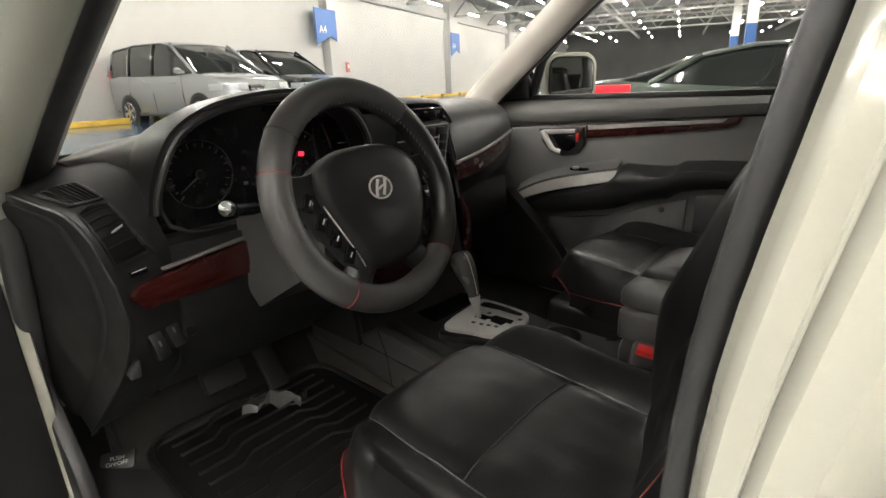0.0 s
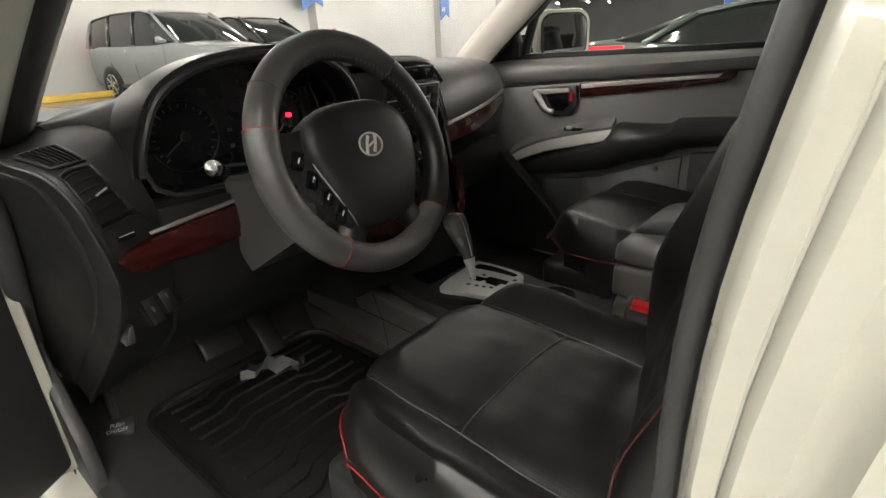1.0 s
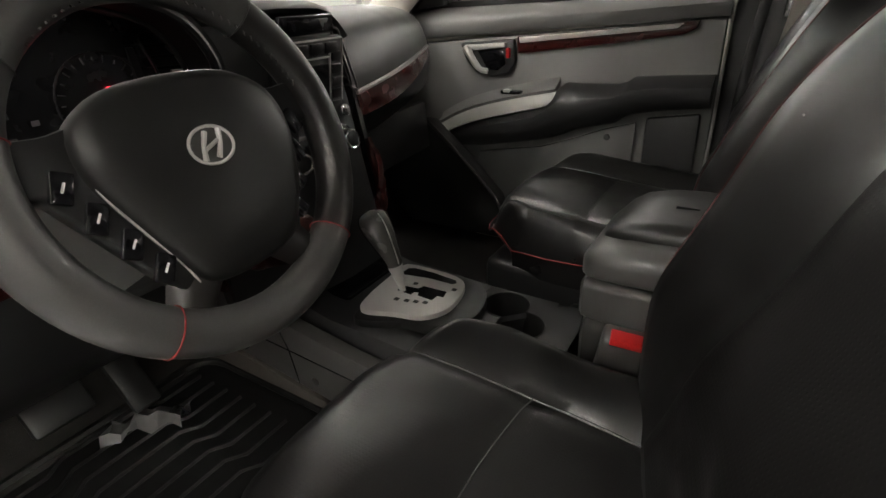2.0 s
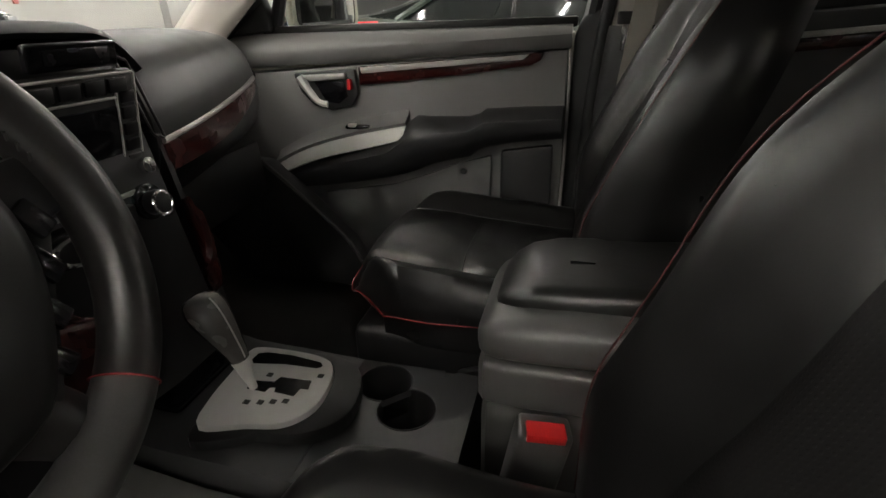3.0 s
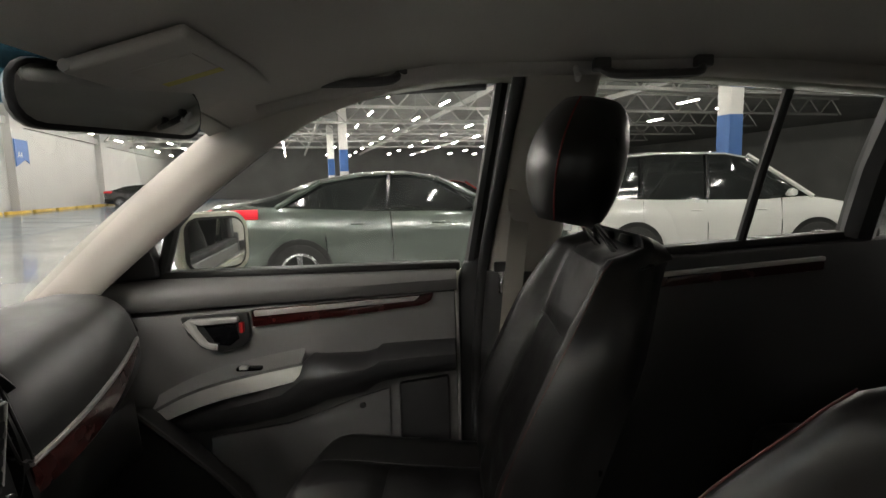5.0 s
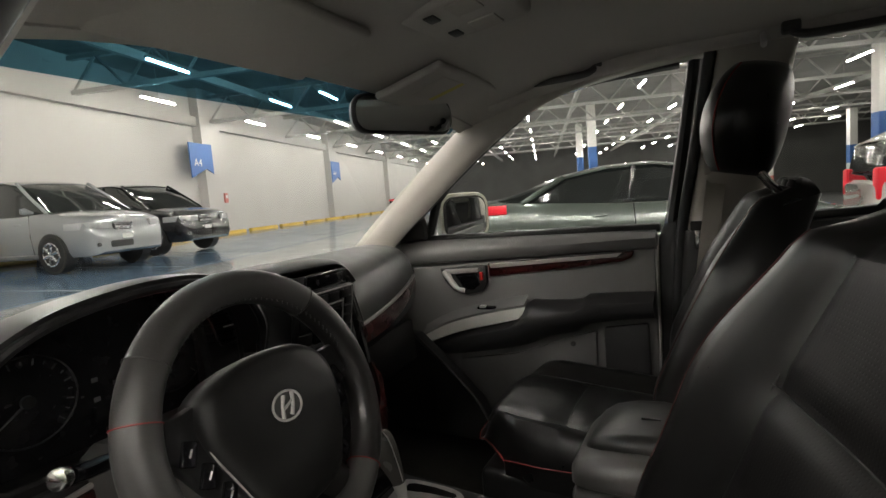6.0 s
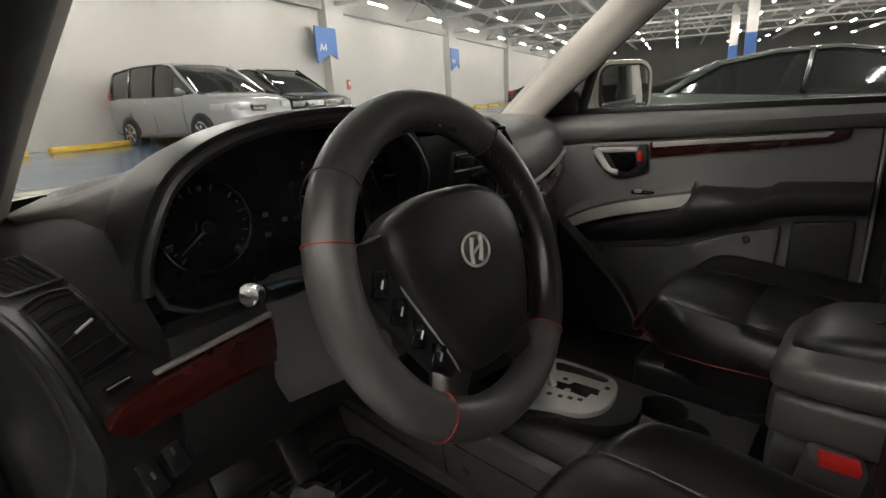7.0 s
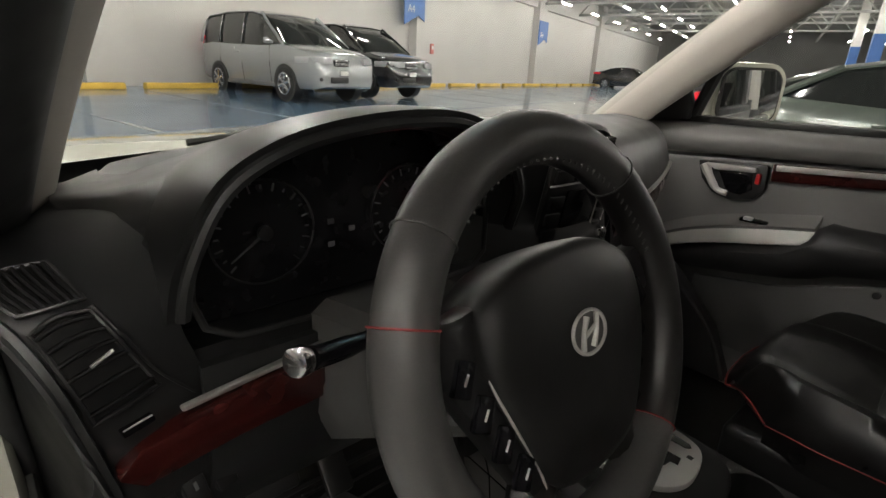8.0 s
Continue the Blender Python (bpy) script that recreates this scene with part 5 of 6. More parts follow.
# badge: a ring with a slanted bar shape
part("badge_plate", loft([[on_wheel(0.0185 * math.cos(t), 0.0140 * math.sin(t) + 0.004, h + HUB) for t in [k * math.pi / 16 for k in range(32)]] for h in (0.009, 0.0132)]), GREY_PLASTIC, wheel)
part("badge_ring", tube([on_wheel(0.0190 * math.cos(t), 0.0145 * math.sin(t) + 0.004, 0.0138 + HUB) for t in [k * math.pi / 16 for k in range(32)]], 0.0013, 8, closed=True), SATIN, wheel, "silver oval badge")
for s in (-1, 1):
    part("badge_bar", tube([on_wheel(s * 0.006 - 0.0045, -0.0065, 0.0138 + HUB), on_wheel(s * 0.0075, 0.004, 0.0142 + HUB), on_wheel(s * 0.006 + 0.0045, 0.0145, 0.0138 + HUB)], [0.0025, 0.0018, 0.0025], 6), SATIN, wheel)

part("badge_bar", tube([on_wheel(-0.0065, 0.0015, 0.0138 + HUB), on_wheel(0.0065, 0.0065, 0.0138 + HUB)], 0.0016, 6), SATIN, wheel)

shift(wheel, -0.036, 0.010, -0.012)
wheel.scale = (1.08, 1.08, 1.08)

# ---- steering column ----
column_unit = thing("steering_column", -0.366, 0.08, 0.86, "grey plastic steering column shroud with stalks", "steering column")
secs = []
for k in range(7):
    t = k / 6
    y = -0.005 + 0.19 * t
    cz = 0.950 - 0.02 * t
    w, h0, h1 = 0.052 + 0.032 * t, 0.050 + 0.095 * t, 0.030
    out = [(-w, h1 * 0.6), (-w * 0.8, h1), (w * 0.8, h1), (w, h1 * 0.6), (w, -h0 * 0.7), (w * 0.8, -h0), (-w * 0.8, -h0), (-w, -h0 * 0.7)]
    secs.append([Vector((-0.366 + x, y, cz + z)) for x, z in out])
part("shroud", loft(secs), GREY_PLASTIC, column_unit, "grey column shroud", angle=30)
part("shroud_gap", tube([(-0.428, 0.02, 0.955), (-0.43, 0.17, 0.945)], 0.003, 6), GLOSS_BLACK, column_unit)
st = part("light_stalk", tube(spline([(-0.42, 0.05, 0.985), (-0.47, 0.045, 0.99), (-0.515, 0.036, 0.996), (-0.528, 0.031, 1.0)], 4), [0.007] * 6 + [0.0085] * 4 + [0.009, 0.009, 0.009], 10), GLOSS_BLACK, column_unit, "black light stalk")
part("stalk_tip", disc((-0.536, 0.028, 1.003), (-0.85, -0.4, 0.25), 0.0105, 0.012, 18, bevel=0.003), CHROME, st, "shiny silver stalk tip")
part("wiper_stalk", tube(spline([(-0.31, 0.05, 0.985), (-0.26, 0.045, 0.992), (-0.225, 0.036, 1.0)], 4), 0.0075, 10), GLOSS_BLACK, column_unit)
part("ignition", disc((-0.295, 0.08, 0.925), (0.8, -0.6, 0), 0.016, 0.03, 20, bevel=0.003), CHROME, column_unit, "silver ignition lock")

shift(column_unit, -0.052, 0.018, -0.005)

# ---- centre console ----
console = thing("centre_console", -0.01, -0.1, 0.5, "black plastic centre console between the seats", "console")
CX = -0.012
def console_row(y, z):
    return [Vector((CX + x, y, z + dz)) for x, dz in ((-0.185, -0.22), (-0.18, -0.12), (-0.165, -0.06), (-0.150, -0.012), (-0.14, 0.0), (-0.09, 0.002), (0.0, 0.003), (0.09, 0.002), (0.115, 0.0), (0.125, -0.012), (0.135, -0.06), (0.15, -0.12), (0.155, -0.22))]
part("body", sheet([console_row(y, z) for y, z in ((0.26, 0.70), (0.20, 0.668), (0.12, 0.650), (0.02, 0.646), (-0.08, 0.640))], 0.008), DOOR_DARK, console, "grey-black console body")
for cols in (slice(0, 5), slice(8, 13)):
    part("rear_side", sheet([console_row(y, z)[cols] for y, z in ((-0.08, 0.640), (-0.14, 0.638), (-0.28, 0.636))], 0.008), DOOR_DARK, console)
# tray behind the lever, cut out round the two cup wells
CUPS, CUP_R = ((0.054, -0.135), (0.004, -0.185)), 0.043
TRAY = (CX - 0.14, CX + 0.115, -0.28, -0.08)
mid = Vector(((CUPS[0][0] + CUPS[1][0]) / 2, (CUPS[0][1] + CUPS[1][1]) / 2))
for me_i, (x, y) in enumerate(CUPS):
    other = CUPS[1 - me_i]
    away = Vector((other[0] - x, other[1] - y)).normalized()
    corners = [math.atan2(cy - y, cx - x) for cx in TRAY[:2] for cy in TRAY[2:]]
    angles = sorted([k * math.pi / 24 - math.pi for k in range(48)] + corners)
    inner, outer = [], []
    for a in angles:
        d = Vector((math.cos(a), math.sin(a)))
        far = min([(TRAY[1] - x) / d.x if d.x > 1e-6 else 9, (TRAY[0] - x) / d.x if d.x < -1e-6 else 9, (TRAY[3] - y) / d.y if d.y > 1e-6 else 9, (TRAY[2] - y) / d.y if d.y < -1e-6 else 9])
        k = d.dot(away)
        if k > 1e-6:
            far = min(far, (mid - Vector((x, y))).dot(away) / k)
        outer.append(Vector((x + d.x * far, y + d.y * far, 0.640)))
        inner.append(Vector((x + d.x * min(CUP_R, far), y + d.y * min(CUP_R, far), 0.640)))
    bm = bmesh.new()
    rings = [[bm.verts.new(p) for p in ring] for ring in (outer, inner, [p + Vector((0, 0, -0.012)) for p in inner])]
    for r0, r1 in zip(rings, rings[1:]):
        for k in range(len(angles)):
            bm.faces.new((r0[k], r0[(k + 1) % len(angles)], r1[(k + 1) % len(angles)], r1[k]))
    part("cup_tray", bm, DOOR_DARK, console)
part("side_panel", prism([(0.48, 0.555), (0.46, 0.70), (0.30, 0.695), (0.20, 0.662), (0.02, 0.636), (-0.26, 0.622), (-0.26, 0.492), (0.0, 0.502), (0.24, 0.532)], "x", CX - 0.198, CX - 0.165, 0.008), BOX_GREY, console, "grey plastic side panel")
part("panel_seam", tube([(CX - 0.1985, 0.20, 0.66), (CX - 0.1985, 0.175, 0.60), (CX - 0.1985, 0.165, 0.53)], 0.0014, 5), GLOSS_BLACK, console)
part("panel_seam", tube([(CX - 0.1985, 0.46, 0.615), (CX - 0.1985, 0.165, 0.60), (CX - 0.1985, -0.25, 0.575)], 0.0014, 5), GLOSS_BLACK, console)
part("screw_cap", disc((CX - 0.1985, 0.12, 0.55), (-1, 0, 0), 0.009, 0.003, 18, bevel=0.001), GREY_PLASTIC, console)
part("side_carpet", prism([(0.42, 0.42), (0.50, 0.56), (0.24, 0.535), (0.0, 0.505), (-0.26, 0.495), (-0.26, 0.42)], "x", CX - 0.205, CX - 0.185, 0.006), CARPET_SIDE, console, "beige carpet along the console")
part("front_tray", box(CX - 0.085, CX + 0.085, 0.12, 0.205, 0.655, 0.668, 0.008), GLOSS_BLACK, console, "dark storage tray")
part("lighter", disc((CX - 0.09, 0.195, 0.70), (0, -1, 0.3), 0.014, 0.012, 20, bevel=0.002), GLOSS_BLACK, console)
# silver selector plate
PLATE_OUT = [(-0.120, 0.070), (-0.072, 0.088), (-0.01, 0.094), (0.045, 0.098), (0.060, 0.082), (0.062, 0.03), (0.058, -0.02), (0.042, -0.052), (0.0, -0.068), (-0.052, -0.069), (-0.090, -0.042), (-0.104, 0.010)]
PLATE_OUT = [(p.x, p.y) for p in spline([(x, y, 0) for x, y in PLATE_OUT], 4, True)]
BASE_OUT = [(x * 1.16 + 0.010 * (y < 0), y * (1.02 if y > 0 else 1.65)) for x, y in PLATE_OUT]
part("selector_base", prism(BASE_OUT, "z", 0.640, 0.662, 0.008), PLASTIC, console)
plate = part("selector_plate", prism(PLATE_OUT, "z", 0.656, 0.672, 0.004), SILVER, console, "silver gear selector plate")
part("gate_slot", prism([(-0.040, 0.046), (-0.022, 0.048), (-0.018, 0.014), (-0.006, 0.010), (-0.004, -0.040), (-0.022, -0.044), (-0.023, -0.032), (-0.040, -0.030), (-0.038, 0.002), (-0.029, 0.005), (-0.031, 0.014), (-0.041, 0.016)], "z", 0.6705, 0.6735), GLOSS_BLACK, plate, "black gate slot")
part("plate_window", prism([(0.016, 0.072), (0.024, 0.079), (0.040, 0.077), (0.046, 0.064), (0.047, 0.02), (0.040, -0.034), (0.033, -0.040), (0.026, -0.034), (0.025, 0.02)], "z", 0.6705, 0.6735), GLOSS_BLACK, plate, "dark window in the plate")
for i, (x, y) in enumerate(((-0.066, 0.030), (-0.062, 0.010), (-0.057, -0.007), (-0.052, -0.024), (0.010, -0.048), (-0.004, 0.030))):
    part("gear_mark", box(x - 0.0040, x + 0.0045, y - 0.0045, y + 0.0045, 0.6705, 0.6728), PLASTIC, plate)

# ---- gear lever ----
lever = thing("gear_lever", -0.036, 0.036, 0.672, "automatic gear lever with a leather and silver knob", "gear lever")
L0, L1, L2 = Vector((-0.036, 0.036, 0.668)), Vector((-0.038, 0.048, 0.724)), Vector((-0.044, 0.080, 0.832))
part("collar", tube([L0, L0.lerp(L1, 0.3), L0.lerp(L1, 0.7), L1, L1.lerp(L2, 0.06)], [0.0055, 0.0070, 0.0112, 0.0142, 0.0135], 16), SILVER, lever, "silver lever collar")
UP = (L2 - L1).normalized()
ACROSS = UP.cross(Vector((0, 1, 0))).normalized()
FORE = ACROSS.cross(UP)
KNOB = [(0, 0.0139, 0.0139, 0.0000), (0.12, 0.0159, 0.0165, 0.0000), (0.3, 0.0195, 0.0212, 0.0022), (0.5, 0.0236, 0.0269, 0.0055), (0.68, 0.0267, 0.0313, 0.0088), (0.82, 0.0269, 0.0313, 0.0099), (0.92, 0.0230, 0.0265, 0.0099), (0.98, 0.0147, 0.0177, 0.0099), (1, 0.0047, 0.0059, 0.0099)]
def knob_at(t, a, out=0.0):
    (t0, *p), (t1, *q) = next((u, v) for u, v in zip(KNOB, KNOB[1:]) if t <= v[0])
    rx, ry, d = [u + (v - u) * (t - t0) / (t1 - t0) for u, v in zip(p, q)]
    side = -1 if FORE.y < 0 else 1
    return L1.lerp(L2, t) + FORE * (side * d) + ACROSS * ((rx + out) * math.cos(a)) + FORE * ((ry + out) * math.sin(a))
part("knob", loft([[knob_at(k / 24, a * math.pi / 14) for a in range(28)] for k in range(25)]), KNOB_LEATHER, lever, "worn grey leather knob", angle=80)
for a in (-0.5, 0.5):
    part("knob_seam", tube([knob_at(0.04 + 0.9 * k / 16, a * math.pi + 0.25, 0.0003) for k in range(17)], 0.0011, 6), SILVER, lever, "silver seam line")

# ---- cup holder ----
cup = thing("cup_holder", 0.03, -0.18, 0.60, "double black cup holder in the console", "cup holder")
for (x, y), (ox, oy) in (CUPS, CUPS[::-1]):
    to = math.atan2(oy - y, ox - x)
    half = math.hypot(ox - x, oy - y) / 2
    gap = math.acos(half / CUP_R)
    rows = []
    for k in range(41):
        t = to + k * math.pi / 20
        near = half / max(1e-6, math.cos(t - to))
        short = math.cos(t - to) > 0 and near < CUP_R
        r = near if short else CUP_R
        rows.append([Vector((x + f * r * math.cos(t), y + f * r * math.sin(t), z)) for f, z in ((0.998, 0.598 if short else 0.6385), (1.0, 0.590), (0.97, 0.562), (0.86, 0.5525), (0.01, 0.552))])
    part("cup_well", sheet(rows), RUBBER, cup, "deep black cup well")
    part("cup_ring", tube([(x + CUP_R * math.cos(t), y + CUP_R * math.sin(t), 0.6405) for t in [to + gap + (2 * math.pi - 2 * gap) * k / 30 for k in range(31)]], 0.0014, 8), PLASTIC, cup)

# ---- armrest box ----
arm = thing("armrest_box", 0.03, -0.40, 0.45, "black leather armrest box with a sheen-lightened front and padded lid", "armrest")
def arm_sec(y, x0, x1, z0, z1, r=0.02):
    n = 4
    out = []
    for cx, cz, a0 in ((x1 - r, z1 - r, 0), (x0 + r, z1 - r, 90), (x0 + r * 0.5, z0 + r * 0.5, 180), (x1 - r * 0.5, z0 + r * 0.5, 270)):
        rr = r if a0 < 180 else r * 0.5
        for k in range(n + 1):
            a = radians(a0 + 90 * k / n)
            out.append(Vector((cx + rr * math.cos(a), y, cz + rr * math.sin(a))))
    return out
part("box", loft([arm_sec(-0.262, -0.070, 0.10, 0.46, 0.715), arm_sec(-0.270, -0.085, 0.112, 0.44, 0.725), arm_sec(-0.30, -0.094, 0.118, 0.44, 0.731), arm_sec(-0.62, -0.095, 0.12, 0.44, 0.738)]), BOX_GREY, arm, "grey plastic box, lightened for its sheen", angle=35)
part("upper_box", loft([arm_sec(-0.258, -0.070, 0.100, 0.730, 0.780, 0.008), arm_sec(-0.266, -0.086, 0.114, 0.733, 0.790, 0.010), arm_sec(-0.29, -0.095, 0.122, 0.736, 0.794, 0.010), arm_sec(-0.64, -0.096, 0.125, 0.743, 0.800, 0.010)]), ARM_SHEEN_LEATHER, arm, "leather upper box, lightened for its sheen", angle=35)
part("lid_base", loft([arm_sec(-0.252, -0.030, 0.065, 0.794, 0.806, 0.005), arm_sec(-0.254, -0.052, 0.086, 0.794, 0.814, 0.008), arm_sec(-0.259, -0.070, 0.102, 0.794, 0.823, 0.012), arm_sec(-0.268, -0.083, 0.113, 0.795, 0.832, 0.017), arm_sec(-0.285, -0.092, 0.121, 0.797, 0.842, 0.022), arm_sec(-0.315, -0.096, 0.124, 0.798, 0.848, 0.025), arm_sec(-0.36, -0.0965, 0.125, 0.799, 0.852, 0.026), arm_sec(-0.64, -0.0965, 0.125, 0.803, 0.858, 0.026)]), ARM_SHEEN_LEATHER, arm, "rounded leather base of the lid, lightened for its sheen", angle=40)
part("lid", loft([arm_sec(-0.268, -0.005, 0.065, 0.815, 0.830, 0.006), arm_sec(-0.273, -0.024, 0.085, 0.818, 0.840, 0.009), arm_sec(-0.285, -0.040, 0.102, 0.822, 0.853, 0.013), arm_sec(-0.305, -0.049, 0.111, 0.830, 0.865, 0.017), arm_sec(-0.34, -0.054, 0.117, 0.838, 0.873, 0.020), arm_sec(-0.42, -0.056, 0.120, 0.842, 0.878, 0.022), arm_sec(-0.64, -0.056, 0.120, 0.846, 0.880, 0.022)]), LID_LEATHER, arm, "padded black leather lid", angle=40)
part("lid_catch", box(0.020, 0.0225, -0.385, -0.355, 0.868, 0.8775, 0.001), GLOSS_BLACK, arm)

for ob in (console, lever, cup):
    shift(ob, 0.022, 0.045, -0.058)
shift(arm, 0.036, 0.0, -0.046)

# ---- seats ----
def seat(name, cx, yf, zt, yb, label, lean, head, skew=0.0, tall=0.545):
    """yf: front of the cushion, zt: its height, yb: foot of the backrest, head: y and z of the headrest's foot."""
    ob = thing(name, cx, yf - 0.25, 0.42, label, "car seat", "front seats")
    W = 0.222
    INSET = 0.60
    def top(u, v):
        """Height of the cushion; u across, v from front to back."""
        b = smoothstep(0.58, 0.86, abs(u)) * 0.022
        z = zt + b - 0.030 * smoothstep(0.0, 0.9, v) - 0.075 * (1 - smoothstep(0.0, 0.13, v)) ** 2 - 0.05 * smoothstep(0.86, 1.0, abs(u)) ** 2 * (0.4 + 0.6 * smoothstep(0.0, 0.13, v))
        z -= 0.007 * math.exp(-((abs(u) - INSET) / 0.04) ** 2)
        z -= 0.005 * math.exp(-((v - 0.42) / 0.03) ** 2) * (abs(u) < INSET)
        z += 0.003 * noise.noise(Vector((u * 3 + cx, v * 4, 0))) + 0.0025 * noise.noise(Vector((u * 7, v * 11 + cx, 3)))
        z += 0.0036 * math.sin(v * 34 + 5 * u + 3 * noise.noise(Vector((u * 3, v * 3, 5)))) * smoothstep(0.45, 0.75, v) * (1 - smoothstep(0.35, INSET, abs(u)))
        return z
    def ahead(u, v):
        """How far forward a place on the cushion lies: the front corners are rounded."""
        return yf - 0.50 * v + (0.018 * (1 - u * u) - 0.092 * abs(u) ** 4) * (1 - v) ** 1.5
    def out(v):
        return W * (0.95 + 0.05 * smoothstep(0, 0.25, v))
    secs = []
    for j in range(41):
        v = j / 40
        hw = out(v)
        y = ahead(1, v)
        s = [Vector((cx + u * hw, ahead(u, v), top(u, v))) for u in [-1 + i / 20 for i in range(41)]]
        zl = zt - 0.06
        s += [Vector((cx + hw * 1.01, y, zl)), Vector((cx + hw * 0.97, y, zl - 0.06)), Vector((cx - hw * 0.97, y, zl - 0.06)), Vector((cx - hw * 1.01, y, zl))]
        secs.append(s)
    part("cushion", loft(secs), LEATHER, ob, "black leather cushion with seams", angle=60)
    part("cushion_panel", sheet([[Vector((cx + u * out(v), ahead(u, v) + 0.001, top(u, v) + 0.0018)) for u in [-INSET + 0.02 + (INSET - 0.02) * q / 10 for q in range(21)]] for v in [0.05 + 0.9 * k / 30 for k in range(31)]]), PERFORATED, ob, "perforated black leather seat panel")
    for u in (-INSET, INSET):
        part("seam", tube([(cx + u * out(v), ahead(u, v) + 0.001, top(u, v) + 0.0030) for v in [0.05 + 0.9 * k / 20 for k in range(21)]], 0.0012, 5), LEATHER_GREY, ob)
    part("seam", tube([(cx + u * out(0.42), ahead(u, 0.42), top(u, 0.42) + 0.0035) for u in [-INSET + INSET * k / 10 for k in range(21)]], 0.0010, 5), LEATHER_GREY, ob)
    for s in (-1, 1):
        part("piping", tube([(cx + s * out(v) * 1.011, ahead(1, v), zt - 0.070 + 0.016 * v) for v in [0.0 + 0.98 * k / 24 for k in range(25)]], 0.0012, 6), RED_THREAD, ob, "red piping")
    part("piping", tube([(cx + u * out(0), ahead(u, 0) + 0.0015, top(u, 0) + 0.006 * abs(u) ** 3) for u in [-1 + k / 12 for k in range(25)]], 0.0012, 6), RED_THREAD, ob, "red piping")
    part("seat_base", box(cx - W + 0.01, cx + W - 0.01, yf - 0.52, yf - 0.03, 0.44, zt - 0.10, 0.02, 3), PLASTIC, ob, "black plastic seat base")
    for s in (-1, 1):
        part("seat_rail", box(cx + s * 0.17 - 0.015, cx + s * 0.17 + 0.015, yf - 0.55, yf - 0.02, 0.402, 0.445, 0.004), STEEL, ob)
    # backrest
    y0, z0, tilt = yb, zt - 0.03, radians(22 + lean)
    H = tall
    def back_pt(u, w, d):
        """u across, w up the backrest, d forward of its plane."""
        hw = 0.235 - 0.055 * smoothstep(0.55, 1.0, w) ** 2
        x = cx + u * hw
        return Vector((x, y0 + skew * u * hw - H * w * math.sin(tilt) + d * math.cos(tilt), z0 + H * w * math.cos(tilt) + d * math.sin(tilt)))
    def front(u, w):
        b = smoothstep(0.56, 0.84, abs(u)) * (0.050 - 0.028 * smoothstep(0.6, 1.0, w)) * smoothstep(-0.05, 0.30, w) - 0.035 * smoothstep(0.84, 1.0, abs(u)) ** 2
        d = b - 0.006 * math.exp(-((abs(u) - INSET) / 0.035) ** 2) + 0.012 * math.exp(-((w - 0.25) / 0.16) ** 2) * (1 - u * u)
        d -= 0.005 * math.exp(-((w - 0.66) / 0.02) ** 2) * (abs(u) < INSET)
        d -= 0.045 * smoothstep(0.90, 1.0, w) ** 2
        d += 0.0018 * math.sin(w * 60 + 4 * u + 3 * noise.noise(Vector((u * 3, w * 4, 9)))) * math.exp(-((w - 0.16) / 0.12) ** 2) * (1 - smoothstep(0.3, INSET, abs(u)))
        return d + 0.004 * noise.noise(Vector((u * 3, w * 5 + cx, 7)))
    secs = []
    for j in range(33):
        w = j / 32
        s = [back_pt(u, w, front(u, w)) for u in [-1 + i / 14 for i in range(29)]]
        th = 0.10 - 0.03 * w
        s += [back_pt(1.0, w, -0.03), back_pt(0.95, w, -th * 0.8), back_pt(0.6, w, -th), back_pt(-0.6, w, -th), back_pt(-0.95, w, -th * 0.8), back_pt(-1.0, w, -0.03)]
        secs.append(s)
    c = back_pt(0, 1.0, -0.04)
    rim = secs[-1]
    for f, rise in ((0.10, 0.006), (0.28, 0.012), (0.55, 0.017), (0.85, 0.019)):
        secs.append([p + Vector(((c.x - p.x) * f * 0.30, (c.y + skew * (p.x - c.x) - p.y) * f, (c.z - p.z) * f + rise)) for p in rim])
    part("backrest", loft(secs), LEATHER, ob, "black leather backrest with side bolsters", angle=60)
    part("back_panel", sheet([[back_pt(u, w, front(u, w) + 0.0018) for u in [-INSET + 0.02 + (INSET - 0.02) * q / 10 for q in range(21)]] for w in [0.03 + 0.88 * k / 34 for k in range(35)]]), PERFORATED_BACK, ob, "perforated black leather back panel")
    for s in (-1, 1):
        part("backrest_piping", tube([back_pt(s * 0.90, w, front(0.90, w) + 0.001) for w in [0.04 + 0.9 * k / 24 for k in range(25)]], 0.0008, 6), PIPING_DARK, ob, "red piping")
        part("backrest_seam", tube([back_pt(s * INSET, w, front(INSET, w) + 0.0028) for w in [0.03 + 0.92 * k / 24 for k in range(25)]], 0.0011, 5), LEATHER_GREY, ob)
    part("backrest_seam", tube([back_pt(u, 0.66, front(u, 0.66) + 0.0035) for u in [-INSET + INSET * k / 10 for k in range(21)]], 0.0010, 5), LEATHER_GREY, ob)
    part("side_cover", prism([(yf - 0.54, 0.52), (yf - 0.30, 0.50), (yf - 0.22, 0.58), (yf - 0.36, 0.63), (yf - 0.50, 0.66)], "x", cx - W - 0.02, cx - W - 0.002, 0.008), PLASTIC, ob)
    # headrest
    head_at = head
    for s in (-1, 1):
        part("headrest_post", tube([back_pt(s * 0.26, 0.96, -0.03), Vector((cx + s * 0.06, head[0] - 0.035, head[1] + 0.05))], 0.006, 10), CHROME, ob, "bright headrest post")
        part("post_collar", disc(back_pt(s * 0.26, 1.01, -0.035), (0, -math.sin(tilt), math.cos(tilt)), 0.012, 0.014, 14, bevel=0.002), PLASTIC, ob)
    def head_pt(x, w, d):
        base = Vector((cx, head_at[0], head_at[1]))
        t2 = radians(12)
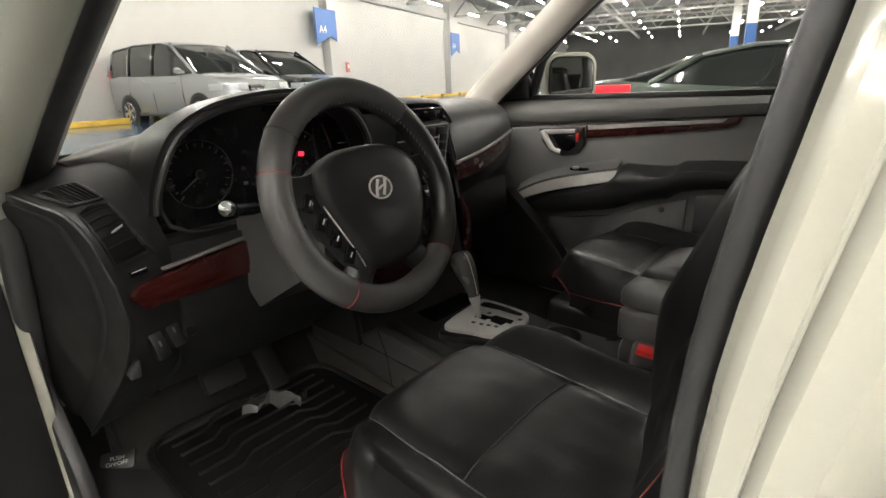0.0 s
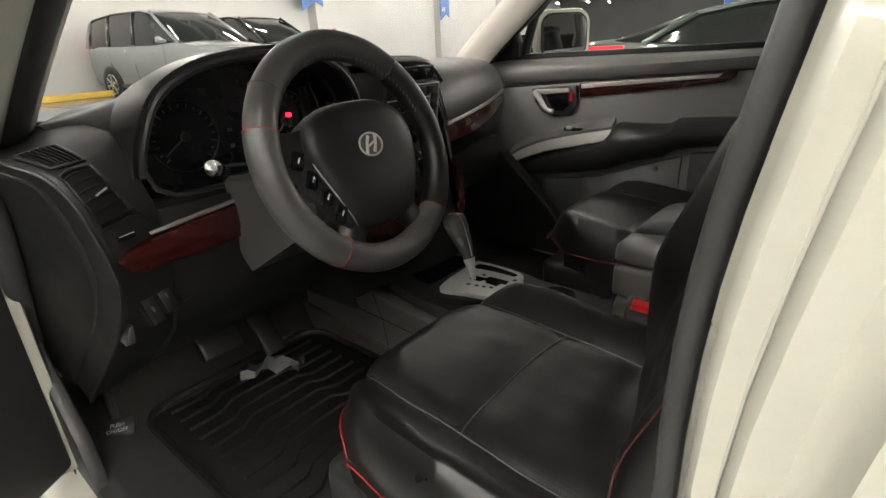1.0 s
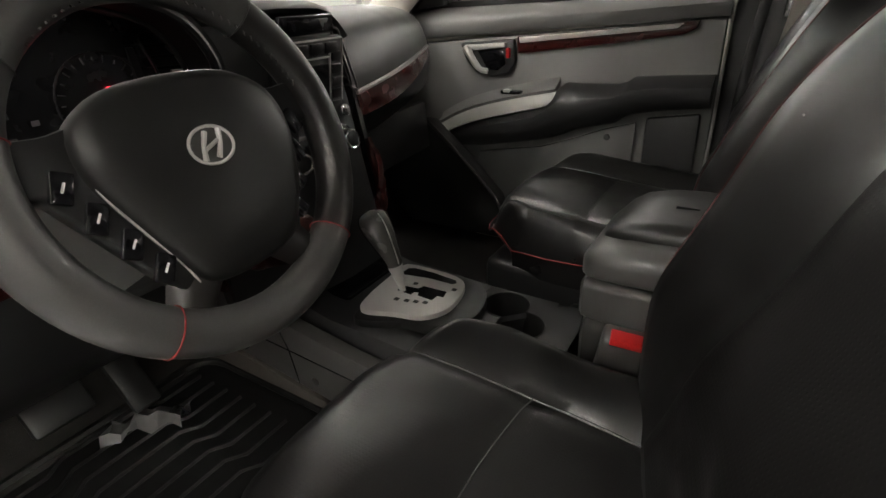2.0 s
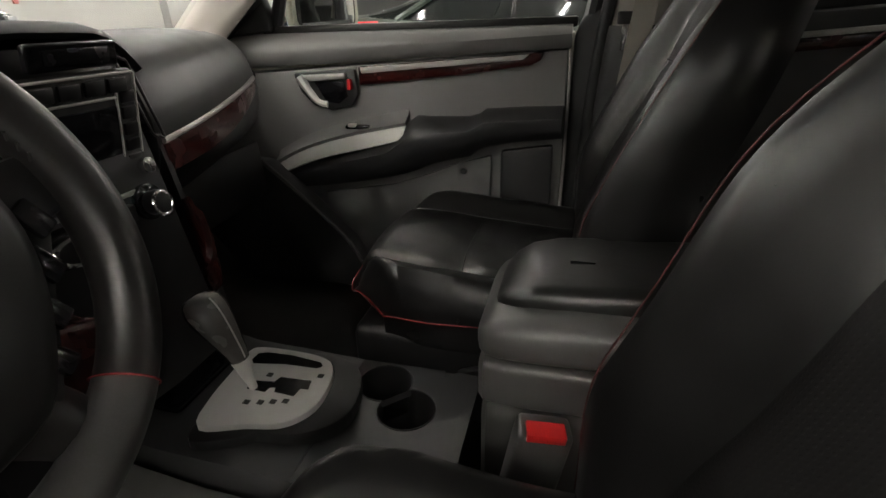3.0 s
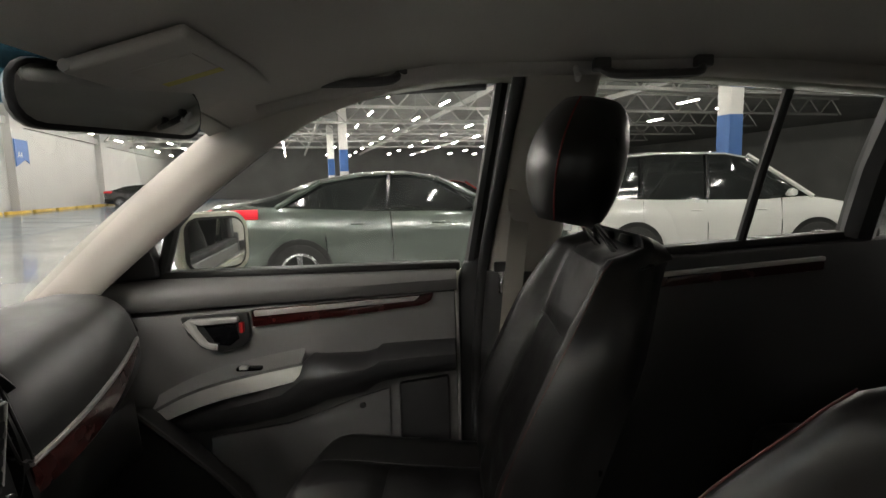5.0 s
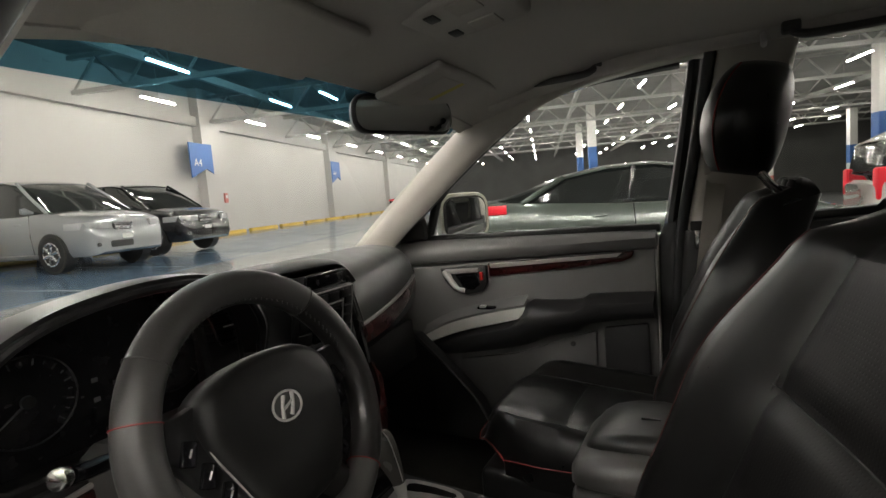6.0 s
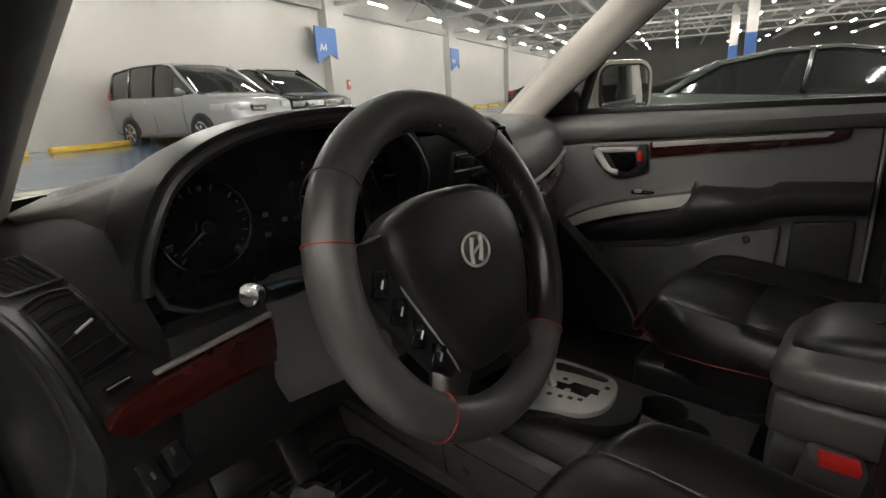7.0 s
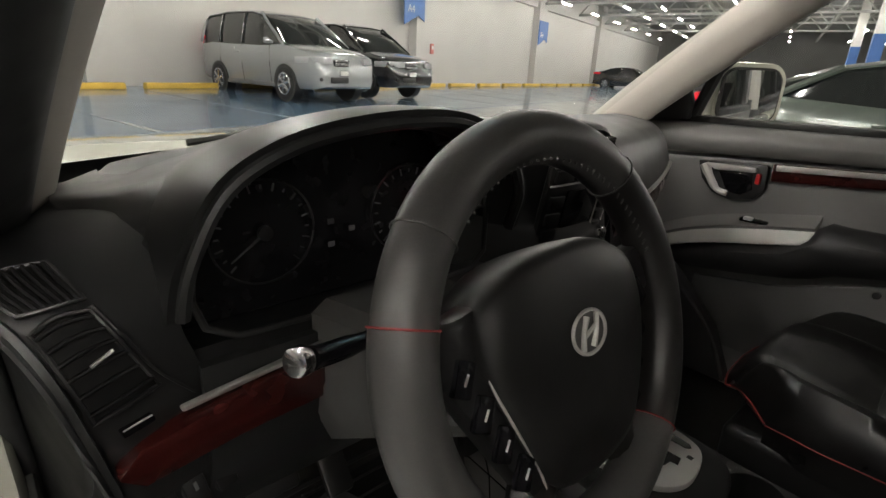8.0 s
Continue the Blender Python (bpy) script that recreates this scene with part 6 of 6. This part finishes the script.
        return base + Vector((x, -0.20 * w * math.sin(t2) + d * math.cos(t2), 0.20 * w * math.cos(t2) + d * math.sin(t2)))
    def head_rim(w, a):
        k = math.sin(min(1.0, max(0.0, w * 0.94 + 0.03)) * math.pi) ** 0.55
        hw = (0.132 + 0.014 * math.sin(w * 2.4)) * (0.30 + 0.70 * k)
        c, s2 = math.cos(a), math.sin(a)
        d = (0.068 if s2 > 0 else 0.080) * (0.5 + 0.5 * k) * math.copysign(abs(s2) ** 0.95, s2) - 0.04
        return head_pt(hw * math.copysign(abs(c) ** 0.85, c), w, d + 0.012 * math.sin(w * math.pi))
    secs = [[head_rim(j / 16, q * 2 * math.pi / 28) for q in range(28)] for j in range(17)]
    head_ob = part("headrest", loft(secs), LEATHER, ob, "black leather headrest", angle=70)
    for a in (radians(38), radians(142)):
        c0 = head_pt(0, 0.5, -0.04)
        line = [head_rim(0.02 + 0.96 * q / 20, a) for q in range(21)]
        part("headrest_piping", tube([p + (p - c0).normalized() * 0.001 for p in line], 0.0014, 6), RED_THREAD, head_ob, "red piping")
    return ob


seat("driver_seat", -0.388, -0.070, 0.722, -0.428, "black leather driver's seat with red piping beside the open doorway", -1, (-0.655, 1.185), 0.26, 0.53)
seat("passenger_seat", 0.365, 0.03, 0.725, -0.36, "black leather passenger seat with red piping and a headrest", 0, (-0.468, 1.228))

# belt buckle beside the driver's seat
buckle = thing("belt_buckle", -0.10, -0.34, 0.60, "black seat belt buckle with a red release button", "belt buckle")
BM = pose(-0.126, -0.328, 0.690, 8, -6, 12)
part("housing", box(-0.018, 0.018, -0.030, 0.030, -0.075, 0.075, 0.008, 3, m=BM), BOX_GREY, buckle, "grey plastic housing")
part("release_button", box(-0.0190, 0.002, -0.021, 0.021, 0.0670, 0.0785, 0.002, 2, m=BM), RED_PLASTIC, buckle, "red release button")
part("strap", box(-0.006, 0.006, -0.016, 0.016, -0.16, -0.05, 0.002, m=BM), STEEL, buckle)
shift(buckle, 0.034, -0.002, -0.054)

# passenger's belt on the centre pillar
belt = thing("seat_belt", 0.68, -0.46, 0.9, "cream seat belt hanging on the passenger's pillar", "seat belt")
part("webbing", sheet([[Vector((0.672 - 0.02 * k - 0.05 * k * k, -0.478 + 0.05 * k, 1.235 - 0.40 * k)) + Vector((0, d, 0)) for d in (-0.022, 0.022)] for k in [q / 10 for q in range(11)]], 0.0025), CREAM_FABRIC, belt)
part("guide", box(-0.014, 0.014, -0.034, 0.034, -0.028, 0.028, 0.008, 2, m=pose(0.672, -0.480, 1.25, 0, -12, 0)), TRIM_BEIGE, belt, "beige belt guide")
part("height_slider", box(-0.01, 0.01, -0.022, 0.022, -0.05, 0.05, 0.008, 2, m=pose(0.672, -0.49, 1.315, 0, -14, 0)), TRIM_BEIGE, belt)
part("tongue", box(-0.004, 0.004, -0.010, 0.010, -0.03, 0.03, 0.003, m=pose(0.664, -0.432, 1.062, 0, 0, 0)), CHROME, belt, "bright steel belt tongue")
part("tongue_grip", box(-0.006, 0.006, -0.020, 0.020, 0.02, 0.045, 0.004, m=pose(0.664, -0.432, 1.062, 0, 0, 0)), PLASTIC, belt)

# ---- passenger door ----
door = thing("passenger_door", 0.75, 0.0, 0.45, "closed passenger door with grey and black lining and red wood trim", "car door", "right-hand doors")
part("outer_panel", prism([(0.66, 0.42), (0.66, 1.03), (-0.38, 1.07), (-0.38, 0.42)], "x", 0.79, 0.83, 0.012), PAINT, door)
part("lining", prism([(0.64, 0.40), (0.64, 0.975), (0.446, 0.985), (-0.32, 1.034), (-0.325, 0.40)], "x", 0.702, 0.79, 0.006), DOOR_GREY, door, "grey plastic door lining")
secs = []
for k in range(15):
    y = 0.62 - 0.945 * k / 14
    zl = 0.987 + (1.036 - 0.987) * k / 14
    zh = 1.066 + (1.078 - 1.066) * k / 14
    secs.append([Vector((x, y, z)) for x, z in ((0.70, zl), (0.692, zl + 0.004), (0.682, zl + 0.03), (0.684, zh - 0.02), (0.70, zh), (0.74, zh + 0.012), (0.77, zh), (0.77, zl))])
part("upper_pad", loft(secs), DOOR_GREY, door, "grained grey upper door pad", angle=50)
part("window_seal", prism([(0.44, 1.068), (0.44, 1.092), (-0.335, 1.100), (-0.335, 1.078)], "x", 0.722, 0.765, 0.005), RUBBER, door, "black window seal")
part("mirror_cover", prism([(0.64, 1.06), (0.405, 1.08), (0.405, 1.12), (0.43, 1.19), (0.47, 1.21)], "x", 0.70, 0.74, 0.01), DOOR_DARK, door, "black triangular mirror cover")
part("tweeter_dot", disc((0.699, 0.47, 1.13), (-1, 0, 0), 0.004, 0.004, 12), CHROME, door)
part("frame", tube([(0.735, 0.405, 1.09), (0.725, 0.36, 1.21), (0.70, 0.20, 1.36), (0.665, 0.02, 1.475), (0.655, -0.15, 1.505), (0.655, -0.40, 1.51)], 0.016, 8), SEAL, door, "black window frame")
part("rear_frame", tube([(0.735, -0.362, 1.09), (0.715, -0.392, 1.25), (0.655, -0.437, 1.51)], 0.018, 8), SEAL, door)
part("window_pane", sheet([[Vector((0.745 - 0.075 * smoothstep(1.08, 1.52, z) , y, z)) for y in (0.42, 0.2, 0.0, -0.2, -0.38)] for z in (1.08, 1.2, 1.35, 1.51)]), CLEAR, door, "clear side window").visible_shadow = False
part("edge_strip", tube([(0.700, -0.325, 1.03), (0.702, -0.327, 0.80), (0.702, -0.322, 0.55)], 0.0035, 6), SATIN, door)
# handle
H_OUT = [(0.352, 0.984), (0.184, 0.994), (0.180, 0.935), (0.20, 0.906), (0.255, 0.894), (0.302, 0.905), (0.335, 0.938)]
handle = part("handle_bezel", prism([(y * 1.0, z) for y, z in H_OUT], "x", 0.688, 0.706, 0.006), DOOR_DARK, door, "black handle recess")
part("handle_ring", tube(spline([(0.686, 0.332, 0.976), (0.685, 0.315, 0.95), (0.684, 0.290, 0.918), (0.685, 0.262, 0.910)], 4), [0.012] * 4 + [0.010] * 4 + [0.008] * 5, 8), SILVER, handle, "silver inner handle")
part("handle_lever", prism([(0.330, 0.980), (0.205, 0.986), (0.205, 0.973), (0.300, 0.966)], "x", 0.676, 0.692, 0.004), SILVER, handle, "silver inner handle")
part("handle_hollow", prism([(0.292, 0.962), (0.215, 0.968), (0.207, 0.93), (0.232, 0.912), (0.265, 0.915)], "x", 0.6845, 0.690, 0.002), GLOSS_BLACK, handle)
part("lock_button", box(0.678, 0.690, 0.193, 0.204, 0.946, 0.972, 0.003), RED_PLASTIC, handle, "red lock button")
part("wood_trim", prism([(0.176, 0.999), (-0.235, 1.026), (-0.268, 1.030), (-0.262, 1.012), (-0.238, 1.001), (-0.10, 0.984), (0.174, 0.957)], "x", 0.690, 0.706, 0.003), WOOD, door, "dark red wood trim")
part("trim_strip", prism([(0.168, 0.998), (-0.236, 1.025), (-0.222, 1.014), (0.166, 0.984)], "x", 0.684, 0.700, 0.002), SATIN, door, "silver strip")
# armrest and pull
secs = []
TOP = [(0.46, 0.70), (0.40, 0.735), (0.30, 0.775), (0.20, 0.803), (0.10, 0.828), (0.062, 0.860), (0.03, 0.886), (0.0, 0.884), (-0.10, 0.886), (-0.125, 0.893), (-0.14, 0.905), (-0.22, 0.910), (-0.318, 0.914)]
BOT = [(0.46, 0.665), (0.40, 0.675), (0.30, 0.688), (0.20, 0.705), (0.10, 0.725), (0.062, 0.735), (0.03, 0.747), (0.0, 0.762), (-0.06, 0.785), (-0.125, 0.805), (-0.14, 0.811), (-0.22, 0.826), (-0.318, 0.836)]
for (yt, zt), (yb, zb) in zip(TOP, BOT):
    bulge = 0.05 * smoothstep(0.46, 0.2, yt)
    m1 = (zt + zb) / 2
    secs.append([Vector((x, yt, z)) for x, z in ((0.71, zt), (0.700 - bulge * 0.55, zt), (0.690 - bulge, zt - (zt - zb) * 0.25), (0.688 - bulge, m1), (0.694 - bulge * 0.7, zb + (zt - zb) * 0.15), (0.71, zb))])
part("armrest", loft(secs), DOOR_DARK, door, "black door armrest", angle=45)
rows = []
P_TOP = spline([(0.425, 0.752, 0), (0.35, 0.790, 0), (0.27, 0.818, 0), (0.16, 0.845, 0), (0.052, 0.866, 0)], 4)
P_BOT = spline([(0.405, 0.733, 0), (0.335, 0.762, 0), (0.26, 0.786, 0), (0.15, 0.812, 0), (0.060, 0.834, 0)], 4)
for a, b in zip(P_TOP, P_BOT):
    rows.append([Vector((0.668, a.x, a.y)), Vector((0.655, (a.x + b.x) / 2, (a.y + b.y) / 2)), Vector((0.650, b.x, b.y))])
part("pull_trim", sheet(rows, 0.012), SATIN, door, "curved silver pull trim")
rows = []
for a in P_TOP:
    rows.append([Vector((0.668, a.x, a.y - 0.002)), Vector((0.700, a.x, a.y + 0.012)), Vector((0.712, a.x, a.y + 0.03))])
part("pull_shelf", sheet(rows, 0.01), DOOR_GREY, door)
part("window_switch", box(0.668, 0.690, 0.15, 0.215, 0.852, 0.862, 0.004, m=Matrix.Translation((0, 0, 0.0))), GLOSS_BLACK, door)
part("switch_key", box(0.664, 0.680, 0.185, 0.205, 0.858, 0.866, 0.002), SILVER, door, "silver window switch")
part("pocket_panel", prism([(0.30, 0.50), (0.30, 0.675), (0.10, 0.708), (0.0, 0.742), (-0.07, 0.770), (-0.155, 0.795), (-0.150, 0.50)], "x", 0.690, 0.705, 0.005), DOOR_MID, door, "grey lower door panel")
part("speaker_panel", prism([(-0.175, 0.50), (-0.178, 0.808), (-0.30, 0.826), (-0.305, 0.50)], "x", 0.684, 0.705, 0.008), DOOR_DARK, door, "dark speaker panel")
part("screw_cap", disc((0.689, -0.085, 0.752), (-1, 0, 0), 0.008, 0.004, 18, bevel=0.001), DOOR_DARK, door)

# ---- rear passenger door ----
rdoor = thing("rear_door", 0.75, -0.9, 0.45, "closed rear door with dark lining and red wood trim", "car door", "right-hand doors")
part("lining", prism([(-0.50, 0.39), (-0.52, 1.085), (-1.0, 1.112), (-1.35, 1.135), (-1.63, 1.135), (-1.63, 0.39)], "x", 0.70, 0.79, 0.012), DOOR_DARK, rdoor, "dark door lining")
part("outer_panel", prism([(-0.40, 0.42), (-0.40, 1.07), (-1.45, 1.12), (-1.45, 0.42)], "x", 0.79, 0.83, 0.01), PAINT, rdoor)
part("wood_trim", prism([(-0.62, 1.040), (-1.20, 1.086), (-1.20, 1.064), (-0.62, 1.014)], "x", 0.690, 0.704, 0.003), WOOD, rdoor, "dark red wood trim")
part("trim_strip", prism([(-0.62, 1.040), (-1.20, 1.086), (-1.20, 1.096), (-0.62, 1.051)], "x", 0.687, 0.704, 0.002), SATIN, rdoor, "silver strip")
part("window_seal", prism([(-0.55, 1.086), (-1.35, 1.136), (-1.35, 1.156), (-0.55, 1.106)], "x", 0.72, 0.765, 0.004), RUBBER, rdoor)
part("division_bar", tube([(0.735, -1.02, 1.12), (0.70, -1.045, 1.30), (0.655, -1.075, 1.50)], 0.012, 8), SEAL, rdoor, "black window division bar")
part("rear_frame", tube([(0.735, -1.30, 1.14), (0.70, -1.31, 1.3), (0.64, -1.33, 1.48)], 0.04, 8), SEAL, rdoor)
part("window_pane", sheet([[Vector((0.745 - 0.08 * smoothstep(1.08, 1.52, z), y, z)) for y in (-0.54, -0.8, -1.04, -1.3)] for z in (1.08, 1.2, 1.35, 1.51)]), glass("tinted_side_glass", (0.62, 0.64, 0.62)), rdoor, "lightly tinted window").visible_shadow = False

# ---- wing mirror ----
wing = thing("wing_mirror", 0.84, 0.43, 1.09, "cream wing mirror on the passenger door", "wing mirror")
part("foot", prism([(0.74, 0.44), (0.74, 0.345), (0.82, 0.33), (0.90, 0.36), (0.88, 0.44)], "z", 1.072, 1.098, 0.008), PAINT, wing)
GM = pose(0.865, 0.365, 1.165, 0, 0, -38)
secs = []
for y, k in ((-0.018, 0.96), (-0.008, 1.0), (0.02, 1.0), (0.055, 0.88), (0.085, 0.6), (0.095, 0.3)):
    secs.append([GM @ Vector((x * k, y, z * k)) for x, z in rounded(0.20, 0.175, 0.05, 5)])
part("housing", loft(secs), PAINT, wing, "cream painted mirror housing", angle=50)
part("bezel", loft([[GM @ Vector((x, y, z)) for x, z in rounded(0.172, 0.148, 0.040, 5)] for y in (-0.0175, -0.0205)]), RUBBER, wing)
part("mirror_glass", loft([[GM @ Vector((x, y - 0.04 * x, z)) for x, z in rounded(0.158, 0.134, 0.034, 5)] for y in (-0.0205, -0.0235)]), MIRROR, wing, "mirror glass")

shift(wing, 0.020, -0.020, -0.020)

# ---- roof fittings ----
rear_mirror = thing("rear_view_mirror", 0.20, 0.19, 1.44, "black interior mirror hanging from the windscreen", "rear-view mirror")
MM = pose(0.20, 0.145, 1.405, 0, 0, -24)
part("shell", loft([[MM @ Vector((x * k, y, z * k)) for x, z in rounded(0.235, 0.075, 0.03, 4)] for y, k in ((-0.012, 0.97), (-0.008, 1.0), (0.01, 0.95), (0.028, 0.6))]), PLASTIC, rear_mirror, angle=50)
part("glass", loft([[MM @ Vector((x, y, z)) for x, z in rounded(0.222, 0.062, 0.026, 4)] for y in (-0.0125, -0.0145)]), MIRROR, rear_mirror, "mirror glass")
part("stem", tube([MM @ Vector((0, 0.02, 0.01)), MM @ Vector((0, 0.06, 0.05)), (0.19, 0.225, 1.455)], 0.010, 8), PLASTIC, rear_mirror)
part("sensor_box", box(0.14, 0.24, 0.16, 0.24, 1.435, 1.475, 0.012), PLASTIC, rear_mirror)

shift(rear_mirror, 0.049, 0.039, 0.020)
rear_mirror.scale = (1.2, 1.2, 1.2)

for name, x0, x1, lab in (("sun_visor", 0.13, 0.50, "grey fabric sun visor folded up with a paper label"), ("sun_visor", -0.46, -0.10, "grey fabric sun visor folded up")):
    v = thing(name, (x0 + x1) / 2, 0.10, 1.50, lab, "sun visor", "sun visors")
    m = pose((x0 + x1) / 2, 0.085, roof_at((x0 + x1) / 2, 0.085).z - 0.022, -14, 0, 0)
    part("flap", box(-(x1 - x0) / 2, (x1 - x0) / 2, -0.085, 0.085, -0.009, 0.009, 0.008, 3, m=m), HEADLINER, v)
    part("pivot", tube([m @ Vector((-(x1 - x0) / 2, 0.075, 0)), m @ Vector(((x1 - x0) / 2, 0.075, 0))], 0.008, 8), HEADLINER, v)
    if x0 > 0:
        part("paper_label", box(-0.13, -0.05, -0.06, 0.03, -0.0105, -0.0095, m=m), TRIM_BEIGE, v, "pale paper label")
        part("label_stripe", box(-0.048, -0.03, -0.06, 0.03, -0.0105, -0.0095, m=m), material("label_yellow", (0.5, 0.45, 0.12), 0.7), v)
lamp_unit = thing("map_lamp", 0.0, -0.05, 1.55, "grey roof console with unlit map lamps", "roof lamp")
lm = pose(0.02, -0.10, roof_at(0.0, -0.10).z - 0.016, -6, 0, 0)
part("panel", box(-0.085, 0.085, -0.10, 0.10, -0.012, 0.014, 0.012, 3, m=lm), HEADLINER, lamp_unit)
for s in (-1, 1):
    part("lens", box(s * 0.045 - 0.026, s * 0.045 + 0.026, -0.05, 0.0, -0.015, -0.010, 0.003, m=lm), TRIM_BEIGE, lamp_unit, "clear lamp lens")
    part("switch", box(s * 0.045 - 0.015, s * 0.045 + 0.015, 0.025, 0.045, -0.015, -0.010, 0.002, m=lm), PLASTIC, lamp_unit)
for y0 in (-0.12, -0.72):
    g = thing("grab_handle", 0.53, y0, 1.52, "grey plastic grab handle on the roof rail", "grab handle", "grab handles")
    pts = spline([(0.545, y0 + 0.10, 1.515), (0.515, y0 + 0.085, 1.495), (0.508, y0 + 0.04, 1.490), (0.508, y0 - 0.04, 1.490), (0.515, y0 - 0.085, 1.495), (0.545, y0 - 0.10, 1.515)], 5)
    part("grip", tube(pts, 0.009, 8), GREY_PLASTIC, g)
    for d in (-0.10, 0.10):
        part("mount", box(0.525, 0.56, y0 + d - 0.018, y0 + d + 0.018, 1.505, 1.53, 0.006), GREY_PLASTIC, g)
hook = thing("coat_hook", 0.53, -0.58, 1.51, "small bright coat hook under the roof", "coat hook")
part("hook", tube(spline([(0.545, -0.57, 1.515), (0.53, -0.57, 1.498), (0.525, -0.57, 1.488), (0.515, -0.57, 1.495)], 4), 0.006, 8), SILVER, hook)

# ---- rear bench ----
bench = thing("rear_bench", 0, -1.25, 0.45, "black leather rear bench seat", "car seat")
part("cushion", box(-0.62, 0.62, -1.35, -0.98, 0.48, 0.74, 0.06, 4), LEATHER, bench)
part("backrest", box(-0.62, 0.62, -0.09, 0.06, 0.0, 0.50, 0.05, 4, m=pose(0, -1.36, 0.70, 20, 0, 0)), LEATHER, bench)

# ---- footwell ----
mat_ob = thing("floor_mat", -0.40, 0.25, 0.42, "black ribbed rubber floor mat", "floor mat")
part("tray", prism(rounded(0.44, 0.52, 0.06, 4), "z", 0.421, 0.430, 0.003, m=pose(-0.42, 0.23, 0)), RUBBER, mat_ob)
for i in range(11):
    y = 0.03 + i * 0.042
    pts = [(-0.60, y, 0.432), (-0.53, y, 0.432), (-0.50, y + 0.022, 0.432), (-0.36, y + 0.022, 0.432), (-0.33, y, 0.432), (-0.245, y, 0.432)]
    part("rib", tube(pts, 0.005, 6), RUBBER, mat_ob)
part("rim_edge", tube([Vector((-0.42 + x, 0.23 + y, 0.434)) for x, y in rounded(0.45, 0.53, 0.06, 4)], 0.008, 6, closed=True), RUBBER, mat_ob)
PEDAL_X, PEDAL_Z = -0.483, 0.556
pedals = thing("pedals", -0.36, 0.52, 0.5, "black brake and accelerator pedals", "pedals")
part("brake_pad", box(-0.045, 0.045, -0.012, 0.012, -0.028, 0.028, 0.008, 2, m=pose(PEDAL_X, 0.42, PEDAL_Z, -35, 0, 0)), RUBBER, pedals)
part("brake_arm", tube([(PEDAL_X, 0.43, PEDAL_Z), (PEDAL_X + 0.01, 0.55, PEDAL_Z + 0.12), (PEDAL_X + 0.01, 0.60, PEDAL_Z + 0.20)], 0.009, 8), STEEL, pedals)
part("accelerator", box(-0.025, 0.025, -0.008, 0.008, -0.075, 0.075, 0.008, 2, m=pose(-0.375, 0.43, 0.548, -40, 0, 0)), RUBBER, pedals)
part("accelerator_arm", tube([(-0.375, 0.45, 0.57), (-0.370, 0.56, 0.66), (-0.370, 0.62, 0.74)], 0.007, 8), STEEL, pedals)
pb = thing("parking_brake_pedal", -0.60, 0.45, 0.5, "black foot parking brake pedal with white lettering", "pedal")
PBM = pose(-0.690, 0.49, 0.432, 38, 0, -30)
part("pad", box(-0.032, 0.032, -0.022, 0.022, -0.008, 0.008, 0.005, 2, m=PBM), RUBBER, pb)
part("arm", tube([PBM @ Vector((0, 0, -0.01)), (-0.670, 0.60, 0.56), (-0.66, 0.64, 0.70)], 0.009, 8), RUBBER, pb)
lettering("PUSH\nON/OFF", 0.011, PBM @ pose(0, 0, 0.0092), WHITE_MARK, pb)
bag = thing("plastic_bag", -0.30, 0.45, 0.43, "crumpled clear plastic cover lying in the footwell", "plastic bag")
rows = [[Vector((-0.455 + 0.10 * i / 8 + 0.042 * j / 6, 0.425 - 0.085 * i / 8 + 0.035 * j / 6, 0.440 + 0.06 * abs(noise.noise(Vector((i * 0.9, j * 1.1, 2)))) + 0.012 * math.sin(j))) for i in range(9)] for j in range(7)]
part("film", sheet(rows, 0.001), material("clear_film", (0.075, 0.075, 0.073), 0.30, stains=0.2, stain_scale=8), bag)

# ---- the driver's door, wide open: unseen, added to shade the dashboard's end ----
ddoor = thing("driver_door", -0.78, 0.46, 0.45, "wide open driver's door with dark lining", "car door")
DM = pose(-0.78, 0.47, 0.0, 0, 0, -56)
part("outer_panel", prism([(0.0, 0.42), (0.0, 1.03), (-1.0, 1.07), (-1.0, 0.42)], "x", -0.07, -0.03, 0.012, m=DM), PAINT, ddoor)
part("lining", prism([(-0.02, 0.44), (-0.02, 1.03), (-0.97, 1.06), (-0.97, 0.44)], "x", -0.03, 0.03, 0.012, m=DM), DOOR_DARK, ddoor, "dark plastic door lining")
part("armrest", box(0.03, 0.085, -0.85, -0.30, 0.80, 0.88, 0.02, 3, m=DM), DOOR_DARK, ddoor)
part("wood_trim", box(0.03, 0.04, -0.80, -0.25, 0.965, 1.005, 0.003, m=DM), WOOD, ddoor, "dark red wood trim")
part("window_frame", tube([DM @ Vector(p) for p in ((-0.03, -0.02, 1.04), (0.04, -0.30, 1.28), (0.10, -0.55, 1.46), (0.12, -0.80, 1.50), (0.10, -0.98, 1.48), (-0.02, -0.985, 1.06))], 0.018, 8), SEAL, ddoor, "black window frame")
part("window_pane", sheet([[DM @ Vector((-0.03 + 0.12 * smoothstep(1.05, 1.48, z), y0 + (-0.97 - y0) * q / 4, z)) for q in range(5)] for z, y0 in ((1.05, -0.08), (1.2, -0.22), (1.35, -0.40), (1.46, -0.56))]), CLEAR, ddoor, "clear side window").visible_shadow = False
